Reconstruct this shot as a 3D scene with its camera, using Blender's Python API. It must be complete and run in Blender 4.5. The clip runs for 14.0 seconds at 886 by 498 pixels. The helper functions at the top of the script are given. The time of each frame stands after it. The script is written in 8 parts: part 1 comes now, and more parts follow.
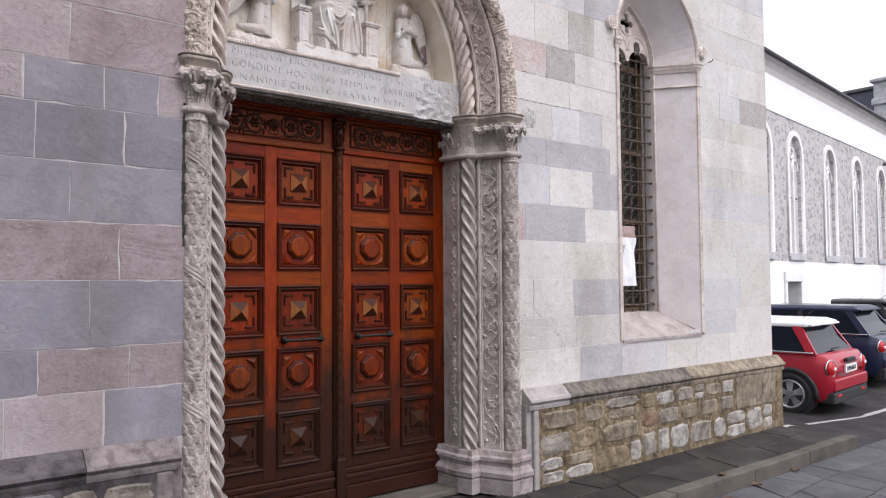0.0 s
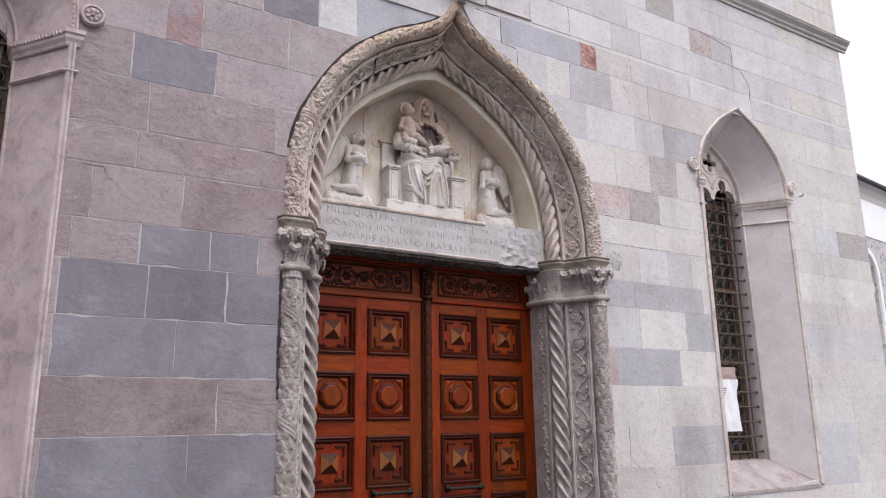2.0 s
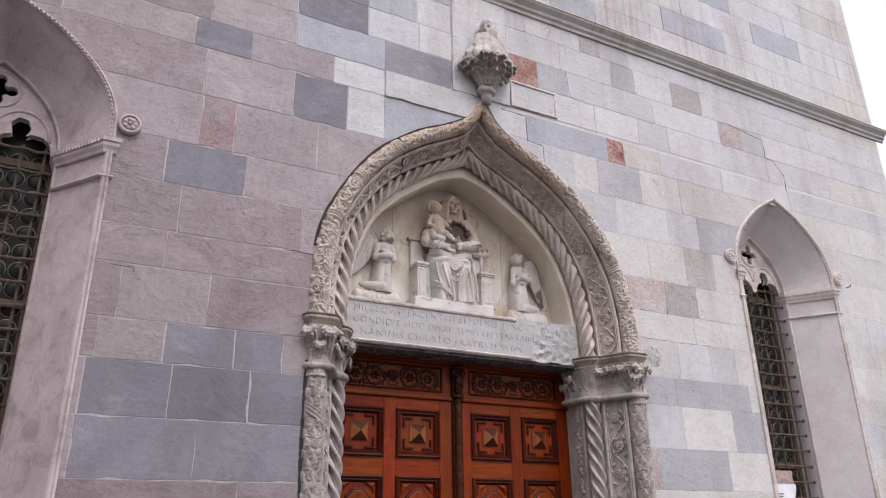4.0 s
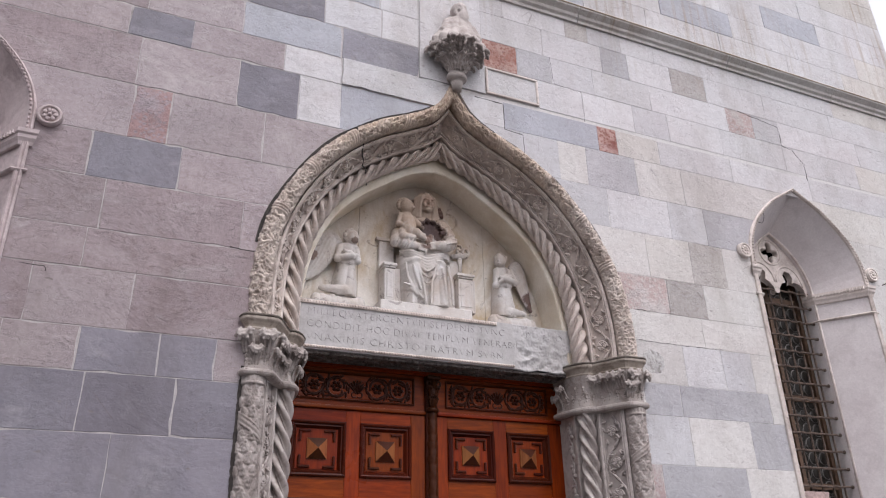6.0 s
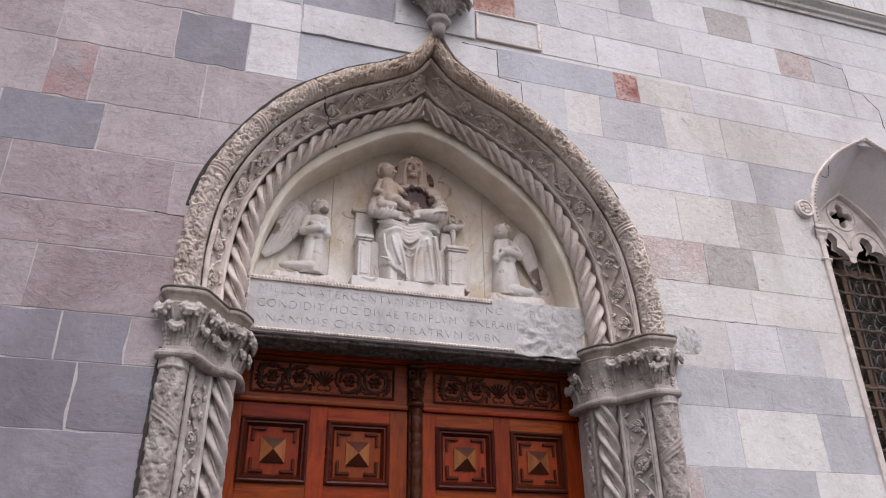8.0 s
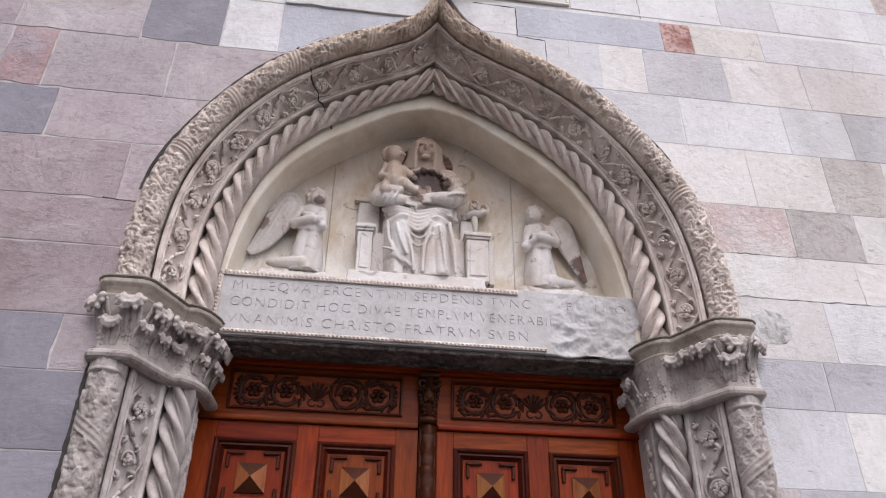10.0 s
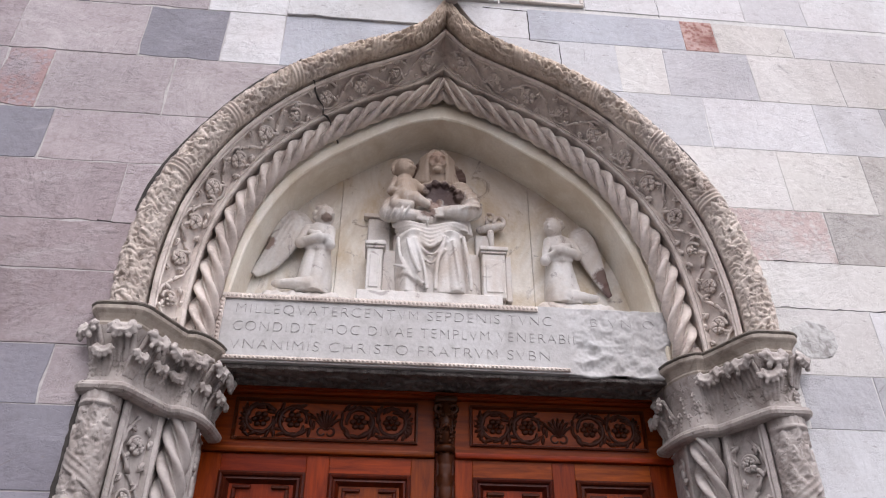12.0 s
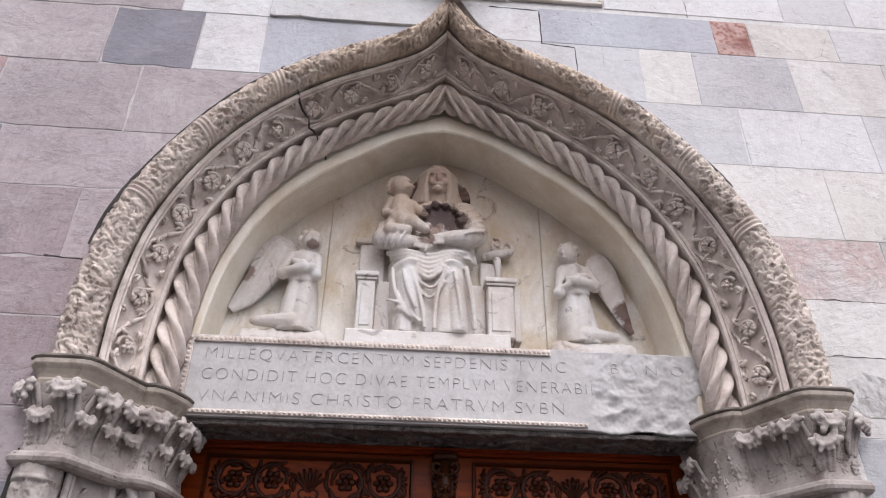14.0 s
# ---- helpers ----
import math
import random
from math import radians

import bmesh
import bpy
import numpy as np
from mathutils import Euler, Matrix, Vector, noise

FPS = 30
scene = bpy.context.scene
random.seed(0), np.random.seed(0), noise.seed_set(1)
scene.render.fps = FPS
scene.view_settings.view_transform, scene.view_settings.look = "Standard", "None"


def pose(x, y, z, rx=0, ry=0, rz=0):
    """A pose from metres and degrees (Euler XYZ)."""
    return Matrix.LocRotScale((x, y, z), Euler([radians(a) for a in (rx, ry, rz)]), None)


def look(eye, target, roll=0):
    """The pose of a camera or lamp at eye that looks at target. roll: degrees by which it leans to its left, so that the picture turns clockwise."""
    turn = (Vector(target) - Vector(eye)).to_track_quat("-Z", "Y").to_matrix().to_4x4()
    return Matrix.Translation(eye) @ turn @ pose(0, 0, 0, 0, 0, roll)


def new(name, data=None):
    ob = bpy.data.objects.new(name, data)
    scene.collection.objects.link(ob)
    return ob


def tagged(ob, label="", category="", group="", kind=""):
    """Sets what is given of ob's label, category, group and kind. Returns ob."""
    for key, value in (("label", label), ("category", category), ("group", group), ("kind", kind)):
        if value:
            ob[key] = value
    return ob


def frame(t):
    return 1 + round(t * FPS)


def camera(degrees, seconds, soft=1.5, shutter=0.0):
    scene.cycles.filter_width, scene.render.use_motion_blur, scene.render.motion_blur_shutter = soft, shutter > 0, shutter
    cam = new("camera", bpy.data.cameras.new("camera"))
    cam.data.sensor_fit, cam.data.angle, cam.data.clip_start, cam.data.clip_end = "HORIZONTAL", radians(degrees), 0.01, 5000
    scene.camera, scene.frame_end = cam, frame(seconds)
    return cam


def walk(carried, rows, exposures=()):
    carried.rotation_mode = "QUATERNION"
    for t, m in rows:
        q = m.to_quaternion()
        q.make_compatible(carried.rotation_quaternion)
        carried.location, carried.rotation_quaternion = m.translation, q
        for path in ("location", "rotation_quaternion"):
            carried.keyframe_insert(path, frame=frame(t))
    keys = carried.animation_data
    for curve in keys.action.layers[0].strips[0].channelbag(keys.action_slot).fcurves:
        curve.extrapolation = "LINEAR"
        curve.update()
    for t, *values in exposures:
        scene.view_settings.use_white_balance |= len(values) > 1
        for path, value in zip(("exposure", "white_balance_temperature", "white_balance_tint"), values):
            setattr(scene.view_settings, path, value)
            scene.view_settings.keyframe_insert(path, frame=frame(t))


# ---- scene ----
cam = camera(62.2, 14.0, soft=1.15)
PATH = [
    (0, (-2.907, -4.382, 1.682), (-1.661, -2.821, 1.769), -0.4),
    (0.5, (-2.921, -4.397, 1.731), (-1.741, -2.791, 1.898), -0.4),
    (1, (-2.921, -4.426, 1.745), (-1.81, -2.785, 2.015), -0.5),
    (1.5, (-2.939, -4.401, 1.757), (-1.868, -2.75, 2.117), -0.7),
    (2, (-2.918, -4.427, 1.761), (-1.894, -2.77, 2.216), -0.8),
    (2.5, (-2.899, -4.457, 1.776), (-1.917, -2.8, 2.315), -0.9),
    (3, (-2.884, -4.456, 1.773), (-1.936, -2.808, 2.394), -0.9),
    (3.2, (-2.868, -4.461, 1.776), (-1.935, -2.814, 2.422), -0.8),
    (5.3, (-2.33, -4.276, 1.625), (-1.535, -2.624, 2.423), -1.1),
    (5.5, (-2.217, -4.247, 1.632), (-1.437, -2.591, 2.437), -1.1),
    (6, (-1.993, -4.157, 1.634), (-1.248, -2.493, 2.457), -1.2),
    (6.5, (-1.774, -3.986, 1.6), (-1.079, -2.315, 2.451), -1.1),
    (7, (-1.508, -3.855, 1.594), (-0.87, -2.17, 2.463), -1.0),
    (7.5, (-1.265, -3.736, 1.595), (-0.686, -2.038, 2.479), -1.0),
    (8, (-1.063, -3.562, 1.606), (-0.545, -1.85, 2.501), -0.6),
    (8.2, (-0.995, -3.473, 1.618), (-0.495, -1.762, 2.524), -0.6),
    (10.3, (-0.329, -2.814, 1.595), (-0.142, -1.124, 2.648), 0.4),
    (10.5, (-0.324, -2.798, 1.588), (-0.149, -1.113, 2.652), 0.1),
    (11, (-0.31, -2.776, 1.583), (-0.156, -1.098, 2.661), 0.1),
    (11.5, (-0.303, -2.744, 1.622), (-0.152, -1.066, 2.7), 0.2),
    (12, (-0.287, -2.683, 1.7), (-0.141, -1.004, 2.778), 0.3),
    (12.5, (-0.267, -2.612, 1.791), (-0.129, -0.933, 2.867), 0.4),
    (13, (-0.254, -2.553, 1.894), (-0.12, -0.867, 2.962), 0.6),
    (13.5, (-0.24, -2.485, 1.987), (-0.111, -0.796, 3.051), 0.7),
    (14, (-0.219, -2.422, 2.071), (-0.101, -0.733, 3.134), 0.9),
]
walk(cam, [(t, look(eye, target, roll)) for t, eye, target, roll in PATH], [(0, 0.86, 6230, 17), (3, 0.67, 6260, 18), (6, 0.66, 6270, 18), (8, 0.68, 6300, 19), (11, 0.96, 6220, 18), (14, 0.93, 6220, 17)])

# ---- light ----
world = bpy.data.worlds.new("sky")
scene.world = world
world.use_nodes = True
wn = world.node_tree
sky = wn.nodes.new("ShaderNodeTexSky")
sky.sky_type = "NISHITA"
sky.sun_disc = False
sky.sun_elevation = radians(56)
sky.sun_rotation = radians(172)
sky.air_density, sky.dust_density, sky.ozone_density = 1.0, 6.0, 1.0
hue = wn.nodes.new("ShaderNodeHueSaturation")
hue.inputs["Saturation"].default_value = 0.18
wn.links.new(sky.outputs[0], hue.inputs["Color"])
veil = wn.nodes.new("ShaderNodeMix")       # a thin white overcast over the whole sky
veil.data_type = "RGBA"
veil.inputs[0].default_value = 0.55
veil.inputs[7].default_value = (5.6, 5.75, 5.9, 1.0)
wn.links.new(hue.outputs[0], veil.inputs[6])
wn.links.new(veil.outputs[2], wn.nodes["Background"].inputs["Color"])
wn.nodes["Background"].inputs["Strength"].default_value = 0.15

sun = new("sun", bpy.data.lights.new("sun", "SUN"))
sun.data.energy, sun.data.angle = 0.5, radians(50)
sun.data.color = (1.0, 0.97, 0.92)
sun.matrix_world = look((2, -15, 24), (0, 0, 0))

# ---- materials ----
def rgb(c, a=1.0):
    return (c[0], c[1], c[2], a)


class Nodes:
    """A small writer of node materials."""

    def __init__(self, name):
        self.mat = bpy.data.materials.new(name)
        self.mat.use_nodes = True
        self.tree = self.mat.node_tree
        self.out = self.tree.nodes["Principled BSDF"]
        self.coord = self.add("ShaderNodeTexCoord")
        self.here = self.coord.outputs["Object"]

    def add(self, kind, **values):
        n = self.tree.nodes.new(kind)
        for key, v in values.items():
            n.inputs[key].default_value = v
        return n

    def link(self, a, b):
        self.tree.links.new(a, b)

    def world_space(self):
        g = self.add("ShaderNodeNewGeometry")
        self.here = g.outputs["Position"]

    def stretch(self, sx, sy, sz):
        m = self.add("ShaderNodeMapping")
        m.inputs["Scale"].default_value = (sx, sy, sz)
        self.link(self.here, m.inputs["Vector"])
        return m.outputs["Vector"]

    def noise(self, scale, detail=4.0, rough=0.55, at=None, distort=0.0):
        n = self.add("ShaderNodeTexNoise", Scale=scale, Detail=detail, Roughness=rough, Distortion=distort)
        self.link(at or self.here, n.inputs["Vector"])
        return n.outputs["Fac"]

    def voronoi(self, scale, feature="F1", at=None, out="Distance", rand=1.0):
        n = self.add("ShaderNodeTexVoronoi", Scale=scale, Randomness=rand)
        n.feature = feature
        self.link(at or self.here, n.inputs["Vector"])
        return n.outputs[out]

    def ramp(self, fac, *stops):
        n = self.add("ShaderNodeValToRGB")
        e = n.color_ramp.elements
        while len(e) < len(stops):
            e.new(0.5)
        for s, (p, c) in zip(e, stops):
            s.position = p
            s.color = rgb(c) if not isinstance(c, (int, float)) else (c, c, c, 1)
        self.link(fac, n.inputs["Fac"])
        return n.outputs["Color"]

    def mix(self, fac, a, b, mode="MIX"):
        n = self.add("ShaderNodeMix")
        n.data_type = "RGBA"
        n.blend_type = mode
        for idx, v in ((0, fac), (6, a), (7, b)):
            if isinstance(v, (int, float)):
                n.inputs[idx].default_value = v
            elif isinstance(v, tuple):
                n.inputs[idx].default_value = rgb(v)
            else:
                self.link(v, n.inputs[idx])
        return n.outputs[2]

    def maths(self, op, a, b=0.0):
        n = self.add("ShaderNodeMath")
        n.operation = op
        for idx, v in ((0, a), (1, b)):
            if isinstance(v, (int, float)):
                n.inputs[idx].default_value = v
            else:
                self.link(v, n.inputs[idx])
        return n.outputs[0]

    def random(self):
        return self.add("ShaderNodeObjectInfo").outputs["Random"]

    def vary(self, colour, amount=0.15, hue_shift=0.01):
        """Another brightness for each object."""
        h = self.add("ShaderNodeHueSaturation")
        r = self.random()
        m = self.add("ShaderNodeMapRange")
        m.inputs["To Min"].default_value, m.inputs["To Max"].default_value = 1 - amount, 1 + amount
        self.link(r, m.inputs["Value"])
        self.link(m.outputs[0], h.inputs["Value"])
        r2 = self.maths("FRACT", self.maths("MULTIPLY", r, 7.31))
        m2 = self.add("ShaderNodeMapRange")
        m2.inputs["To Min"].default_value, m2.inputs["To Max"].default_value = 0.5 - hue_shift, 0.5 + hue_shift
        self.link(r2, m2.inputs["Value"])
        self.link(m2.outputs[0], h.inputs["Hue"])
        self.link(colour, h.inputs["Color"])
        return h.outputs[0]

    def bump(self, height, strength=0.4, distance=0.01):
        b = self.add("ShaderNodeBump", Strength=strength, Distance=distance)
        self.link(height, b.inputs["Height"])
        if self.out.inputs["Normal"].links:
            self.link(self.out.inputs["Normal"].links[0].from_socket, b.inputs["Normal"])
        self.link(b.outputs[0], self.out.inputs["Normal"])

    def done(self, colour, roughness=0.6, metallic=0.0, **more):
        if isinstance(colour, tuple):
            self.out.inputs["Base Color"].default_value = rgb(colour)
        else:
            self.link(colour, self.out.inputs["Base Color"])
        if isinstance(roughness, (int, float)):
            self.out.inputs["Roughness"].default_value = roughness
        else:
            self.link(roughness, self.out.inputs["Roughness"])
        self.out.inputs["Metallic"].default_value = metallic
        for key, v in more.items():
            self.out.inputs[key.replace("_", " ")].default_value = v
        return self.mat


def ashlar(name, light, dark, veins=0.35, pits=0.5, spots=None):
    """Weathered limestone or marble: clouds, veins, pits and dirt."""
    n = Nodes(name)
    n.world_space()
    cloud = n.noise(2.3, 6, 0.6, distort=0.6)
    grain = n.noise(38, 5, 0.65)
    base = n.mix(n.ramp(cloud, (0.32, 0.0), (0.68, 1.0)), dark, light)
    base = n.mix(0.16 + 0.42 * pits, base, n.ramp(grain, (0.3, (0.58, 0.55, 0.53)), (0.7, (1, 1, 1))), "MULTIPLY")
    blotch = n.noise(0.55, 6, 0.62, distort=1.0)
    base = n.mix(n.ramp(blotch, (0.42, 0.0), (0.70, 0.5)), base, (0.86, 0.77, 0.76), "MULTIPLY")
    vein = n.voronoi(5.5, "DISTANCE_TO_EDGE", n.stretch(1.0, 1.0, 1.6))
    wobble = n.noise(6, 4, 0.6)
    vmask = n.maths("MULTIPLY", n.ramp(vein, (0.0, 1.0), (0.03, 0.0)), n.ramp(wobble, (0.56, 0.0), (0.66, veins * 0.6)))
    base = n.mix(vmask, base, (0.22, 0.19, 0.18))
    if spots:
        cell = n.voronoi(38, "F1")
        patch = n.noise(5.0, 3, 0.5)
        mask = n.maths("MULTIPLY", n.ramp(patch, (0.34, 0.0), (0.50, 1.0)), n.ramp(cell, (0.22, 0.12), (0.55, 1.0)))
        base = n.mix(mask, base, spots)
    hair = n.voronoi(2.6, "DISTANCE_TO_EDGE", n.stretch(1.0, 1.0, 0.7))
    hmask = n.maths("MULTIPLY", n.ramp(hair, (0.0, 1.0), (0.006, 0.0)), n.ramp(n.noise(3.1, 4, 0.6), (0.58, 0.0), (0.63, 0.6)))
    base = n.mix(hmask, base, (0.17, 0.14, 0.13))
    stain = n.noise(0.9, 5, 0.6, n.stretch(1.6, 1.0, 0.45))
    base = n.mix(n.ramp(stain, (0.5, 0.0), (0.75, 0.45)), base, (0.40, 0.35, 0.28), "MULTIPLY")
    fleck = n.noise(15, 7, 0.74, n.stretch(0.85, 1.0, 1.15), 0.6)
    base = n.mix(n.ramp(fleck, (0.52, 0.0), (0.66, 0.14 + 0.34 * pits)), base, (0.50, 0.44, 0.42), "MULTIPLY")
    pale = n.noise(4.5, 6, 0.7, n.stretch(0.6, 1.0, 1.3), 0.7)
    base = n.mix(n.ramp(pale, (0.54, 0.0), (0.68, 0.10)), base, (0.84, 0.82, 0.80))
    # dark runs of rainwater below the string course
    sep = n.add("ShaderNodeSeparateXYZ")
    n.link(n.here, sep.inputs[0])
    run = n.noise(2.2, 5, 0.6, n.stretch(7.0, 1.0, 0.35), 0.3)
    reach = n.ramp(n.maths("MULTIPLY", n.maths("SUBTRACT", sep.outputs[2], 5.25), 1.2), (0.0, 0.0), (0.95, 1.0))
    base = n.mix(n.maths("MULTIPLY", n.maths("MULTIPLY", n.ramp(run, (0.50, 0.0), (0.68, 0.75)), reach), n.ramp(n.noise(0.8, 2, 0.5), (0.45, 0.0), (0.60, 1.0))), base, (0.33, 0.25, 0.17))
    base = n.vary(base, 0.07, 0.006)
    # pits get their shadow in the base colour besides the bump below
    pit = n.noise(21, 3, 0.5, n.stretch(0.6, 1.0, 1.6))
    pm = n.ramp(pit, (0.27, 1.0), (0.34, 0.0))
    base = n.mix(n.maths("MULTIPLY", pm, 0.5), base, (0.2, 0.17, 0.15))
    # tooled and flaked face: pecked hollows where the skin has gone, smooth elsewhere; their small shadows are painted
    # darker
    worn = n.ramp(n.noise(1.9, 5, 0.65, distort=0.8), (0.44, 0.0), (0.60, 1.0))
    peck = n.noise(34, 6, 0.72, n.stretch(0.7, 1.0, 1.25), 0.5)
    flake = n.ramp(n.noise(9.5, 7, 0.74, n.stretch(0.8, 1.0, 1.3), 1.3), (0.40, 0.0), (0.47, 1.0))
    chips = n.maths("MULTIPLY", n.maths("SUBTRACT", 1.0, flake), worn)
    base = n.mix(n.maths("MULTIPLY", chips, 0.16 + 0.22 * pits), base, tuple(0.62 * v for v in dark))
    n.bump(grain, 0.22, 0.004)
    n.bump(n.maths("MULTIPLY", peck, worn), 0.30 + 0.35 * pits, 0.016)
    n.bump(n.maths("SUBTRACT", flake, n.maths("MULTIPLY", pm, pits)), 0.22 + 0.22 * pits, 0.010)
    n.bump(n.noise(7, 6, 0.68), 0.30, 0.012)
    return n.done(base, 0.62, Specular_IOR_Level=0.3)


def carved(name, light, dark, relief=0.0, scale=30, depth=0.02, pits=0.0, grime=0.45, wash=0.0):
    """Weathered carved limestone: clouds, soot, pits and old dirt; shade is painted into hollows and pits."""
    n = Nodes(name)
    n.world_space()
    cloud = n.noise(4.0, 6, 0.62)
    base = n.mix(n.ramp(cloud, (0.35, 0.0), (0.65, 1.0)), dark, light)
    grain = n.noise(60, 4, 0.6)
    base = n.mix(0.25, base, n.ramp(grain, (0.3, (0.5, 0.48, 0.45)), (0.7, (1, 1, 1))), "MULTIPLY")
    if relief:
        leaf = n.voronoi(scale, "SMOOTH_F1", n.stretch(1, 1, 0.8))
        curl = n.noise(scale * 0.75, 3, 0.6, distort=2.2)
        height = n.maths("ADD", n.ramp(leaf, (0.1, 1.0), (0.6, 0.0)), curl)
        # low parts of the relief are darkened in the colour, as shade would
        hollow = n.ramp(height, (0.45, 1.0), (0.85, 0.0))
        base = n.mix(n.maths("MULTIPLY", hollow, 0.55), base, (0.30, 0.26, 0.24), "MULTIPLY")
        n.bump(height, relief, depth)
    n.bump(grain, 0.25, 0.003)
    n.bump(n.noise(13, 4, 0.6), 0.3, 0.008)
    soot = n.noise(6.5, 6, 0.72, distort=0.8)
    base = n.mix(n.ramp(soot, (0.48, 0.0), (0.66, grime)), base, (0.30, 0.245, 0.22), "MULTIPLY")
    if wash:
        # brown wash and lichen where rain runs over the top of the arch
        sep = n.add("ShaderNodeSeparateXYZ")
        n.link(n.here, sep.inputs[0])
        up = n.maths("ADD", n.maths("MULTIPLY", n.maths("SUBTRACT", sep.outputs[2], 4.25), 0.75), n.noise(5.0, 6, 0.7, distort=0.6))
        base = n.mix(n.ramp(up, (0.42, 0.0), (0.78, wash)), base, (0.82, 0.71, 0.57), "MULTIPLY")
    if pits:
        # pits are sunk by the bump and painted dark as well
        hole = n.ramp(n.noise(46, 3, 0.55, n.stretch(1, 1, 0.8), 0.6), (0.30, 1.0), (0.39, 0.0))
        base = n.mix(n.maths("MULTIPLY", hole, pits), base, (0.13, 0.10, 0.09))
        n.bump(n.maths("SUBTRACT", 1.0, hole), 0.8 * pits, 0.012)
    return n.done(base, 0.7, Specular_IOR_Level=0.25)


def plain(name, colour, roughness=0.5, metallic=0.0, wear=0.12, scale=20.0, bumpy=0.15, **more):
    n = Nodes(name)
    f = n.noise(scale, 4, 0.6)
    g = n.noise(scale * 0.13, 4, 0.6)
    c = n.mix(n.ramp(f, (0.3, 0.0), (0.7, 1.0)), tuple(v * (1 - wear) for v in colour), tuple(min(1, v * (1 + wear)) for v in colour))
    c = n.mix(n.maths("MULTIPLY", g, wear), c, tuple(v * 0.5 for v in colour))
    if bumpy:
        n.bump(f, bumpy, 0.004)
    return n.done(c, roughness, metallic, **more)


def wood(name, light, dark, across=(9, 9, 0.9), rough=0.35):
    n = Nodes(name)
    n.world_space()
    at = n.stretch(*across)
    r = n.random()
    grain = n.noise(5.0, 6, 0.65, at, 0.8)
    fine = n.noise(32.0, 4, 0.6, at)
    c = n.mix(n.ramp(grain, (0.3, 0.0), (0.72, 1.0)), dark, light)
    c = n.mix(n.maths("MULTIPLY", fine, 0.5), c, tuple(v * 0.55 for v in dark))
    c = n.vary(c, 0.18, 0.008)
    n.bump(fine, 0.12, 0.002)
    n.bump(grain, 0.1, 0.003)
    # black blotches low on the wood, with shade painted in towards its foot
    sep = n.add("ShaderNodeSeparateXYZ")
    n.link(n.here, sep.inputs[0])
    foot_dark = n.maths("ADD", n.maths("MULTIPLY", sep.outputs[2], -0.33), n.noise(3.4, 6, 0.7, n.stretch(1.5, 1, 0.5), 0.6))
    c = n.mix(n.ramp(foot_dark, (0.0, 0.0), (0.30, 0.96)), c, (0.026, 0.010, 0.006))
    rough_map = n.ramp(n.noise(3, 4, 0.6), (0.3, rough - 0.08), (0.7, rough + 0.15))
    return n.done(c, rough_map, Specular_IOR_Level=0.16)


WHITE = ashlar("pale limestone", (0.66, 0.655, 0.655), (0.595, 0.585, 0.585), 0.3, 0.35)
WARM = ashlar("warm pale limestone", (0.675, 0.655, 0.625), (0.61, 0.59, 0.56), 0.3, 0.35)
# rose and grey stones are darkened in colour, partly for weaker light westward
ROSY = ashlar("pale rosy limestone", (0.458, 0.403, 0.406), (0.374, 0.322, 0.330), 0.25, 0.65)
NEUTRAL = ashlar("neutral grey marble", (0.505, 0.500, 0.512), (0.440, 0.433, 0.446), 0.2, 0.35)
MIST = ashlar("misty grey limestone", (0.605, 0.602, 0.608), (0.545, 0.54, 0.547), 0.2, 0.3)
CREAM = ashlar("cream limestone", (0.65, 0.628, 0.59), (0.58, 0.555, 0.515), 0.25, 0.4)
PINK = ashlar("rose limestone", (0.380, 0.320, 0.326), (0.306, 0.253, 0.260), 0.25, 0.75)
PALEGREY = ashlar("pale grey marble", (0.485, 0.497, 0.535), (0.425, 0.435, 0.472), 0.2, 0.3)
GREY = ashlar("grey marble", (0.292, 0.280, 0.316), (0.232, 0.221, 0.253), 0.3, 0.15)
DARK = ashlar("dark grey marble", (0.252, 0.241, 0.272), (0.194, 0.184, 0.211), 0.3, 0.2)
TAN = ashlar("grey tan limestone", (0.545, 0.515, 0.485), (0.465, 0.435, 0.41), 0.3, 0.9)
RED = ashlar("red breccia", (0.34, 0.125, 0.095), (0.235, 0.075, 0.058), 0.9, 0.5, (0.46, 0.29, 0.25))
BRECCIA = ashlar("pink breccia", (0.65, 0.61, 0.585), (0.57, 0.53, 0.51), 0.7, 0.9, (0.48, 0.37, 0.345))
RUSTY = ashlar("rose limestone stained red", (0.44, 0.385, 0.40), (0.36, 0.30, 0.315), 0.7, 1.0, (0.36, 0.235, 0.225))
SPOTTED = ashlar("grey marble with a rust vein", (0.310, 0.304, 0.336), (0.245, 0.238, 0.270), 1.0, 0.5)
COLOURS = {"w": WHITE, "u": WARM, "q": ROSY, "n": NEUTRAL, "m": MIST, "c": CREAM, "p": PINK, "l": PALEGREY, "g": GREY, "d": DARK, "t": TAN, "r": RED, "k": BRECCIA, "s": SPOTTED, "x": RUSTY}


def lime_mortar(name, dark, light, lost):
    """Pale lime joints, washed out to dark lines in places."""
    n = Nodes(name)
    n.world_space()
    c = n.mix(n.ramp(n.noise(40, 4, 0.6), (0.3, 0.0), (0.7, 1.0)), dark, light)
    c = n.mix(n.ramp(n.noise(1.7, 5, 0.65), (0.58, 0.0), (0.66, lost)), c, (0.16, 0.14, 0.13))
    n.bump(n.noise(60, 4, 0.6), 0.4, 0.004)
    return n.done(c, 0.9, Specular_IOR_Level=0.2)


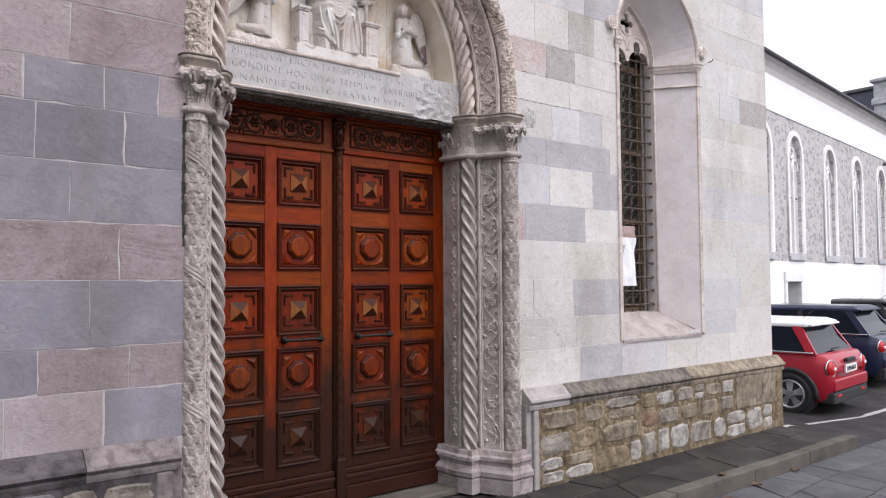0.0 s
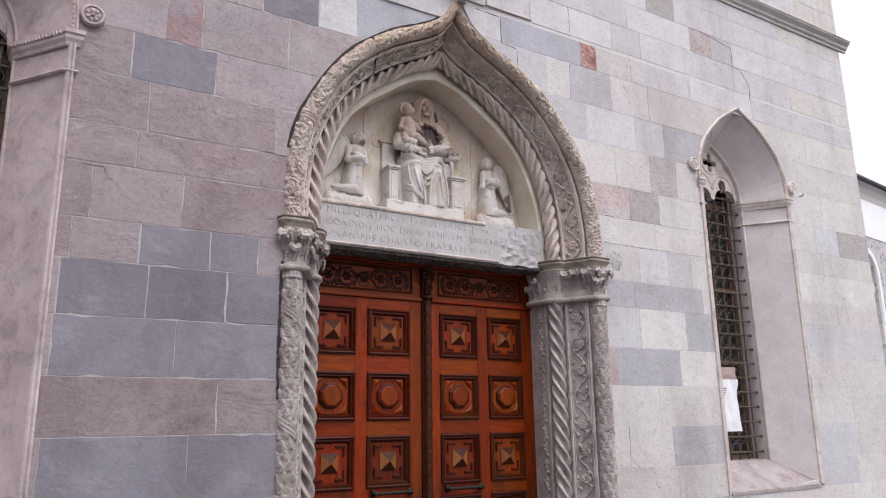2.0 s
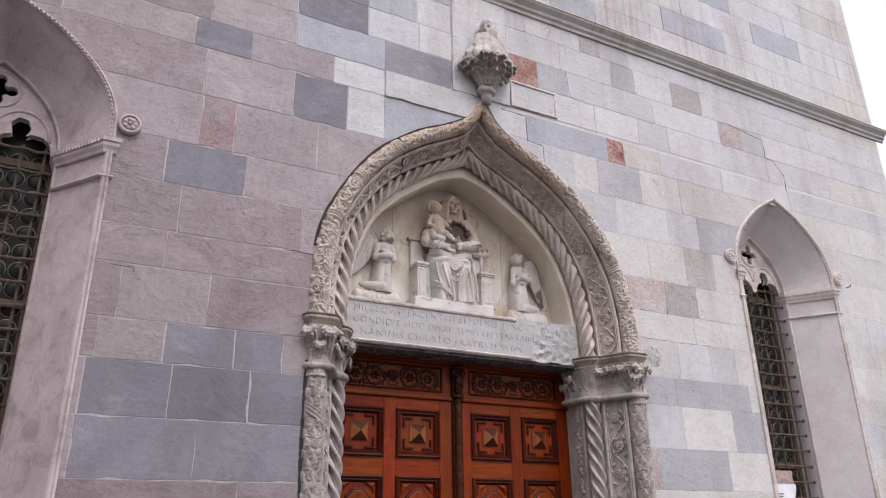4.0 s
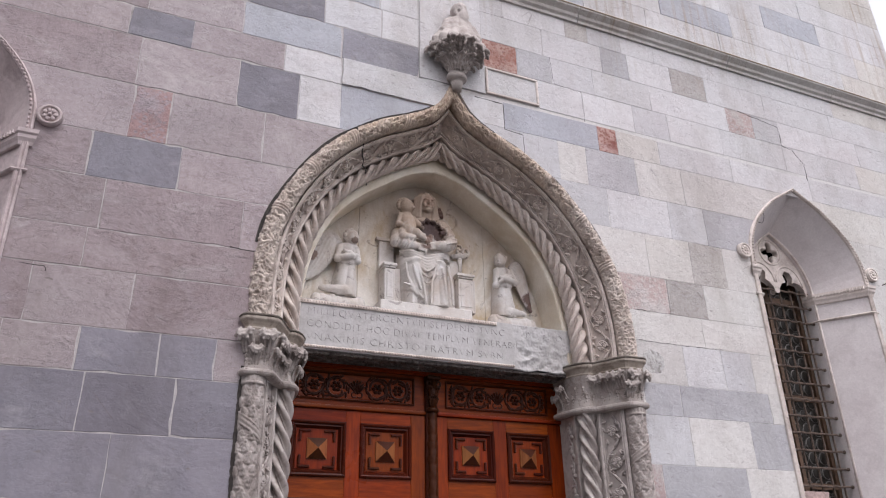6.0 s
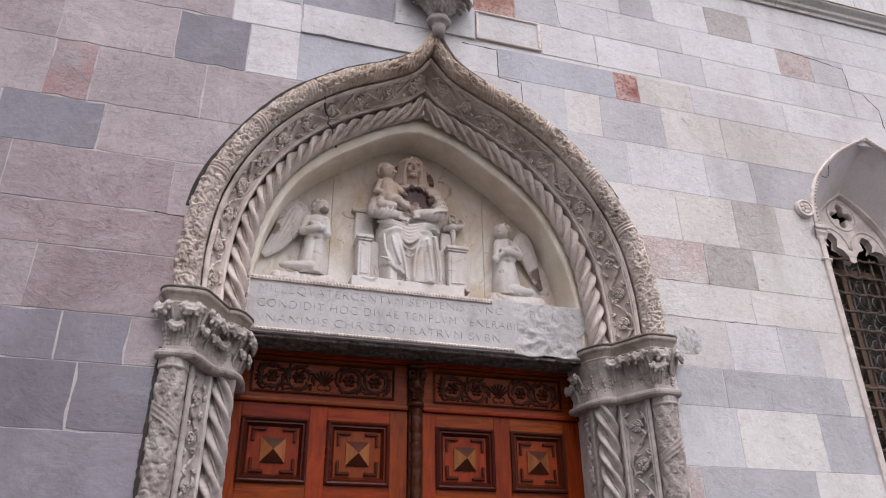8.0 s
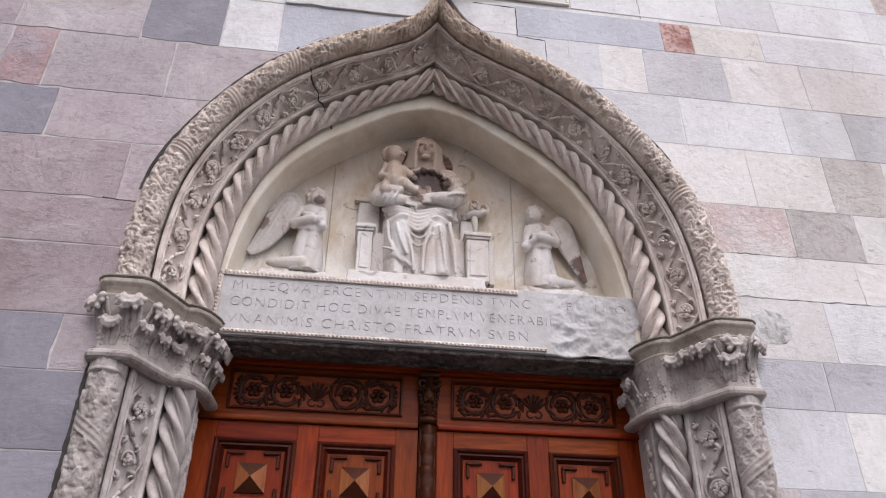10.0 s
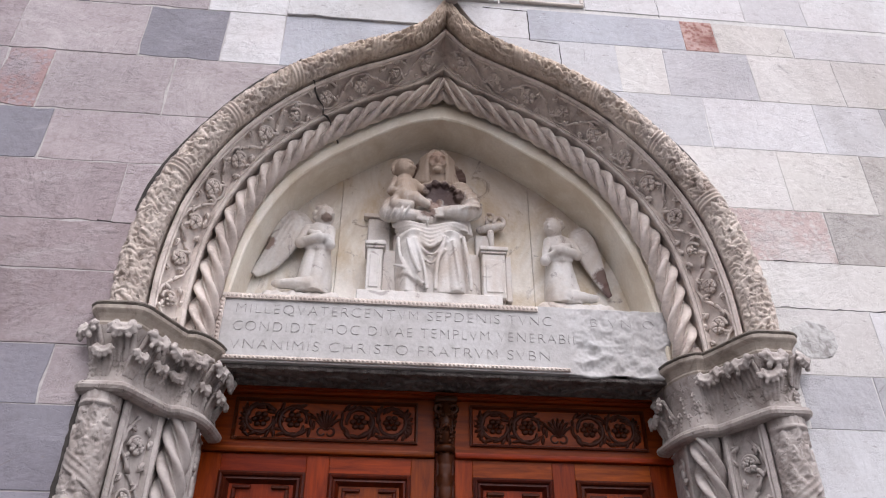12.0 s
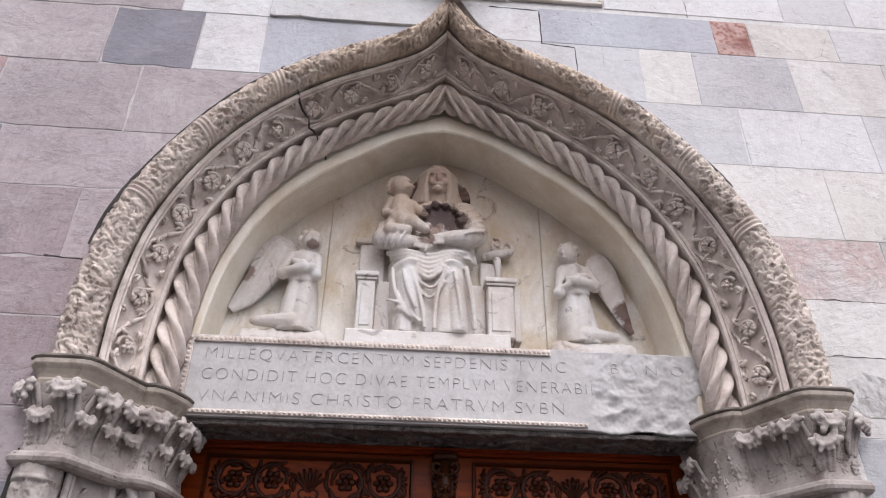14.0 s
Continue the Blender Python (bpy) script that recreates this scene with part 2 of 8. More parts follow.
MORTAR = lime_mortar("old lime mortar", (0.40, 0.37, 0.36), (0.54, 0.505, 0.49), 0.5)
PALEMORTAR = lime_mortar("pale lime mortar", (0.56, 0.54, 0.52), (0.68, 0.66, 0.63), 0.25)
# arch stone lightened, jamb stone greyed and darkened, partly to even out the light
CARVED = carved("carved limestone", (0.78, 0.685, 0.605), (0.56, 0.47, 0.405), pits=0.5, grime=0.6, wash=0.6)
GREYCARVED = carved("greyer darkened carved limestone", (0.53, 0.475, 0.44), (0.35, 0.305, 0.278), pits=0.5, grime=0.6)
GREYFINE = carved("greyer darkened smooth limestone", (0.60, 0.54, 0.505), (0.44, 0.39, 0.36), grime=0.5)
FINE = carved("smooth carved limestone", (0.82, 0.73, 0.66), (0.62, 0.53, 0.475), grime=0.5, wash=0.25)
ROSEFINE = carved("rosy carved limestone", (0.66, 0.565, 0.555), (0.51, 0.425, 0.42), grime=0.4)
CLEAN = carved("clean carved limestone", (0.82, 0.745, 0.685), (0.64, 0.56, 0.51), grime=0.4)
CREVICE = plain("dark joint and shadow line", (0.045, 0.038, 0.033), 0.95, wear=0.4, scale=30, bumpy=0.5)
MARBLE = carved("white marble", (0.555, 0.54, 0.53), (0.495, 0.475, 0.46), grime=0.25)
REVEAL = carved("rose limestone of the window reveal", (0.74, 0.69, 0.675), (0.66, 0.605, 0.595), grime=0.12)
# set darker than the reveal stone
SILLSTONE = carved("darker rose limestone of the sill", (0.46, 0.41, 0.395), (0.34, 0.295, 0.28), grime=0.5)
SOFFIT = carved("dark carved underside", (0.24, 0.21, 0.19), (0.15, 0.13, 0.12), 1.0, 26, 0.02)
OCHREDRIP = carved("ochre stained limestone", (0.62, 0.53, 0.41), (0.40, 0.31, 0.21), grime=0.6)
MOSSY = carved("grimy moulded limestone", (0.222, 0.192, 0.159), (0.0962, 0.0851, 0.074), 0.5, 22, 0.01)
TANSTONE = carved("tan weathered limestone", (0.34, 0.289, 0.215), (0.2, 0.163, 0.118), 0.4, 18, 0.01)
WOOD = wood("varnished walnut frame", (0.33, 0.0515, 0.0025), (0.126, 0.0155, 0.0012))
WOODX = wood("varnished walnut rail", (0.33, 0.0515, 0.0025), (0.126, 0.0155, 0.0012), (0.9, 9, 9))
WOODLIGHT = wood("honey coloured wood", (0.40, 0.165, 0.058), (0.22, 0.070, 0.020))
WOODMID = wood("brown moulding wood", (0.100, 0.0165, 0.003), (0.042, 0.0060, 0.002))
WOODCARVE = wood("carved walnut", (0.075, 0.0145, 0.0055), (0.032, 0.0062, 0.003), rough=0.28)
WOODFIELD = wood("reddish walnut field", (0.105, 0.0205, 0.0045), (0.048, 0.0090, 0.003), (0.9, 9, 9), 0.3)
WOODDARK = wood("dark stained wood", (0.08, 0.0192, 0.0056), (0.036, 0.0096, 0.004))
IRON = plain("black iron", (0.022, 0.021, 0.02), 0.45, 0.6, 0.4, 60, 0.3)
RUST = plain("rusty iron bar", (0.12, 0.085, 0.066), 0.8, 0.2, 0.5, 60, 0.5)
LEAD = plain("old lead", (0.15, 0.14, 0.13), 0.5, 0.5)


def stained_marble(name, light, dark, stain, amount, blackness=0.0, dark_spots=(), rain=0.0):
    """Old marble with ochre water stains, dark crusts in places, and hollows painted dark."""
    n = Nodes(name)
    n.world_space()
    c = n.mix(n.ramp(n.noise(5.0, 6, 0.62), (0.35, 0.0), (0.65, 1.0)), dark, light)
    c = n.mix(0.25, c, n.ramp(n.noise(70, 4, 0.6), (0.3, 0.55), (0.7, 1.0)), "MULTIPLY")
    s = n.noise(2.6, 6, 0.65, n.stretch(1.4, 1.0, 0.8), 0.8)
    c = n.mix(n.maths("MULTIPLY", n.ramp(s, (0.42, 0.0), (0.66, 1.0)), amount), c, stain)
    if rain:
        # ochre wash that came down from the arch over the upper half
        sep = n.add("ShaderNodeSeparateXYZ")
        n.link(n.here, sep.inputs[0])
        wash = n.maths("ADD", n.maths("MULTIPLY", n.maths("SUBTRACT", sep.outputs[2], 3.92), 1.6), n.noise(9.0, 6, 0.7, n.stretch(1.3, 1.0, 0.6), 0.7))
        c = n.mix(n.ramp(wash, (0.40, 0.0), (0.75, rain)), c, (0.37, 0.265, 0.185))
    if blackness:
        k = n.noise(7.0, 6, 0.7, distort=1.2)
        c = n.mix(n.maths("MULTIPLY", n.ramp(k, (0.60, 0.0), (0.66, 1.0)), blackness), c, (0.10, 0.055, 0.045))
    for x, y, zz, size, colour in dark_spots:
        d = n.add("ShaderNodeVectorMath")
        d.operation = "DISTANCE"
        n.link(n.here, d.inputs[0])
        d.inputs[1].default_value = (x, y, zz)
        ragged = n.maths("ADD", n.maths("DIVIDE", d.outputs["Value"], size), n.maths("MULTIPLY", n.noise(14.0, 6, 0.75), 1.6))
        c = n.mix(n.ramp(n.maths("MULTIPLY", ragged, 0.5), (0.72, 0.92), (0.86, 0.0)), c, colour)
    n.bump(n.noise(60, 4, 0.6), 0.3, 0.003)
    n.bump(n.noise(16, 5, 0.65), 0.4, 0.008)
    return n.done(c, 0.65, Specular_IOR_Level=0.3)


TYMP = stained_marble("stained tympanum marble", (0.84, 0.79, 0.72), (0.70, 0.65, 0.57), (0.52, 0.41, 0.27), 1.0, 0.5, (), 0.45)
# the breast spots paint in the darkness of its broken hollow
STATUE = stained_marble("stained statue marble", (0.74, 0.71, 0.68), (0.63, 0.59, 0.55), (0.44, 0.33, 0.24), 0.5, 0.45, [(0.0, 0.52, 4.055, 0.115, (0.055, 0.030, 0.026)), (-0.035, 0.455, 4.06, 0.115, (0.062, 0.036, 0.034)), (0.04, 0.45, 4.035, 0.080, (0.070, 0.040, 0.034)), (-0.06, 0.42, 3.965, 0.050, (0.30, 0.21, 0.17)), (-0.095, 0.385, 3.885, 0.045, (0.16, 0.10, 0.08)), (-0.165, 0.55, 4.28, 0.075, (0.13, 0.070, 0.05)), (0.085, 0.55, 4.26, 0.085, (0.12, 0.062, 0.046)), (-0.047, 0.43, 4.29, 0.065, (0.36, 0.25, 0.19)), (0.835, 0.53, 3.64, 0.065, (0.14, 0.080, 0.065)), (0.862, 0.54, 3.56, 0.06, (0.14, 0.080, 0.065)), (-0.905, 0.53, 3.74, 0.055, (0.26, 0.18, 0.15)), (-0.615, 0.46, 3.875, 0.035, (0.20, 0.14, 0.11))], 0.8)
SOFFITSTONE = stained_marble("stained limestone of the inner arch", (0.88, 0.82, 0.71), (0.78, 0.70, 0.58), (0.58, 0.47, 0.33), 0.6)
# darker copy of the carved stone for the portal's foot
BASESTONE = carved("darker limestone of the portal base", (0.47, 0.42, 0.41), (0.33, 0.285, 0.28), pits=0.4, grime=0.75)

# ---- shapes ----
def mesh_from(name, verts, faces, material, smooth=False):
    me = bpy.data.meshes.new(name)
    me.from_pydata(verts, [], faces)
    me.materials.append(material)
    me.validate()
    if smooth:
        me.polygons.foreach_set("use_smooth", [True] * len(me.polygons))
    me.update()
    return me


def part(name, bm, material, parent=None, label="", smooth=False):
    """One mesh object out of a bmesh, under a thing or a part."""
    me = bpy.data.meshes.new(name)
    bmesh.ops.recalc_face_normals(bm, faces=bm.faces)
    bm.to_mesh(me)
    bm.free()
    me.materials.append(material)
    if smooth:
        me.polygons.foreach_set("use_smooth", [True] * len(me.polygons))
    ob = new(name, me)
    ob.parent = parent
    return tagged(ob, label)


def piece(name, verts, faces, material, parent=None, label="", smooth=False):
    ob = new(name, mesh_from(name, verts, faces, material, smooth))
    ob.parent = parent
    return tagged(ob, label)


def thing(name, label, category, group="", kind="", at=(0, 0, 0)):
    ob = new(name)
    ob.location = at
    ob.empty_display_size = 0.1
    return tagged(ob, label, category, group, kind)


def box(bm, x0, x1, y0, y1, z0, z1, bevel=0.0, seg=1):
    r = bmesh.ops.create_cube(bm, size=1.0)
    vs = r["verts"]
    for v in vs:
        v.co = Vector(((x0 + x1) / 2 + v.co.x * (x1 - x0), (y0 + y1) / 2 + v.co.y * (y1 - y0), (z0 + z1) / 2 + v.co.z * (z1 - z0)))
    if bevel:
        es = list({e for v in vs for e in v.link_edges})
        bmesh.ops.bevel(bm, geom=es, offset=bevel, segments=seg, affect="EDGES", profile=0.6)
    return bm


def boxed(*a, **k):
    return box(bmesh.new(), *a, **k)


def ball(bm, c, r, u=10, v=7, turn=None):
    """An ellipsoid with radii r about c."""
    r = (r, r, r) if isinstance(r, (int, float)) else r
    m = Matrix.Translation(c) @ (turn or Matrix.Identity(4)) @ Matrix.Diagonal((*r, 1))
    rows = []
    for i in range(1, v):
        a = math.pi * i / v
        rows.append([bm.verts.new(m @ Vector((math.sin(a) * math.cos(2 * math.pi * k / u), math.sin(a) * math.sin(2 * math.pi * k / u), math.cos(a)))) for k in range(u)])
    top, foot = bm.verts.new(m @ Vector((0, 0, 1))), bm.verts.new(m @ Vector((0, 0, -1)))
    for k in range(u):
        k2 = (k + 1) % u
        bm.faces.new((top, rows[0][k], rows[0][k2]))
        bm.faces.new((foot, rows[-1][k2], rows[-1][k]))
        for a, b in zip(rows, rows[1:]):
            bm.faces.new((a[k], b[k], b[k2], a[k2]))
    return bm


def tube(bm, pts, radius, sides=6, closed=False):
    """A round bar along points; radius may change from point to point."""
    pts = [Vector(p) for p in pts]
    n = len(pts)
    rad = radius if isinstance(radius, (list, tuple)) else [radius] * n
    rings = []
    up = None
    for i, p in enumerate(pts):
        a = pts[(i - 1) % n] if closed or i else pts[i]
        b = pts[(i + 1) % n] if closed or i < n - 1 else pts[i]
        d = (b - a).normalized()
        if up is None:
            up = d.orthogonal().normalized()
        up = (up - d * up.dot(d)).normalized()
        side = d.cross(up)
        rings.append([bm.verts.new(p + (up * math.cos(2 * math.pi * k / sides) + side * math.sin(2 * math.pi * k / sides)) * rad[i]) for k in range(sides)])
    for i in range(n if closed else n - 1):
        A, B = rings[i], rings[(i + 1) % n]
        for k in range(sides):
            bm.faces.new((A[k], A[(k + 1) % sides], B[(k + 1) % sides], B[k]))
    if not closed:
        bm.faces.new(rings[0][::-1])
        bm.faces.new(rings[-1])
    return bm


def loft(rings, close_u=True, caps=True):
    """Verts and faces through rings of equally many points."""
    n = len(rings[0])
    verts = [tuple(p) for r in rings for p in r]
    faces = []
    for i in range(len(rings) - 1):
        for k in range(n if close_u else n - 1):
            k2 = (k + 1) % n
            faces.append((i * n + k, i * n + k2, (i + 1) * n + k2, (i + 1) * n + k))
    if caps and close_u:
        faces.append(tuple(range(n))[::-1])
        faces.append(tuple((len(rings) - 1) * n + k for k in range(n)))
    return verts, faces


def add_loft(bm, rings, close_u=True, caps=True):
    verts, faces = loft(rings, close_u, caps)
    vs = [bm.verts.new(v) for v in verts]
    for f in faces:
        try:
            bm.faces.new([vs[i] for i in f])
        except ValueError:
            pass
    return bm


def spline(points, u):
    """Catmull-Rom through control points; u runs from 0 to 1."""
    n = len(points) - 1
    t = min(max(u, 0.0), 1.0) * n
    i = min(int(t), n - 1)
    t -= i
    p = [np.array(points[min(max(i + k, 0), n)], float) for k in (-1, 0, 1, 2)]
    return 0.5 * (2 * p[1] + (p[2] - p[0]) * t + (2 * p[0] - 5 * p[1] + 4 * p[2] - p[3]) * t ** 2 + (3 * p[1] - p[0] - 3 * p[2] + p[3]) * t ** 3)


def moulding(name, profile, path, material, parent=None, label="", closed=False, smooth=False):
    """A profile of (out, up) pairs carried along a path of (point, out direction, up direction)."""
    rings = []
    for p, o, u in path:
        p, o, u = Vector(p), Vector(o), Vector(u)
        rings.append([p + o * a + u * b for a, b in profile])
    if closed:
        rings.append(rings[0])
    v, f = loft(rings, True, not closed)
    bm = bmesh.new()
    vs = [bm.verts.new(q) for q in v]
    for q in f:
        bm.faces.new([vs[i] for i in q])
    bmesh.ops.remove_doubles(bm, verts=bm.verts, dist=1e-5)
    return part(name, bm, material, parent, label, smooth)

# ---- church wall ----
CORNER = 5.54          # end of the church wall
WIN_W, WIN_E = 3.375, 3.41   # the window centres' distances from the door's middle
SPRING = 3.05          # springing of the portal arch
OUTER = [(1.395, 3.05), (1.395, 3.35), (1.33, 3.70), (1.15, 4.07), (0.90, 4.38), (0.61, 4.60), (0.33, 4.735), (0.13, 4.87), (0.0, 5.09)]
INNER = [(1.03, 3.05), (1.02, 3.35), (0.965, 3.68), (0.83, 3.98), (0.64, 4.20), (0.44, 4.35), (0.25, 4.465), (0.11, 4.53), (0.0, 4.585)]
WINDOW_ARCH = [(0.69, 4.0), (0.67, 4.22), (0.56, 4.44), (0.33, 4.67), (0.12, 4.80), (0.0, 4.865)]
WINDOW_INNER = [(0.40, 3.95), (0.385, 4.12), (0.31, 4.30), (0.18, 4.45), (0.06, 4.54), (0.0, 4.58)]


def width_table(points, samples=80):
    c = np.array([spline(points, i / samples) for i in range(samples + 1)])
    order = np.argsort(c[:, 1])
    return c[order, 1], c[order, 0]


PZ, PX = width_table(OUTER)
WZ, WX = width_table(WINDOW_ARCH)


def portal_half(z):
    if z <= SPRING:
        return 1.36
    return float(np.interp(z, PZ, PX, right=0.0)) * (1.0 - 0.03) if z < 5.09 else 0.0


def window_half(z):
    if z < 1.10 or z > 4.865:
        return 0.0
    return 0.69 if z < 4.0 else float(np.interp(z, WZ, WX))


def window_cut(z):
    return max(window_half(z) - 0.03, 0.0)


EDGES = {
    "LL": lambda z: -WIN_W - window_cut(z), "LW": lambda z: -WIN_W + window_cut(z),
    "PL": lambda z: -portal_half(z), "PR": lambda z: portal_half(z),
    "RW": lambda z: WIN_E - window_cut(z), "RE": lambda z: WIN_E + window_cut(z),
    "C": lambda z: CORNER, "A": lambda z: -9.0,
}

wall = thing("wall_south", "church wall of banded limestone and grey marble blocks", "wall", kind="structure")
LEVELS = sorted({0.0, 1.099, 1.101, 4.0, 4.865, 5.089} | {round(1.1 + 0.1 * i, 3) for i in range(40)})
LEVELS = [z for z in LEVELS if z <= 5.089]


def wall_core(name, left, right):
    rings = []
    for z in LEVELS:
        a, b = EDGES[left](z), EDGES[right](z)
        b = max(b, a + 0.0005)
        rings.append([(a, 0.0009, z), (b, 0.0009, z), (b, 0.75, z), (a, 0.75, z)])
    v, f = loft(rings)
    return piece(name, v, f, MORTAR if right in ("LL", "PL") else PALEMORTAR, wall)


for a, b in (("A", "LL"), ("LW", "PL"), ("PR", "RW"), ("RE", "C")):
    wall_core("core", a, b)
part("core", boxed(-9.0, CORNER, 0.0009, 0.75, 5.089, 12.0), MORTAR, wall)
part("core", boxed(-9.0, -1.40, 0.012, 0.75, -0.3, 0.0), MORTAR, wall)
part("core", boxed(1.40, CORNER, 0.012, 0.75, -0.3, 0.0), MORTAR, wall)
east = thing("wall_east", "pale limestone return of the church wall", "wall", kind="structure")
part("core", boxed(CORNER - 0.6, CORNER - 0.02, 0.752, 14.0, -0.3, 12.0), WHITE, east)

# unseen slab, added to close the church and keep its inside dark
roof = thing("church_roof", "plain flat roof closing the church", "roof", kind="structure")
part("slab", boxed(-9.0, CORNER, 0.0, 14.0, 12.0, 12.2), MORTAR, roof)

rng = random.Random(4)


def block(x0, x1, z0, z1, material, left=None, right=None, proud=0.0, parent=wall):
    """One ashlar block with eased edges; a side may follow an arch."""
    g, e, deep = 0.0012, 0.0012, 0.03
    n = 4 if left or right else 1
    zs = [z0 + g + (z1 - z0 - 2 * g) * i / n for i in range(n + 1)]
    tilt = [rng.uniform(-0.0026, -0.0010)] + [rng.uniform(-0.0012, 0.0012) for _ in range(2)]
    rough = [rng.uniform(-0.004, 0.004) for _ in range(2 * n + 2)]
    outline = []
    for i, z in enumerate(zs):
        outline.append(((EDGES[left](z) if left else x0 + rough[i]) + g, z))
    for i, z in reversed(list(enumerate(zs))):
        outline.append(((EDGES[right](z) if right else x1 + rough[n + 1 + i]) - g, z))
    if min(outline[-1][0] - outline[0][0], outline[n + 1][0] - outline[n][0]) < 0.012 and max(b[0] - a[0] for a, b in zip(outline[:n + 1], outline[:n:-1])) < 0.02:
        return None
    for i in range(n + 1):
        a, b = outline[i], outline[2 * n + 1 - i]
        if b[0] < a[0] + 0.004:
            outline[2 * n + 1 - i] = (a[0] + 0.004, b[1])
    cx = sum(p[0] for p in outline) / len(outline)
    cz = (z0 + z1) / 2
    w, h = max(p[0] for p in outline) - min(p[0] for p in outline), z1 - z0

    def face(y, inset):
        sx, sz = max(0.2, 1 - 2 * inset / w), 1 - 2 * inset / h
        return [(cx + (x - cx) * sx, y + tilt[0] + tilt[1] * (x - cx) / w + tilt[2] * (z - cz) / h, cz + (z - cz) * sz) for x, z in outline]

    if x1 < 0.0:
        # older, battered blocks: ragged edges and wider lime joints
        ragged = []
        for i, (a, b) in enumerate(zip(outline, outline[1:] + outline[:1])):
            m = max(1, int(math.hypot(b[0] - a[0], b[1] - a[1]) / 0.07))
            for j in range(m):
                x, zz = a[0] + (b[0] - a[0]) * j / m, a[1] + (b[1] - a[1]) * j / m
                chip = rng.uniform(0.0, 0.0028) + (rng.uniform(0.003, 0.010) if rng.random() < 0.10 else 0.0)
                ragged.append((x + math.copysign(chip, cx - x) * (abs(cx - x) > 0.45 * w), zz + math.copysign(chip, cz - zz) * (abs(cz - zz) > 0.45 * h)))
        outline = ragged
    rings = [face(deep, 0), face(e - proud, 0), face(-proud, e)]
    v, f = loft(rings)
    return piece("ashlar_block", v, f, material, parent)


def course(z0, z1, row, proud=0.0):
    tokens = row.split()
    for i in range(0, len(tokens) - 2, 2):
        a, c, b = tokens[i:i + 3]
        if c == "-":
            continue
        zm = (z0 + z1) / 2
        xa = EDGES[a](zm) if a in EDGES else float(a)
        xb = EDGES[b](zm) if b in EDGES else float(b)
        step = 0.014 if c.endswith("+") else 0.0
        block(xa, xb, z0, z1, COLOURS[c[0]], a if a in EDGES else None, b if b in EDGES else None, proud + step)


# courses from the plinth to the string course: boundary, colour, boundary, ...
course(0.78, 1.09, "-5.2 q -4.6 g -4.0 q -3.3 p -2.75 q -2.30 q -1.82 g PL")
course(0.78, 1.09, "PR u 2.15 n 2.73 m 3.44 c 3.97 u 4.60 u C")
course(1.09, 1.33, "-5.2 p LL - LW d -2.15 p -1.69 p PL")
course(1.09, 1.36, "PR u 2.10 u RW - RE m 4.75 u C")
course(1.33, 1.70, "-5.2 g LL - LW q -2.645 g -1.90 g PL")
course(1.36, 1.69, "PR u 1.56 u 2.07 n RW - RE m 4.85 c C")
course(1.70, 2.02, "-5.2 p LL - LW p -1.75 p PL")
course(1.69, 2.02, "PR u 1.95 c RW - RE u 4.80 c C")
course(2.02, 2.35, "-5.2 g LL - LW q -2.645 g -2.01 g PL")
course(2.02, 2.33, "PR k 1.48 n 2.235 u RW - RE c 4.70 u C")
course(2.35, 2.66, "-5.2 d LL - LW q -2.64 d -2.18 d -1.73 d PL")
course(2.33, 2.67, "PR m 1.775 u 2.35 n RW - RE m C")
course(2.66, 2.90, "-5.2 p LL - LW p -2.60 q -2.24 g -1.84 g -1.54 q PL")
course(2.67, 2.90, "PR u 1.415 n 1.735 n 2.10 n 2.60 u RW - RE u 4.75 c C")
course(2.90, 3.23, "-5.2 p LL - LW p -2.52 q -2.02 p PL")
course(2.90, 3.21, "PR u 1.82 w 2.195 m 2.49 u RW - RE u C")
course(3.23, 3.47, "-5.2 p LL - LW p -2.30 p PL")
course(3.21, 3.45, "PR u 2.05 u RW - RE u 4.60 c C")
course(3.47, 3.79, "-5.2 q LL - LW p -2.25 p -1.47 q PL")
course(3.45, 3.74, "PR k 1.76 t 2.13 u RW - RE u 4.52 m 4.95 t C")
course(3.79, 4.09, "-5.2 p LL - LW p -2.37 d -1.87 q PL")
course(3.74, 4.11, "PR u 1.62 c 2.05 t 2.40 u RW - RE u 4.70 u C")
course(4.09, 4.47, "-5.2 q LL - LW q -2.19 x -1.97 q -1.39 q PL")
course(4.11, 4.45, "PR m 1.30 w 1.90 m 2.27 n RW - RE u C")
course(4.47, 4.84, "-5.2 q LL - LW p -2.20 q -1.585 d -1.185 w -0.89 l PL")
course(4.45, 4.80, "PR m 0.88 u 1.14 n 1.62 u 2.10 u RW - RE c 4.55 u C")
course(4.84, 5.07, "-5.2 p -3.10 q -2.295 d -1.91 q -1.30 w -0.89 w+ PL")
course(4.80, 5.04, "PR w 0.41 l 1.28 r 1.47 c 1.90 w 2.70 w 3.67 w C")
course(5.07, 5.35, "-5.2 q -3.0 p -2.2 q -1.60 l -0.90 s -0.30 w+ 0.25 w 0.74 w 1.17 w 1.68 m 2.05 w 2.65 w 3.42 w 4.4 c C")
course(5.35, 5.62, "-5.2 q -2.6 x -1.9 q -1.60 d -1.04 m -0.60 w -0.30 w 0.25 r 0.56 n 0.88 m 1.30 w 1.90 w 2.78 k 3.10 m 3.43 w 4.5 w C")
course(5.62, 5.90, "-5.2 p -2.7 q -1.45 d -1.04 l -0.62 w -0.30 w 0.24 w 0.82 w 1.42 n 1.70 w 2.18 t 2.58 w 3.3 w 4.2 w C")
course(5.90, 6.10, "-5.2 q -2.4 q -1.5 q -0.9 l -0.3 w 0.45 w 1.07 t 1.30 m 1.65 w 2.5 w 3.4 w 4.3 c C")
z = 6.24
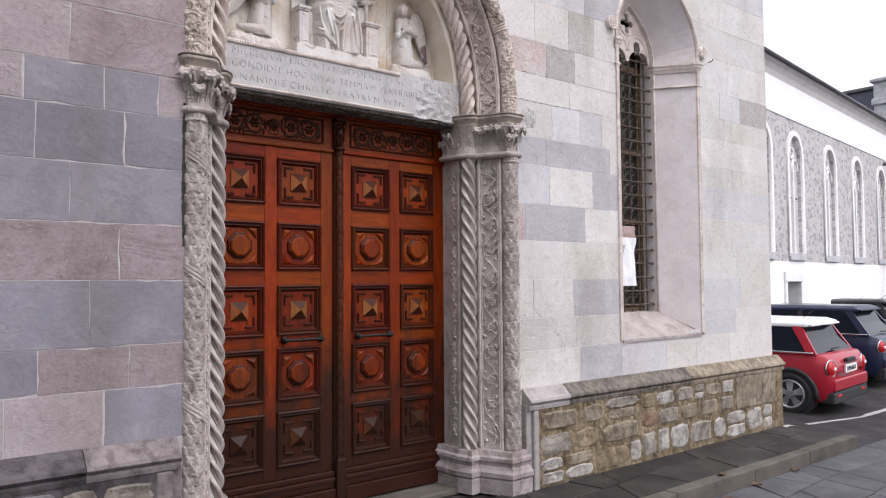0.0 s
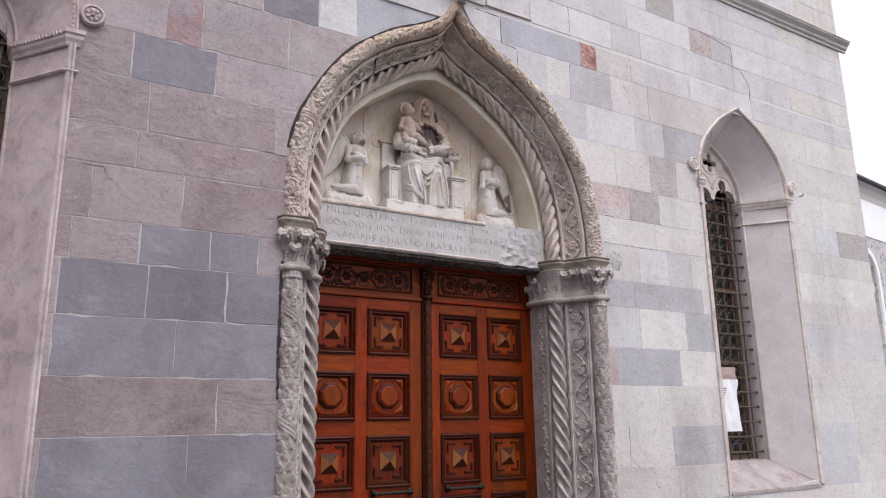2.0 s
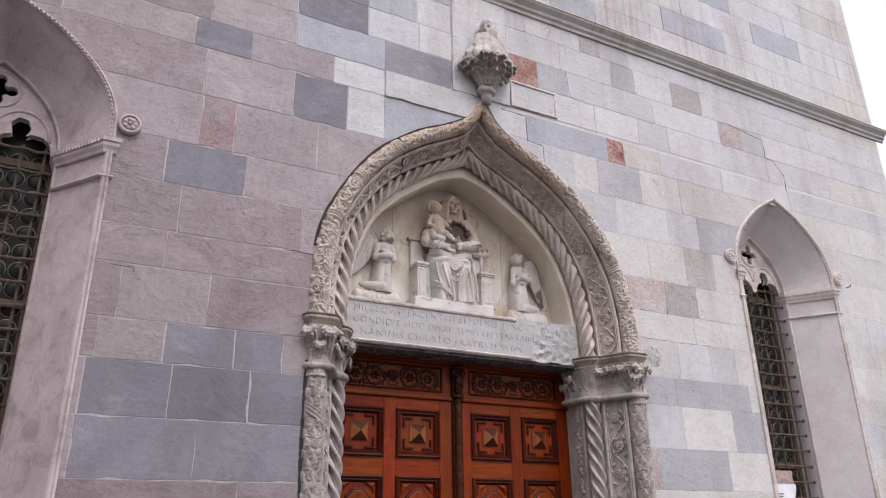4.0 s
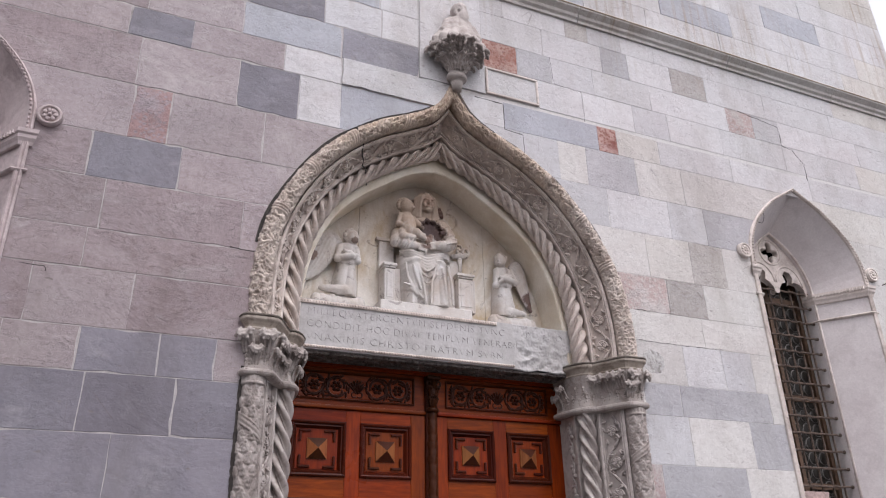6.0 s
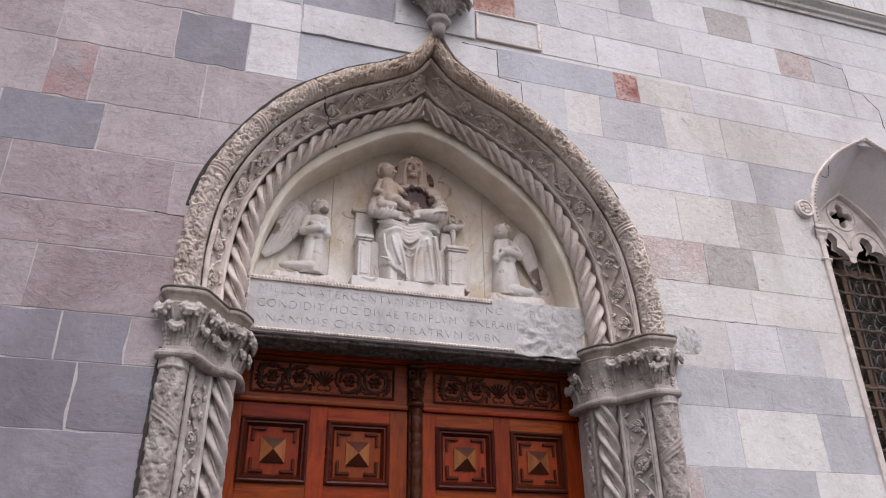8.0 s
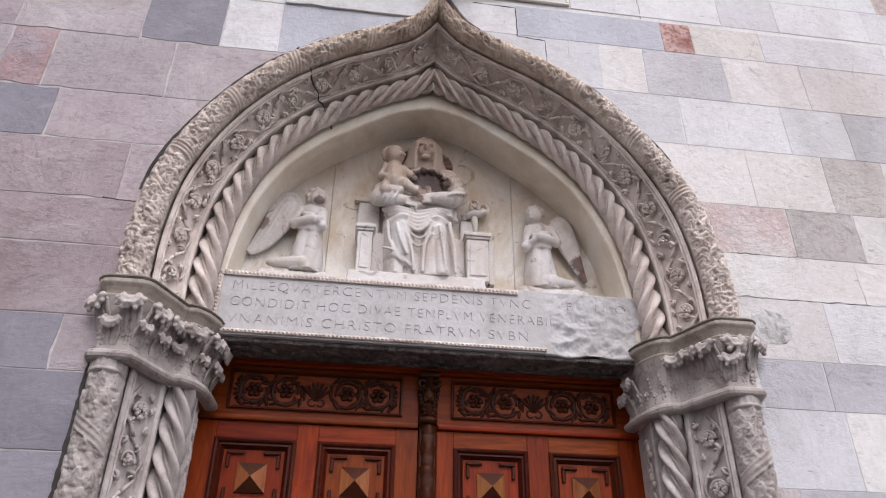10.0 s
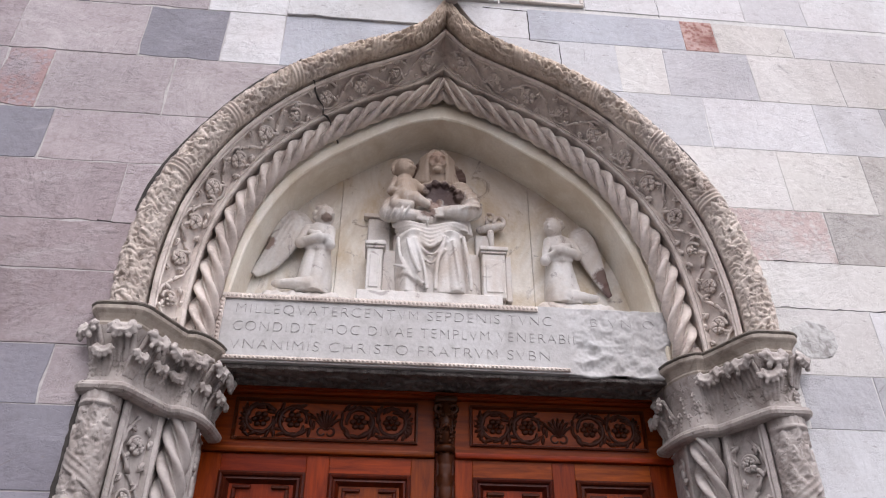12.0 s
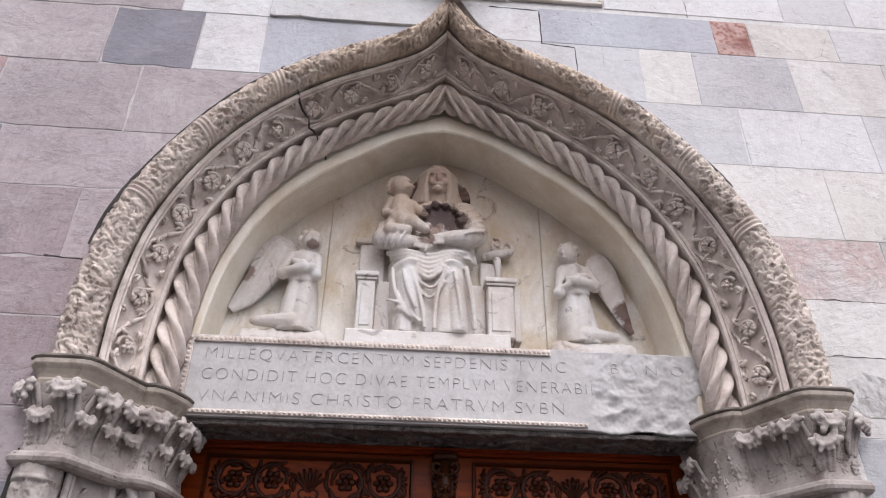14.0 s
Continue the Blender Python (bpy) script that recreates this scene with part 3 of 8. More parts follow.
UPPER = ["-5.2 w -3.8 w -2.2 l -0.9 w 0.1 w 0.75 l 1.3 w 2.0 w 2.9 w 3.8 w 4.6 c C",
         "-5.2 p -3.4 w -1.8 w -0.6 w 0.6 w 1.5 g 2.0 w 2.7 l 3.3 w 4.2 w C",
         "-5.2 w -3.0 l -1.6 w -0.2 w 0.9 l 1.7 w 2.5 w 3.0 w 3.6 l 4.4 w C",
         "-5.2 w -2.6 w -1.2 w 0.3 w 1.2 w 2.2 l 3.1 w 4.0 w 4.9 c C"]
for i in range(10):
    course(z, z + 0.30, UPPER[(i * 3) % 4], 0.004)
    z += 0.30

# string course under the upper wall
string = thing("string_course", "weathered limestone string course with an ochre stained edge", "moulding", kind="structure")
PROFILE = [(0.0, 6.085), (0.02, 6.085), (0.025, 6.11), (0.045, 6.125), (0.052, 6.15), (0.075, 6.17), (0.092, 6.185), (0.094, 6.205), (0.03, 6.245), (0.0, 6.245)]
cuts = [-9.0, -4.1, -2.3, -0.6, 1.2, 2.9, 4.3, CORNER + 0.12]
for a, b in zip(cuts, cuts[1:]):
    rings = [[(x, -o + 0.001, zz) for o, zz in PROFILE] for x in (a + 0.003, b - 0.003)]
    v, f = loft(rings)
    piece("moulding_stone", v, f, CREAM, string)
    rings = [[(x, -o, zz) for o, zz in ((0.096, 6.199), (0.101, 6.203), (0.097, 6.212), (0.03, 6.2495), (0.025, 6.246))] for x in (a + 0.003, b - 0.003)]
    v, f = loft(rings)
    piece("dripping_edge", v, f, OCHREDRIP, string)

# ---- church windows ----
GLASS = Nodes("old bottle glass").done((0.022, 0.019, 0.016), 0.35, Specular_IOR_Level=0.2)
BLACKPANEL = plain("black panel colour", (0.02, 0.02, 0.02), 0.9)
SHEET = plain("white plastic sheet", (0.80, 0.80, 0.82), 0.4, wear=0.08, scale=12, bumpy=0.6)
PRINT = plain("faded print", (0.45, 0.33, 0.30), 0.6, wear=0.5, scale=25)
WBROWN = plain("brown window wood", (0.13, 0.075, 0.045), 0.6, wear=0.4, scale=30)


def plate(name, outline, holes, y0, y1, material, parent, label="", bevel=0.0):
    """A flat slab in the x-z plane with holes through it."""
    cu = bpy.data.curves.new(name, "CURVE")
    cu.dimensions, cu.fill_mode = "2D", "BOTH"
    cu.extrude, cu.bevel_depth, cu.bevel_resolution = (y1 - y0) / 2 - bevel, bevel, 1
    for ring in [outline] + holes:
        sp = cu.splines.new("POLY")
        sp.points.add(len(ring) - 1)
        for p, (x, zz) in zip(sp.points, ring):
            p.co = (x, zz, 0, 1)
        sp.use_cyclic_u = True
    ob = bpy.data.objects.new(name, cu)
    scene.collection.objects.link(ob)
    bpy.context.view_layer.update()
    me = bpy.data.meshes.new_from_object(ob.evaluated_get(bpy.context.evaluated_depsgraph_get()))
    bpy.data.objects.remove(ob)
    me.transform(pose(0, (y0 + y1) / 2, 0, 90, 0, 0))
    me.materials.clear()
    me.materials.append(material)
    o = new(name, me)
    o.parent = parent
    return tagged(o, label)


def opening(points, half, z0, samples=14):
    """The outline of a pointed opening, from the foot at one side over the apex to the other foot."""
    right = [(half, z0)] + [tuple(spline(points, i / samples)) for i in range(samples + 1)]
    return right + [(-x, zz) for x, zz in reversed(right[:-1])]


def foil(cx, cz, r, petals, reach, start=0.0, n=7):
    out = []
    for i in range(petals):
        a = start + 2 * math.pi * i / petals
        for j in range(n):
            b = a + math.pi * (j / (n - 1) - 0.5) * 1.45
            out.append((cx + math.cos(a) * reach + math.cos(b) * r, cz + math.sin(a) * reach + math.sin(b) * r))
    return out


def church_window(name, cx, stone):
    win = thing(name, "tall pointed church window with stone tracery and an iron grille", "window", kind="structure", at=(cx, 0, 0))
    # splayed reveal
    n = 18
    front = [(0.655, 1.13)] + [tuple(np.array(spline(WINDOW_ARCH, i / n)) * (0.955, 1) - (0, 0.02 * i / n)) for i in range(n + 1)]
    back = [(0.405, 1.34)] + [tuple(spline(WINDOW_INNER, i / n)) for i in range(n + 1)]
    for s in (-1, 1):
        rows = [(0.0, front, 0.0), (0.35, back, 0.0), (0.36, back, -0.012), (0.50, back, -0.012), (0.55, back, 0.1), (0.2, front, 0.12)]
        rings = []
        for i in range(n + 2):
            rings.append([(s * max(p[i][0] + d, 0.0), y, p[i][1] + (d if i == n + 1 else 0)) for y, p, d in rows])
        v, f = loft(rings)
        piece("splayed_reveal", v, f, stone if cx < 0 else REVEAL, win, "smooth rose limestone reveal")
        # thin roll along the inner edge
        bm = bmesh.new()
        tube(bm, [(s * x, 0.350, zz) for x, zz in back], 0.013, 6)
        part("inner_roll", bm, stone, win, smooth=True)
        # outer frame
        outer = [(0.70, 1.10)] + [tuple(np.array(spline(WINDOW_ARCH, i / n)) * (1.015, 1) + (0, 0.012 * i / n)) for i in range(n + 1)]
        rings = []
        for i in range(n + 2):
            (x0, z0), (x1, z1) = front[i], outer[i]
            rings.append([(s * (x0 + (x1 - x0) * t), y, z0 + (z1 - z0) * t) for t, y in ((0, 0.02), (0, -0.016), (0.25, -0.024), (0.5, -0.014), (0.75, -0.026), (1.0, -0.018), (1.0, 0.02))])
        v, f = loft(rings)
        piece("outer_frame", v, f, stone, win, "moulded limestone edge")
        bm = bmesh.new()
        run = np.cumsum([0] + [math.dist(front[i], front[i + 1]) for i in range(1, n + 1)])
        total = float(run[-1])
        for q in range(int(total / 0.03)):
            t = (q + 0.5) * 0.03
            x = float(np.interp(t, run, [p[0] for p in front[1:]]))
            zz = float(np.interp(t, run, [p[1] for p in front[1:]]))
            ball(bm, (s * (x + 0.012), -0.024, zz + 0.004), (0.009, 0.010, 0.009), 6, 4)
        part("bead_row", bm, stone, win, smooth=True)
        # imposts
        path = [((s * 0.71, 0.02), (0.0, -1.0)), ((s * 0.71, -0.005), (s * 0.7, -1.0)), ((s * 0.650, -0.005), (-s * 0.4, -1.0)), ((s * 0.405, 0.345), (-s * 1.0, -0.4)), ((s * 0.395, 0.45), (-s * 1, 0))]
        for prof, nm in (([(0, 3.90), (0.012, 3.905), (0.018, 3.925), (0.030, 3.945), (0.032, 3.965), (0.042, 3.975), (0.044, 3.998), (0, 4.0)], "impost"), ([(0, 3.735), (0.014, 3.738), (0.022, 3.748), (0.014, 3.758), (0, 3.762)], "impost_roll")):
            rings = [[(p[0] + o[0] * a, p[1] + o[1] * a, b) for a, b in prof] for p, o in path]
            v, f = loft(rings)
            piece(nm, v, f, stone, win)
        bm = bmesh.new()
        for q in range(15):
            t = (q + 0.5) / 15
            x, y = 0.650 + (0.405 - 0.650) * t, 0.35 * t
            box(bm, s * x - 0.007 - s * 0.03, s * x + 0.007 - s * 0.03, y - 0.032, y - 0.010, 3.967, 3.990)
        part("dentils", bm, stone, win)
        # carved rosette on the wall beside the springing
        bm = bmesh.new()
        tube(bm, [(s * 0.768, 0.0, 4.122), (s * 0.768, -0.03, 4.122)], 0.068, 18)
        tube(bm, [(s * 0.768 + 0.058 * math.cos(a), -0.032, 4.122 + 0.058 * math.sin(a)) for a in np.linspace(0, 2 * math.pi, 20)[:-1]], 0.009, 6, True)
        for q in range(7):
            a = q * 2 * math.pi / 7
            ball(bm, (s * 0.768 + 0.030 * math.cos(a), -0.032, 4.122 + 0.030 * math.sin(a)), (0.014, 0.010, 0.014), 7, 5)
        ball(bm, (s * 0.768, -0.036, 4.122), 0.012, 7, 5)
        part("rosette", bm, stone, win, "round carved rosette", True)
    # sill
    v = [(-0.66, -0.012, 1.085), (0.66, -0.012, 1.085), (0.66, -0.012, 1.115), (-0.66, -0.012, 1.115), (-0.41, 0.36, 1.345), (0.41, 0.36, 1.345), (0.41, 0.50, 1.35), (-0.41, 0.50, 1.35), (-0.66, 0.5, 1.085), (0.66, 0.5, 1.085)]
    piece("sloping_sill", v, [(0, 1, 2, 3), (3, 2, 5, 4), (4, 5, 6, 7), (7, 6, 9, 8), (8, 9, 1, 0), (0, 3, 4, 7, 8), (1, 9, 6, 5, 2)], SILLSTONE, win, "darker sloping limestone sill")
    # tracery
    o = opening(WINDOW_INNER, 0.405, 3.96)
    foot = [(0.405, 3.96), (0.36, 3.97), (0.345, 4.06), (0.30, 4.11), (0.235, 4.12), (0.20, 4.10), (0.225, 4.155), (0.20, 4.215), (0.145, 4.225), (0.105, 4.18), (0.125, 4.11), (0.075, 4.09), (0.035, 4.04), (0.03, 4.00), (0.0, 3.985)]
    ring = [p for p in o[1:-1]]
    outline = ring + [(-x, zz) for x, zz in foot] + [(x, zz) for x, zz in reversed(foot[:-1])]
    plate("tracery", outline, [foil(0.0, 4.395, 0.043, 4, 0.072)], 0.385, 0.445, stone, win, "limestone tracery with a quatrefoil", 0.008)
    for s in (-1, 1):
        bm = bmesh.new()
        tube(bm, [(s * (0.17 + 0.165 * math.cos(a)), 0.385, 4.07 + 0.20 * math.sin(a)) for a in np.linspace(0.05, 3.0, 14)], 0.011, 6)
        part("tracery_rib", bm, stone, win, smooth=True)
    bm = bmesh.new()
    tube(bm, [(0.128 * math.cos(a), 0.385, 4.395 + 0.128 * math.sin(a)) for a in np.linspace(0, 2 * math.pi, 24)[:-1]], 0.010, 6, True)
    part("tracery_rib", bm, stone, win, smooth=True)
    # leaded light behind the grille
    # thin black panel added behind the glass in place of the interior's darkness
    part("dark_room", boxed(-0.46, 0.46, 0.60, 0.62, 1.2, 4.7), BLACKPANEL, win)
    bm = bmesh.new()
    for x0, x1 in ((-0.40, -0.36), (0.36, 0.40), (-0.02, 0.02)):
        box(bm, x0, x1, 0.52, 0.56, 1.35, 4.2)
    for zz in (1.36, 2.30, 3.05, 3.97):
        box(bm, -0.40, 0.40, 0.518, 0.562, zz - 0.025, zz + 0.025)
    part("wooden_casement", bm, WBROWN, win, "brown wooden casement")
    part("pane", boxed(-0.40, 0.40, 0.548, 0.553, 1.35, 4.45), GLASS, win, "dark leaded bottle glass")
    bm = bmesh.new()
    cell = 0.118
    for i in range(6):
        for j in range(22):
            x, zz = -0.30 + i * 0.12, 1.45 + j * 0.121
            tube(bm, [(x + 0.054 * math.cos(a), 0.545, zz + 0.054 * math.sin(a)) for a in np.linspace(0, 2 * math.pi, 13)[:-1]], 0.005, 4, True)
    part("lead_rings", bm, LEAD, win, "rows of round lead cames")
    bm = bmesh.new()
    for i in range(6):
        for j in range(22):
            ball(bm, (-0.30 + i * 0.12, 0.546, 1.45 + j * 0.121), (0.05, 0.008, 0.05), 10, 5)
    part("roundels", bm, GLASS, win, "domed glass roundels", True)
    return win


church_window("window_1", -WIN_W, ROSEFINE)
church_window("window_2", WIN_E, CLEAN)


def grille(cx, bar=0.0095):
    g = thing("window_grille", "rusty wrought iron window grille of square bars", "grille", "church window grilles", at=(cx, 0, 0))
    r = random.Random(3)
    for i in range(6):
        x = -0.325 + i * 0.13
        bm = bmesh.new()
        tube(bm, [(x + r.uniform(-0.002, 0.002), 0.425, 1.34), (x, 0.425, 2.6), (x, 0.425, 4.06)], bar, 6)
        part("upright_bar", bm, RUST, g)
    for j in range(19):
        zz = 1.42 + j * 0.1445
        bm = bmesh.new()
        pts = []
        for i in range(13):
            x = -0.41 + 0.82 * i / 12
            pts.append((x, 0.405 + 0.010 * math.cos(i * math.pi), zz + r.uniform(-0.002, 0.002)))
        tube(bm, pts, bar, 6)
        for s in (-1, 1):
            ball(bm, (s * 0.385, 0.395, zz), 0.016, 7, 5)
        part("cross_bar", bm, RUST, g)
    return g


grille(-WIN_W)
grille(WIN_E)


def hung_sheet():
    t = thing("hung_notice", "crumpled white plastic sheet with a faded print tied to the grille", "notice")
    r = random.Random(8)
    nx, nz = 10, 22

    def surface(x0, x1, z0, z1, y, amp):
        v, f = [], []
        for j in range(nz + 1):
            for i in range(nx + 1):
                a, b = i / nx, j / nz
                x, zz = x0 + (x1 - x0) * a + 0.012 * math.sin(b * 7), z0 + (z1 - z0) * b
                v.append((x, y + amp * noise.noise((x * 14, zz * 9, 2)) + amp * 0.6 * math.sin(x * 40 + zz * 11), zz))
        for j in range(nz):
            for i in range(nx):
                q = j * (nx + 1) + i
                f.append((q, q + 1, q + nx + 2, q + nx + 1))
        return v, f
    v, f = surface(3.15, 3.47, 1.62, 2.12, 0.375, 0.012)
    piece("sheet", v, f, SHEET, t, "crumpled white plastic", True)
    v, f = surface(3.16, 3.48, 2.05, 2.24, 0.382, 0.006)
    piece("print", v, f, PRINT, t, "faded reddish print", True)
    for q in range(4):
        part("text_bar", boxed(3.18 + 0.012 * q, 3.25 + 0.01 * q, 0.355, 0.357, 1.96 + 0.022 * q, 1.97 + 0.022 * q), LEAD, t)


hung_sheet()

# ---- ground, pavement, plinth ----
def flags(name, dark, light, rough):
    n = Nodes(name)
    n.world_space()
    c = n.mix(n.ramp(n.noise(3.0, 6, 0.65), (0.3, 0.0), (0.7, 1.0)), dark, light)
    c = n.mix(0.35, c, n.ramp(n.noise(45, 4, 0.6), (0.3, 0.35), (0.7, 1.0)), "MULTIPLY")
    c = n.vary(c, 0.2, 0.01)
    n.bump(n.noise(11, 5, 0.65), 0.5, 0.012)
    n.bump(n.noise(70, 3, 0.6), 0.3, 0.003)
    return n.done(c, n.ramp(n.noise(2.2, 4, 0.6), (0.35, rough - 0.18), (0.65, rough + 0.1)), Specular_IOR_Level=0.25)


PAVE = flags("dark damp paving stone", (0.0197, 0.0171, 0.0157), (0.0538, 0.0472, 0.0433), 0.75)
KERB = flags("kerb limestone", (0.0722, 0.0636, 0.0538), (0.144, 0.128, 0.108), 0.8)
ROADM = flags("grey road stone", (0.062, 0.061, 0.067), (0.125, 0.122, 0.131), 0.7)
TAR = flags("old asphalt", (0.0144, 0.0131, 0.0131), (0.038, 0.0354, 0.0348), 0.8)
PAINT = plain("worn white road paint", (0.4, 0.4, 0.384), 0.8, wear=0.4, scale=10)
LEAFM = plain("dry brown leaf", (0.13, 0.075, 0.035), 0.8, wear=0.4, scale=40)

GX = [(-400, -0.17), (5.6, -0.17), (7.4, -0.28), (8.8, -0.38), (400, -0.38)]
tagged(piece("ground", [(x, y, zz) for x, zz in GX for y in (-400, 400)], [(2 * i, 2 * i + 2, 2 * i + 3, 2 * i + 1) for i in range(4)], TAR), "dark worn asphalt ground running to the horizon", "ground", kind="structure")


def flagstones(parent, name, x0, x1, y0, y1, z, rows, wide, material, seed, gap=0.006):
    """Irregular slabs in wavering rows, each a piece of its own."""
    r = random.Random(seed)
    ys = [y0 + (y1 - y0) * i / rows for i in range(rows + 1)]
    wave = lambda x, i: 0.0 if i in (0, rows) else 0.05 * math.sin(x * 1.9 + i * 2.1)
    for i in range(rows):
        x = x0
        lean = 0.0
        while x < x1 - 0.05:
            w = min(r.uniform(0.6, 1.45) * wide, x1 - x)
            if x1 - x - w < 0.2:
                w = x1 - x
            l2 = 0.0 if x + w >= x1 - 1e-4 else r.uniform(-0.10, 0.10)
            top = z + r.uniform(-0.006, 0.004)
            c = [(x - lean + gap, ys[i] + wave(x, i) + gap), (x + w - l2 - gap, ys[i] + wave(x + w, i) + gap), (x + w + l2 - gap, ys[i + 1] + wave(x + w, i + 1) - gap), (x + lean + gap, ys[i + 1] + wave(x, i + 1) - gap)]
            m = (sum(p[0] for p in c) / 4, sum(p[1] for p in c) / 4)
            rings = [[(px, py, z - 0.06) for px, py in c], [(px, py, top - 0.006) for px, py in c], [(m[0] + (px - m[0]) * 0.975, m[1] + (py - m[1]) * 0.975, top) for px, py in c]]
            v, f = loft(rings)
            piece(name, v, f, material, parent)
            x, lean = x + w, l2


pavement = thing("pavement", "dark damp stone pavement along the church wall", "pavement", kind="structure")
part("bed", boxed(-9, 5.55, -0.78, 0.30, -0.16, -0.062), PAVE, pavement)
part("bed", boxed(-1.2, 1.2, 0.30, 0.75, -0.16, -0.062), PAVE, pavement)
flagstones(pavement, "flagstone", -4.0, 5.52, -0.77, 0.0, -0.03, 2, 0.55, PAVE, 21)
kerb = thing("kerb", "pale limestone kerb along the pavement", "kerb", kind="structure")
xs = [-6.0, -4.6, -3.3, -1.9, -0.6, 0.9, 2.25, 3.45, 4.5, 5.60]
for i, (a, b) in enumerate(zip(xs, xs[1:])):
    part("kerbstone", boxed(a + 0.003, b - 0.003, -0.90, -0.775, -0.2, -0.022 - 0.004 * (i % 2), 0.012, 2), KERB, kerb)
road = thing("road", "pale grey stone road with cracked irregular slabs", "road", kind="structure")
part("bed", boxed(-9, 6.6, -7.0, -0.9, -0.2, -0.163), ROADM, road)
flagstones(road, "flagstone", 0.6, 6.6, -3.6, -0.905, -0.145, 7, 0.5, ROADM, 5)
flagstones(road, "flagstone", -6.0, 0.6, -3.6, -0.905, -0.145, 7, 0.6, ROADM, 6)
def gz(x):
    return float(np.interp(x, [q[0] for q in GX], [q[1] for q in GX]))


mark = thing("road_marking", "worn white parking line painted on the asphalt", "road marking", kind="structure")
r = random.Random(2)
for (x0, y0, x1, y1, w) in ((5.75, 0.40, 6.7, 0.36, 0.06), (7.0, 0.30, 9.0, 0.35, 0.04), (9.0, 0.35, 13.5, 0.45, 0.055)):
    n = 16
    d = Vector((x1 - x0, y1 - y0)).normalized()
    row = []
    for i in range(n + 1):
        t = i / n
        px, py = x0 + (x1 - x0) * t, y0 + (y1 - y0) * t
        a, b = w * r.uniform(0.6, 1.1), w * r.uniform(0.6, 1.1)
        row.append([(px - d.y * a, py + d.x * a, gz(px) + 0.004), (px + d.y * b, py - d.x * b, gz(px) + 0.004)])
    v = [p for q in row for p in q]
    piece("painted_line", v, [(2 * i, 2 * i + 1, 2 * i + 3, 2 * i + 2) for i in range(n)], PAINT, mark)

for q, (x, y, zz) in enumerate(((2.55, -0.96, -0.138), (2.75, -1.03, -0.138), (3.35, -0.97, -0.138), (4.1, -0.95, -0.138), (3.0, -0.84, -0.018), (2.3, -1.1, -0.138))):
    r = random.Random(q)
    v, f = [], []
    for i in range(7):
        for j in range(4):
            u, w = i / 6 * 2 - 1, j / 3 * 2 - 1
            v.append((u * 0.05, w * 0.028 * math.sqrt(max(0.02, 1 - u * u)), 0.012 * u * u + 0.010 * w * w + r.uniform(0, 0.004)))
    for i in range(6):
        for j in range(3):
            a = i * 4 + j
            f.append((a, a + 1, a + 5, a + 4))
    lf = tagged(piece("dry_leaf", v, f, LEAFM, smooth=True), "curled dry brown leaf lying by the kerb", "leaf", "fallen leaves")
    lf.location, lf.rotation_euler = (x, y, zz), (0, 0, r.uniform(0, 6))

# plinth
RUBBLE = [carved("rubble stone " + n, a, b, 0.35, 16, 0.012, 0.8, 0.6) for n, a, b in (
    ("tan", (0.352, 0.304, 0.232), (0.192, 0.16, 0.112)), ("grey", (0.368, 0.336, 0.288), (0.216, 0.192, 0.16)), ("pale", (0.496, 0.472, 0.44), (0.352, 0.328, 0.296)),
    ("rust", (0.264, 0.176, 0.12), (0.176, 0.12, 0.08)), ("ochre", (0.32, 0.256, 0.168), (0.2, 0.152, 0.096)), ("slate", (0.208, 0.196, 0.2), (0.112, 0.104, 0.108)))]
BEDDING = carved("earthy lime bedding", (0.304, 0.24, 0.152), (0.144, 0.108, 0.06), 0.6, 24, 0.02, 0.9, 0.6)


def rubble_stone(x0, x1, z0, z1, material, parent, seed, y=-0.075):
    r = random.Random(seed)
    cx, cz, a, b = (x0 + x1) / 2, (z0 + z1) / 2, (x1 - x0) / 2, (z1 - z0) / 2
    n = 12
    jig = [r.uniform(0.82, 1.05) for _ in range(n)]
    rings = []
    for scale, out in ((1.0, 0.03), (1.0, 0.0), (0.95, -0.008), (0.80, -0.012 - r.uniform(0, 0.010)), (0.42, -0.014 - r.uniform(0, 0.006))):
        row = []
        for i in range(n):
            t = 2 * math.pi * (i + 0.5) / n
            c, s = math.cos(t), math.sin(t)
            k = 1 / max(abs(c), abs(s)) ** 0.58
            row.append((cx + a * c * k * 0.97 * jig[i] * scale, y + out + r.uniform(-0.002, 0.002), cz + b * s * k * 0.97 * jig[(i + 3) % n] * scale))
        rings.append(row)
    v, f = loft(rings)
    piece("rubble_stone", v, f, material, parent)


def rubble_row(parent, x0, x1, z0, z1, wide, seed, mix):
    r = random.Random(seed)
    x = x0
    k = 0
    while x < x1 - 0.03:
        w = wide * r.uniform(0.65, 1.5)
        if x1 - x - w < wide * 0.4:
            w = x1 - x
        m = RUBBLE[mix[r.randrange(len(mix))]]
        if r.random() < 0.16 and w > 0.2:
            rubble_stone(x, x + w, z0, (z0 + z1) / 2, m, parent, seed * 50 + k)
            rubble_stone(x, x + w, (z0 + z1) / 2, z1, RUBBLE[mix[r.randrange(len(mix))]], parent, seed * 50 + k + 25)
        else:
            rubble_stone(x, x + w, z0 + r.uniform(0, 0.02), z1 - r.uniform(0, 0.02), m, parent, seed * 50 + k)
        x += w
        k += 1


PLINTH = [(0.0, 0.785), (0.012, 0.782), (0.085, 0.715), (0.105, 0.70), (0.112, 0.68), (0.100, 0.665), (0.088, 0.655), (0.092, 0.64), (0.088, 0.615), (0.0, 0.60)]


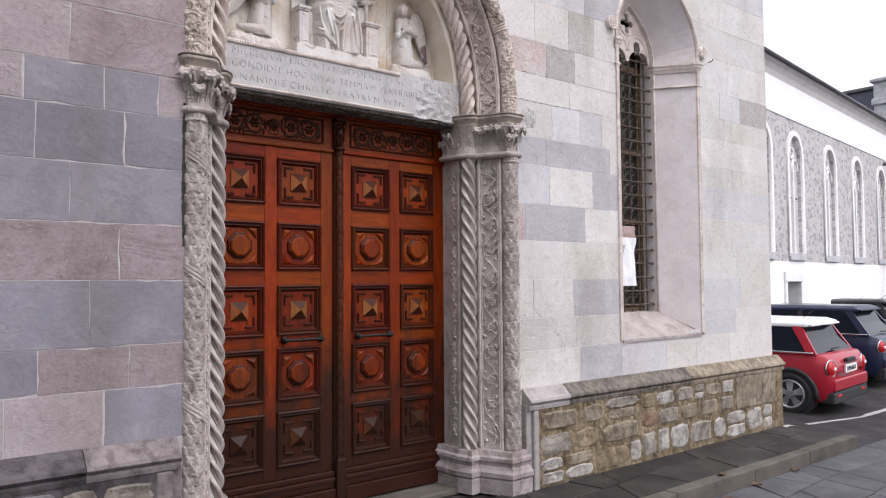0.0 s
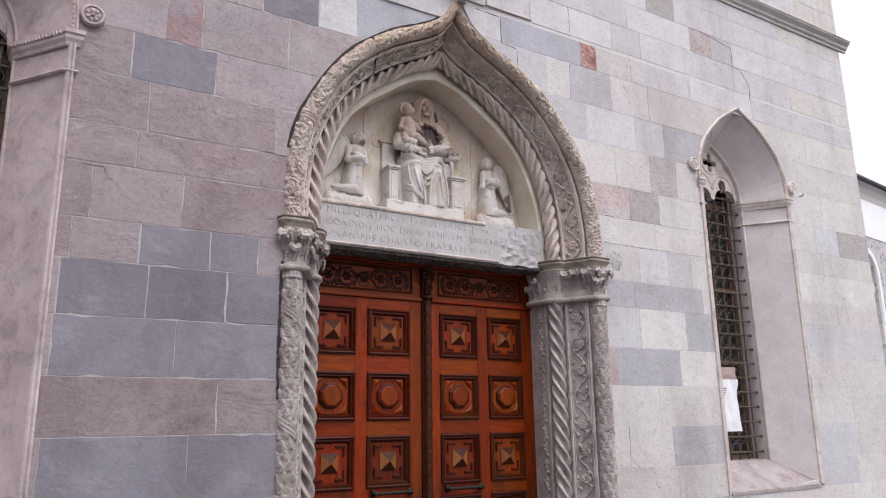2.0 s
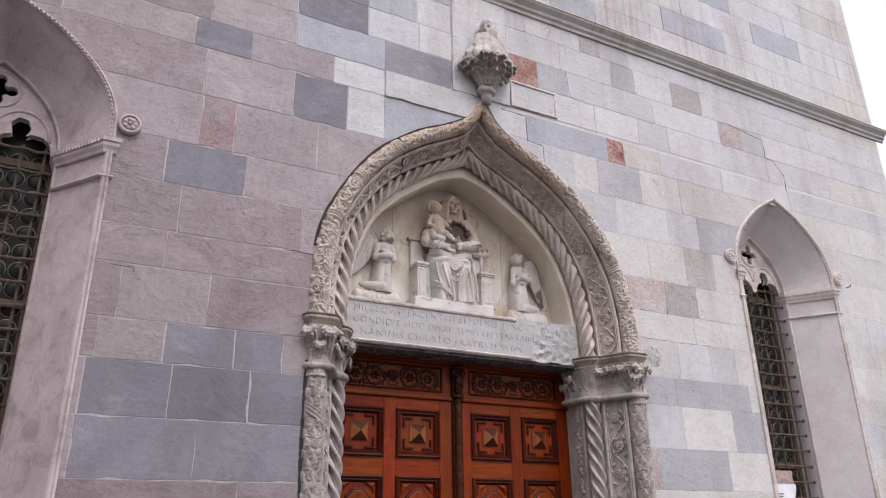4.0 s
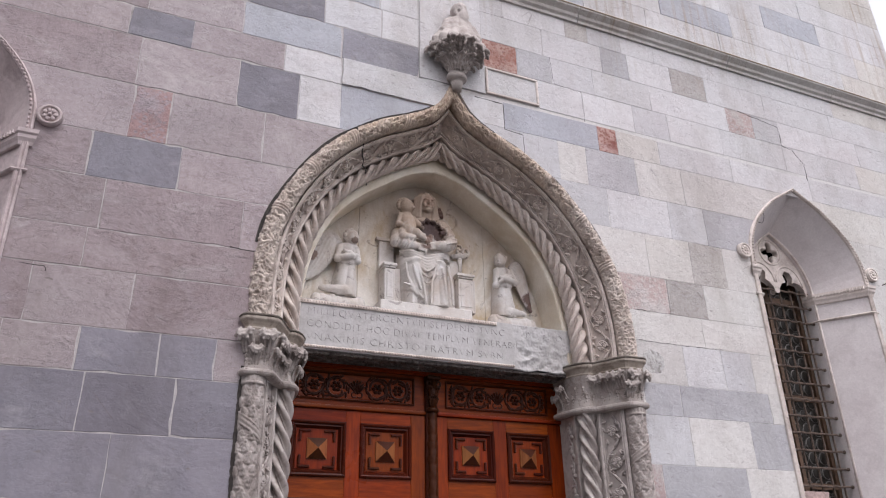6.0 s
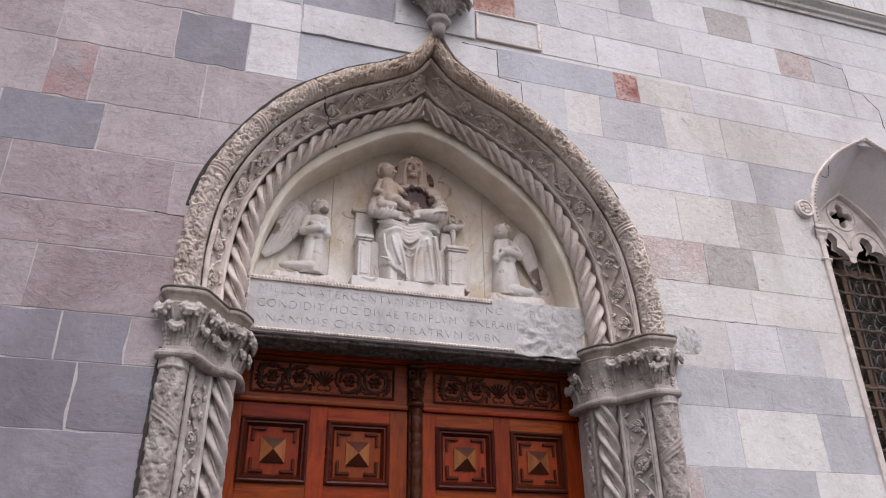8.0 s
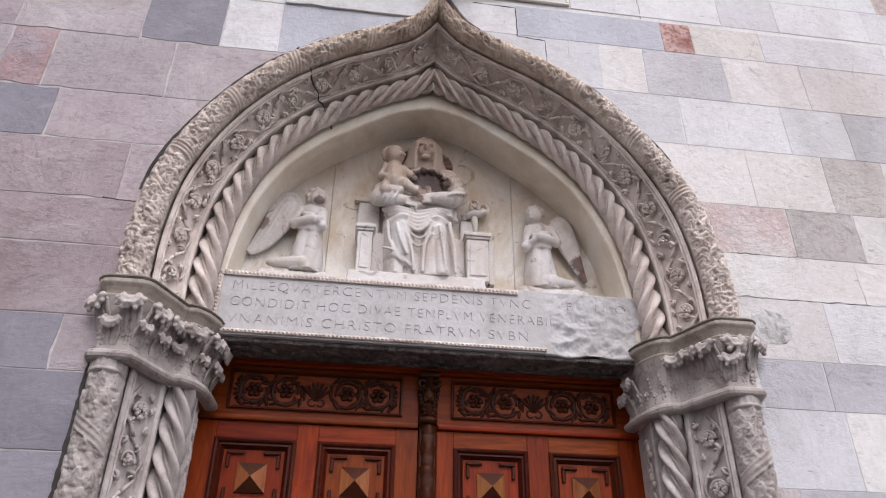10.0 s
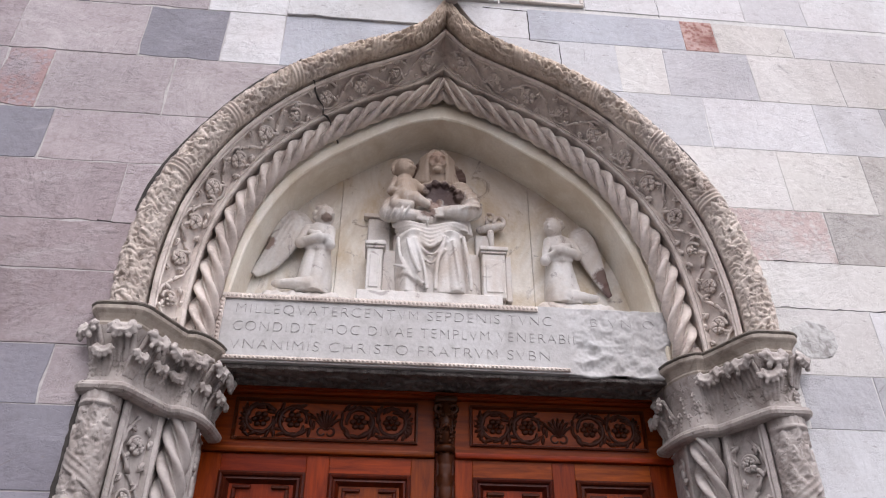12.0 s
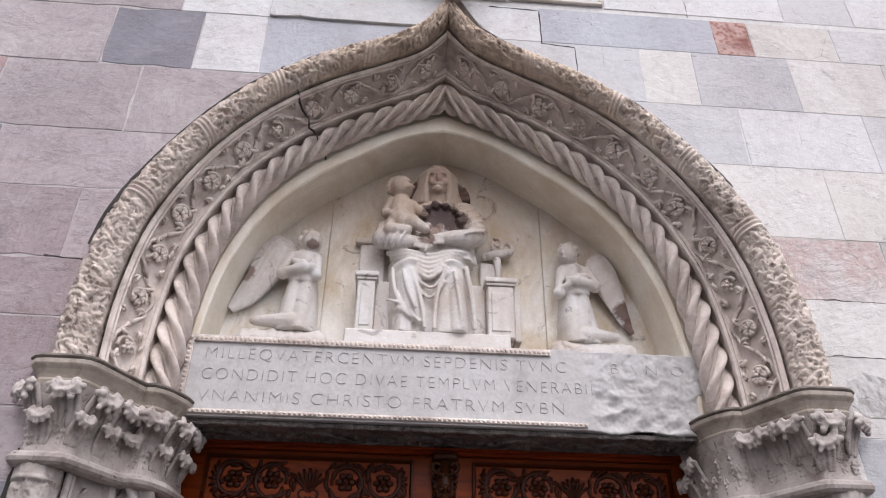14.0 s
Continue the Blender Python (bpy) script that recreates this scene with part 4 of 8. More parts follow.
def plinth(name, x0, x1, joints, label, bed=None):
    p = thing(name, label, "plinth", kind="structure")
    lo, hi = min(x0, x1), max(x0, x1)
    part("bedding", boxed(lo, hi, -0.082, 0.02, -0.1, 0.615), bed or BEDDING, p)
    for a, b, m in joints:
        rings = [[(x, -o, zz) for o, zz in PLINTH] for x in (a + 0.002, b - 0.002)]
        v, f = loft(rings)
        piece("moulded_stone", v, f, m, p)
    return p


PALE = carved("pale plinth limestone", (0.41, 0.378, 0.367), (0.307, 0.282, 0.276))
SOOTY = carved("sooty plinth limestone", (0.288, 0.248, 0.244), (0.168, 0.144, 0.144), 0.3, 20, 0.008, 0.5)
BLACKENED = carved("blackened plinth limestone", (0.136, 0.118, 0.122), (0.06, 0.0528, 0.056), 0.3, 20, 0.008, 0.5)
pr = plinth("plinth_east", 1.50, CORNER + 0.06, [(1.41, 1.90, PALE), (1.90, 2.62, MOSSY), (2.62, 3.30, MOSSY), (3.30, 3.72, MOSSY), (3.72, 4.75, TANSTONE), (4.75, CORNER + 0.10, TANSTONE)], "rubble stone plinth under a moulded limestone course")
rubble_row(pr, 1.53, 2.9, -0.02, 0.20, 0.36, 3, [0, 1, 1, 4, 2])
rubble_row(pr, 2.9, 5.36, -0.02, 0.26, 0.30, 4, [1, 2, 2, 2])
rubble_row(pr, 1.53, 2.9, 0.20, 0.41, 0.40, 9, [0, 0, 1, 4, 3])
rubble_row(pr, 1.53, 2.9, 0.41, 0.61, 0.36, 15, [0, 1, 4])
rubble_row(pr, 2.9, 4.55, 0.26, 0.45, 0.26, 11, [0, 1, 2, 4, 3])
rubble_row(pr, 2.9, 4.55, 0.45, 0.61, 0.24, 16, [0, 1, 2, 4])
part("long_stone", boxed(4.57, 5.42, -0.092, 0.0, 0.27, 0.61, 0.012, 2), RUBBLE[0], pr)
part("moulded_upright", boxed(1.405, 1.47, -0.060, 0.02, -0.05, 0.66, 0.012, 2), PALE, pr, "upright moulded edge beside the portal")
part("moulded_upright", boxed(1.465, 1.525, -0.092, 0.02, -0.05, 0.61, 0.018, 3), PALE, pr)
pl = plinth("plinth_west", -9.0, -1.50, [(-1.93, -1.42, SOOTY), (-2.6, -1.93, BLACKENED), (-3.6, -2.6, BLACKENED), (-9.0, -3.6, BLACKENED)], "rubble stone plinth under a dark moulded course", BLACKENED)
rubble_row(pl, -3.2, -1.56, 0.42, 0.60, 0.25, 17, [5, 1, 5, 0])
rubble_row(pl, -3.2, -1.56, 0.23, 0.42, 0.27, 19, [5, 1, 5, 4])
rubble_row(pl, -3.2, -1.56, 0.02, 0.23, 0.27, 23, [5, 1, 5, 2])
part("moulded_upright", boxed(-1.47, -1.405, -0.060, 0.02, -0.05, 0.66, 0.012, 2), SOOTY, pl)
part("moulded_upright", boxed(-1.56, -1.465, -0.092, 0.02, -0.05, 0.61, 0.018, 3), SOOTY, pl)

# ---- portal ----
portal = thing("portal", "carved limestone church portal with rope columns and a pointed arch", "portal")
JAMB0, JAMB1 = 0.30, 2.72


def across(k):
    return 1.03 + 0.365 * k


def ring_point(u, k):
    """The right half of the arch: u from springing to apex, k from inner edge to outer edge."""
    a, b = spline(INNER, u), spline(OUTER, u)
    return a + (b - a) * k


ARCH_U = np.linspace(0, 1, 400)
MID = np.array([ring_point(u, 0.45) for u in ARCH_U])
ARCH_S = np.concatenate(([0], np.cumsum(np.hypot(*np.diff(MID, axis=0).T))))
ARCH_LEN = float(ARCH_S[-1])


def lean(z):
    """The arch's point stands a little west of its middle."""
    return -0.034 * np.clip((z - SPRING) / 1.54, 0, 1.35)


def place(side, kind, s, k, y):
    """A place on the portal: s metres up the jamb or along the arch."""
    if kind == "jamb":
        return Vector((side * across(k), y, JAMB0 + s))
    p = ring_point(float(np.interp(s, ARCH_S, ARCH_U)), k)
    return Vector((side * p[0] + lean(p[1]), y, p[1]))


def length(kind):
    return JAMB1 - JAMB0 if kind == "jamb" else ARCH_LEN


def sweep(name, side, kind, profile, material, step=0.04, label="", s0=0.0, smooth=False):
    """A closed profile of (k, y) pairs along a jamb or an arch half."""
    n = max(2, int((length(kind) - s0) / step)) if kind == "arch" else 2
    rings = [[place(side, kind, s0 + (length(kind) - s0) * i / (n - 1), k, y) for k, y in profile] for i in range(n)]
    v, f = loft(rings)
    bm = bmesh.new()
    vs = [bm.verts.new(q) for q in v]
    for q in f:
        bm.faces.new([vs[i] for i in q])
    return part(name, bm, material, portal, label, smooth)


def leaf_relief(s, a, seed):
    """Height of overlapping carved leaves at s along and a across, both in leaf lengths."""
    row = np.floor(s)
    a2 = a + 0.5 * (row % 2)
    cell = np.floor(a2)
    h1 = np.modf(np.abs(np.sin(row * 12.9898 + cell * 78.233 + seed) * 43758.5453))[0]
    fx, fs = a2 - cell - 0.5 + 0.12 * (h1 - 0.5), s - row
    half = 0.48 * np.sqrt(np.clip(1 - fs ** 2, 0, 1)) + 0.03 * np.sin(fs * 22 + h1 * 6)
    body = np.clip(1 - (np.abs(fx) / np.clip(half, 0.05, 1)) ** 2, 0, 1)
    rib = 0.25 * np.cos(np.abs(fx) * 26 + fs * 14 + 5 * h1)
    return body * (0.35 + 0.75 * fs) * (0.8 + 0.4 * h1) + rib * body * 0.6


def foliage(s, a, seed):
    """Height of crowded, curling little leaves, one in each unit cell, each turned its own way."""
    best = np.zeros(s.shape)
    cs, ca = np.floor(s), np.floor(a)
    for i in (-1, 0, 1):
        for j in (-1, 0, 1):
            rnd = [np.modf(np.abs(np.sin((cs + i) * p + (ca + j) * q + seed) * 43758.5453))[0] for p, q in ((127.1, 311.7), (269.5, 183.3), (91.7, 57.3), (33.9, 201.1))]
            ds = s - (cs + i + 0.5 + 0.7 * (rnd[0] - 0.5))
            da = a - (ca + j + 0.5 + 0.7 * (rnd[1] - 0.5))
            th = (rnd[2] - 0.5) * 3.6
            u, v = ds * np.cos(th) + da * np.sin(th), da * np.cos(th) - ds * np.sin(th)
            v = v - 0.55 * (u * u - 0.2) * np.sign(rnd[3] - 0.5)
            half = 0.30 * np.clip(1 - (u / 0.85) ** 2, 0.02, 1)
            body = np.clip(1 - (v / half) ** 2, 0, 1) ** 0.6 * (np.abs(u) < 0.85)
            h = body * (0.70 + 0.30 * rnd[3] + 0.25 * u) - 0.28 * body * np.exp(-(v / 0.055) ** 2) - 0.12 * body * np.abs(np.sin(u * 8.0 + 6 * np.abs(v)))
            best = np.maximum(best, h)
    return best


def leaf_column(side, kind):
    """The outer half-round shaft, carved all over with leaves."""
    total = length(kind)
    ns, na = int(total / 0.0046), 54
    S, A = np.meshgrid(np.linspace(0, total, ns), np.linspace(0, 1, na), indexing="ij")
    W = 0.30 * np.sin(S * 23 + A * 5)
    H = foliage(S / 0.033 + W, A * 5.8, 3.0 + side)
    H = np.maximum(H, 0.75 * foliage(S / 0.018 - W, A * 11.0, 9.0 + side))
    L = leaf_relief(S / 0.062 + 0.5 * np.abs(A - 0.5), A * 4.2, 5.0 + side)
    H = (0.35 if kind == "jamb" else 0.75) * H + (0.75 if kind == "jamb" else 0.35) * np.clip(L, -0.1, 1.3)
    if kind == "jamb":
        H = np.where(S > total - 0.055, 0.62 + 0.10 * np.cos(A * 60), H)
        H = np.where((S > total - 0.068) & (S < total - 0.052), 0.95, H)
        for b in (0.62, 1.42, 2.12):
            band = (S - b - 0.16 * (A - 0.5)) / 0.030
            H = np.where(np.abs(band) < 1, 0.72 + 0.14 * np.cos(band * 6.3), H)
    bands = [total * q for q in ((0.30, 0.46, 0.62, 0.80) if kind == "arch" else ())]
    for b in bands:
        across_band = (S - b - 0.07 * A) / 0.028
        H = np.where(np.abs(across_band) < 1, 0.70 + 0.20 * np.cos(across_band * 9.4), H)
    ang = math.pi * A
    R = (0.82 if kind == "arch" else 0.90) + (0.34 if kind == "arch" else 0.23) * H * np.clip(np.sin(ang), 0, 1) ** 0.4
    K = 0.795 - np.cos(ang) * 0.205 * np.minimum(R, 1.02)
    Y = 0.035 - np.sin(ang) * 0.088 * R
    ends = np.ones((ns, 1))
    K, Y = np.hstack((K, ends, ends * 0.6)), np.hstack((Y, ends * 0.1, ends * 0.1))
    if kind == "jamb":
        X, Z = across(K), JAMB0 + S[:, :1] + 0 * K
    else:
        U = np.interp(S[:, 0], ARCH_S, ARCH_U)
        I, O = np.array([spline(INNER, u) for u in U]), np.array([spline(OUTER, u) for u in U])
        X, Z = I[:, :1] + (O - I)[:, :1] * K, I[:, 1:] + (O - I)[:, 1:] * K
    shift = lean(Z) if kind == "arch" else 0.0
    rings = np.stack((side * X + shift, Y, Z), -1).tolist()
    v, f = loft(rings)
    return piece("leaf_column", v, f, CARVED if kind == "arch" else GREYCARVED, portal, "half-round shaft carved with leaves", True)


def rope(side, kind, radius=0.062, strands=4):
    """A twisted colonnette: broad strands with a thin fillet laid between them."""
    total = length(kind) if kind == "jamb" else ARCH_LEN
    pitch = 0.46 if kind == "jamb" else 0.44
    lay = side if kind == "jamb" else -1
    ns, na = int(total / 0.007), 64
    rings = []
    for i in range(ns):
        s = total * i / (ns - 1)
        row = []
        for j in range(na):
            t = 2 * math.pi * j / na
            q = (strands * (t / (2 * math.pi) + lay * s / pitch)) % 1.0
            lobe = math.sin(math.pi * q / 0.60) ** 0.50 if q < 0.60 else 0.0
            lobe += 0.55 * math.exp(-((q - 0.80) / 0.055) ** 2)
            r = radius * (0.42 + 0.62 * lobe)
            row.append(place(side, kind, s, 0.155 - math.cos(t) * r / 0.365, 0.272 - math.sin(t) * r))
        rings.append(row)
    v, f = loft(rings)
    bm = bmesh.new()
    vs = [bm.verts.new(q) for q in v]
    for q in f:
        bm.faces.new([vs[i] for i in q])
    return part("rope_column", bm, FINE if kind == "arch" else GREYFINE, portal, "twisted rope colonnette", True)


PANEL_OUT, PANEL_IN = (0.565, 0.062), (0.345, 0.205)


def panel_place(side, kind, s, w, h):
    """A place on the sloping vine panel: w from -1 (inner) to 1 (outer), h metres proud."""
    k = (PANEL_OUT[0] + PANEL_IN[0]) / 2 + w * (PANEL_OUT[0] - PANEL_IN[0]) / 2
    y = (PANEL_OUT[1] + PANEL_IN[1]) / 2 + w * (PANEL_OUT[1] - PANEL_IN[1]) / 2
    return place(side, kind, s, k - h * 0.86 / 0.365, y - h * 0.5)


HALF = 0.068


def scroll(bm, put, s0, period, flip, r):
    """One turn of a vine: a swinging stem, a curled branch with a flower or fruit, and loose leaves. put(s, w, h) gives the place."""
    c, w0 = s0 + period * r.uniform(0.46, 0.56), flip * 0.12
    R = HALF * r.uniform(0.50, 0.62)
    tube(bm, [put(s0 + period * i / 12, -flip * 0.90 * math.sin(math.pi * i / 12) + 0.06 * math.sin(i * 1.7), 0.003 + 0.004 * math.sin(i)) for i in range(13)], [0.008 + 0.002 * math.sin(i * 2.2) for i in range(13)], 6)
    start = r.uniform(-0.4, 0.3)
    branch = []
    for i in range(16):
        a = -flip * (math.pi * 0.5 + start) + flip * 3.6 * i / 15
        q = 1.12 - 0.30 * i / 15
        branch.append(put(c + math.cos(a) * R * q, w0 + math.sin(a) * R / HALF * q, 0.005))
    tube(bm, branch, [0.0085 - 0.0003 * i for i in range(16)], 6)
    turn = r.uniform(0, 6)
    if r.random() < 0.68:
        for i in range(5):
            a = turn + 2 * math.pi * i / 5
            for off in (-0.22, 0.22):
                ball(bm, put(c + math.cos(a + off) * R * 0.66, w0 + math.sin(a + off) * R / HALF * 0.66, 0.004), R * 0.30, 8, 6)
            ball(bm, put(c + math.cos(a) * R * 0.42, w0 + math.sin(a) * R / HALF * 0.42, 0.005), R * 0.26, 8, 6)
        ball(bm, put(c, w0, 0.014), R * 0.19, 8, 6)
    else:
        for i in range(11):
            a, q = i * 2.4, R * 0.20 * math.sqrt(i)
            ball(bm, put(c + math.cos(a) * q, w0 + math.sin(a) * q / HALF, 0.014 - 0.0010 * i), R * 0.21, 8, 6)
    # leaves: curling blades that spring from the stem, each with two side lobes
    for ds, w, lean_to in ((-0.40, 0.66, 1), (0.40, 0.68, -1), (-0.28, -0.55, 1), (0.32, -0.50, -1), (0.02, 0.92, 1)):
        bend = r.uniform(0.5, 1.1) * lean_to
        size = r.uniform(0.040, 0.058)
        head = r.uniform(-0.5, 0.5) + (1.5 if lean_to > 0 else -1.5)
        for lobe, (scale, off) in enumerate(((1.0, 0.0), (0.6, 0.75), (0.6, -0.75))):
            p, wv, h = c + ds * period, flip * w, head + off
            pts = []
            for i in range(7):
                pts.append(put(p, max(-0.98, min(0.98, wv)), 0.002 + 0.007 * math.sin(math.pi * i / 6)))
                p, wv = p + math.sin(h) * size * scale / 7, wv - flip * math.cos(h) * size * scale / 7 / HALF
                h += bend * 0.38
            tube(bm, pts, [size * scale * (0.05 + 0.12 * math.sin(math.pi * (0.12 + 0.80 * i / 6))) for i in range(7)], 6)


def vine_panel(side, kind):
    frame = 0.05
    o, i = PANEL_OUT, PANEL_IN

    def mix(t, h):
        """t from 0 at the outer edge to 1 at the inner edge, h proud."""
        return (o[0] + (i[0] - o[0]) * t - h * 0.86 / 0.365, o[1] + (i[1] - o[1]) * t - h * 0.5)
    prof = [(0.60, 0.10), mix(-0.13, 0.0), mix(-0.12, 0.010), mix(-0.04, 0.014), mix(0.02, 0.007), mix(0.06, 0.011), mix(0.09, -0.018), mix(0.91, -0.018),
            mix(0.94, 0.011), mix(0.98, 0.007), mix(1.04, 0.014), mix(1.12, 0.010), mix(1.13, -0.01), (0.30, 0.32)]
    sweep("vine_panel", side, kind, prof, FINE if kind == "arch" else GREYFINE, 0.03, "sloping limestone panel with moulded edges")
    r = random.Random(7 + side * 3 + (kind == "arch"))
    bm = bmesh.new()
    total, period = length(kind), 0.200
    n = int((total - 0.06) / period)
    for q in range(n):
        scroll(bm, lambda s, w, h: panel_place(side, kind, s, w * 0.84, h * 1.7 - 0.012), 0.03 + q * (total - 0.08) / n, (total - 0.08) / n, 1 if q % 2 else -1, r)
    part("vine_relief", bm, FINE if kind == "arch" else GREYFINE, portal, "vine scrolls with flowers and grapes", True)


def inner_jamb(side):
    """The face next to the door, with its own narrow band of ornament."""
    prof = [(0.26, 0.34), (0.00, 0.335), (-0.010, 0.342), (-0.006, 0.36), (0.010, 0.365), (0.055, 0.48), (0.055, 0.49), (0.070, 0.50), (0.085, 0.60), (0.26, 0.60)]
    sweep("inner_jamb", side, "jamb", prof, GREYFINE, label="inner limestone jamb beside the door")
    bm = bmesh.new()
    r = random.Random(11 + side)

    def put(s, w, h):
        t = (w * 0.75 + 1) / 2
        return place(side, "jamb", s, 0.012 + 0.040 * t - h * 0.95 / 0.365, 0.370 + 0.105 * t - h * 0.35)
    total = length("jamb")
    n = 17
    for q in range(n):
        s = 0.06 + q * (total - 0.12) / n
        step = (total - 0.12) / n
        tube(bm, [put(s + step * i / 6, 0.6 * math.sin(math.pi * i / 3), 0.004) for i in range(7)], 0.0075, 6)
        ball(bm, put(s + step * 0.5, 0, 0.006), (0.012, 0.022, 0.026), 8, 6)
        ball(bm, put(s + step * 0.25, -0.5, 0.005), (0.011, 0.022, 0.018), 8, 6)
        ball(bm, put(s + step * 0.75, 0.5, 0.005), (0.011, 0.022, 0.018), 8, 6)
    part("inner_ornament", bm, GREYFINE, portal, smooth=True)


def soffit(side):
    """The plain inner arch: a narrow lip in front, then a deep smooth underside."""
    n = 46
    rings = []
    for i in range(n):
        s = ARCH_LEN * i / (n - 1)
        k = -0.03 - 0.17 * min(1.0, 1.5 * s / ARCH_LEN)
        rings.append([place(side, "arch", s, q, y) for q, y in ((0.30, 0.345), (0.04, 0.338), (0.01, 0.328), (k + 0.02, 0.326), (k, 0.334), (k, 0.600), (0.30, 0.600))])
    v, f = loft(rings)
    piece("arch_soffit", v, f, SOFFITSTONE, portal, "plain limestone inner arch")


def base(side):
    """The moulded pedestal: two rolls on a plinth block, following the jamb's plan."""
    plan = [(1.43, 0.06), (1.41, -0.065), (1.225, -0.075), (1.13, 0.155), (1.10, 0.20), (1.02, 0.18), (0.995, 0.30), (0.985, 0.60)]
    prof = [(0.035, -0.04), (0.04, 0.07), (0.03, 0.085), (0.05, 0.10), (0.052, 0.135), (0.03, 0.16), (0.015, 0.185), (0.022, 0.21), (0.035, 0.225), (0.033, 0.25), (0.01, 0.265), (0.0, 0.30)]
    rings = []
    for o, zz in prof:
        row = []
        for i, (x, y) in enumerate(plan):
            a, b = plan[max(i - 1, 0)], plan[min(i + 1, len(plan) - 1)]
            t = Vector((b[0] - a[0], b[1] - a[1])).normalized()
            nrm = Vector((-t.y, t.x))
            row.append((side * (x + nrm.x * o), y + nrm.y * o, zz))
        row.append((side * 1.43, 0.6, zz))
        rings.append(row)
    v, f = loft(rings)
    piece("jamb_base", v, f, BASESTONE, portal, "moulded pedestal worn at its corners")


for side in (-1, 1):
    for kind in ("jamb", "arch"):
        leaf_column(side, kind)
        rope(side, kind)
        vine_panel(side, kind)
        sweep("recess", side, kind, [(0.34, 0.24), (0.33, 0.33), (0.02, 0.345), (0.02, 0.37), (0.5, 0.37), (0.5, 0.24)], FINE, 0.05)
    inner_jamb(side)
    soffit(side)
    base(side)


def sculpted(name, bm, material, label, category, voxel=0.0055, rough=0.005):
    """One plain statue mesh: its forms fused, softened and weathered."""
    me = bpy.data.meshes.new(name)
    bmesh.ops.recalc_face_normals(bm, faces=bm.faces)
    bm.to_mesh(me)
    bm.free()
    me.materials.append(material)
    ob = new(name, me)
    rm = ob.modifiers.new("fuse", "REMESH")
    rm.mode, rm.voxel_size, rm.use_smooth_shade = "VOXEL", voxel, True
    sm = ob.modifiers.new("soften", "SMOOTH")
    sm.factor, sm.iterations = 0.5, 2
    tex = bpy.data.textures.new(name, "CLOUDS")
    tex.noise_scale, tex.noise_depth = 0.03, 2
    dp = ob.modifiers.new("weather", "DISPLACE")
    dp.texture, dp.strength, dp.mid_level = tex, rough, 0.5
    return tagged(ob, label, category)


# capitals
CAP = [(1.392, 0.06), (1.388, -0.030), (1.375, -0.044), (1.245, -0.044), (1.232, -0.030), (1.140, 0.165), (1.118, 0.195), (1.075, 0.190), (1.045, 0.225), (1.015, 0.29), (1.000, 0.38), (0.992, 0.52)]
CAPN = np.array(CAP)
CAPS = np.concatenate(([0], np.cumsum(np.hypot(*np.diff(CAPN, axis=0).T))))
CAPS = CAPS / CAPS[-1]


def cap_plan(t):
    return np.array([np.interp(t, CAPS, CAPN[:, 0]), np.interp(t, CAPS, CAPN[:, 1])])


def cap_at(t, o, z, side):
    """A place on the capital: t along its plan, o out from it."""
    p = cap_plan(t)
    q = cap_plan(min(t + 0.03, 1)) - cap_plan(max(t - 0.03, 0))
    q = q / np.hypot(*q)
    return Vector((side * (p[0] - q[1] * o), p[1] + q[0] * o, z))


ABACUS = carved("brown stained abacus limestone", (0.50, 0.435, 0.37), (0.33, 0.28, 0.23), grime=0.7)


def cap_body(side):
    prof = [(-0.03, 2.698), (-0.006, 2.698), (0.010, 2.700), (0.020, 2.708), (0.024, 2.720), (0.020, 2.732), (0.010, 2.740), (-0.008, 2.744), (-0.018, 2.80), (-0.014, 2.88), (-0.002, 2.935), (0.010, 2.966), (-0.03, 2.966)]
    top = [(-0.03, 2.968), (0.006, 2.968), (0.010, 2.976), (0.008, 2.984), (0.013, 2.994), (0.024, 3.010), (0.034, 3.020), (0.038, 3.026), (0.039, 3.040), (-0.03, 3.040)]
    edge = [(-0.03, 3.0415), (0.040, 3.0415), (0.045, 3.048), (0.038, 3.057), (-0.03, 3.057)]
    n = 60
    made = []
    for nm, pr, m in (("capital", prof, GREYCARVED), ("abacus", top, ABACUS), ("abacus_edge", edge, MOSSY)):
        rings = [[cap_at(i / (n - 1), o, zz, side) for o, zz in pr] for i in range(n)]
        v, f = loft(rings)
        made.append(piece(nm, v, f, m, portal if not made else made[0], "leafy capital under a moulded abacus" if not made else ""))
    return made[0]


def frond(bm, at, out, up, size, r, curl=1.0):
    """A weathered acanthus leaf: a rib with paired lobes, its tip rolled outward into a knob."""
    sidev = out.cross(up)
    basis = Matrix((sidev, out, up)).transposed().to_4x4()
    for k in range(4):
        t = k / 3
        p = at + up * (size * (0.12 + 0.62 * t)) + out * (size * (0.03 + 0.20 * t * t * curl))
        for s in (-1, 1):
            w = size * (0.20 + 0.08 * math.sin(3.1 * t))
            lobe = p + sidev * (s * w) + out * (size * 0.02) - up * (size * 0.02)
            ball(bm, lobe, (size * 0.125, size * 0.060, size * 0.085), 8, 6, basis @ Matrix.Rotation(-s * (0.7 + 0.4 * t) + r.uniform(-0.2, 0.2), 4, "Y"))
        ball(bm, p, (size * 0.10, size * 0.085, size * 0.16), 8, 6, basis)
    tip = at + up * (size * 0.86) + out * (size * 0.30 * curl)
    ball(bm, tip, (size * 0.16, size * 0.13, size * 0.11), 9, 7, basis)
    for s in (-1, 0, 1):
        ball(bm, tip + sidev * (s * size * 0.15) + out * (size * 0.07) - up * (size * (0.07 + 0.05 * abs(s))), (size * 0.085, size * 0.075, size * 0.085), 8, 6, basis)


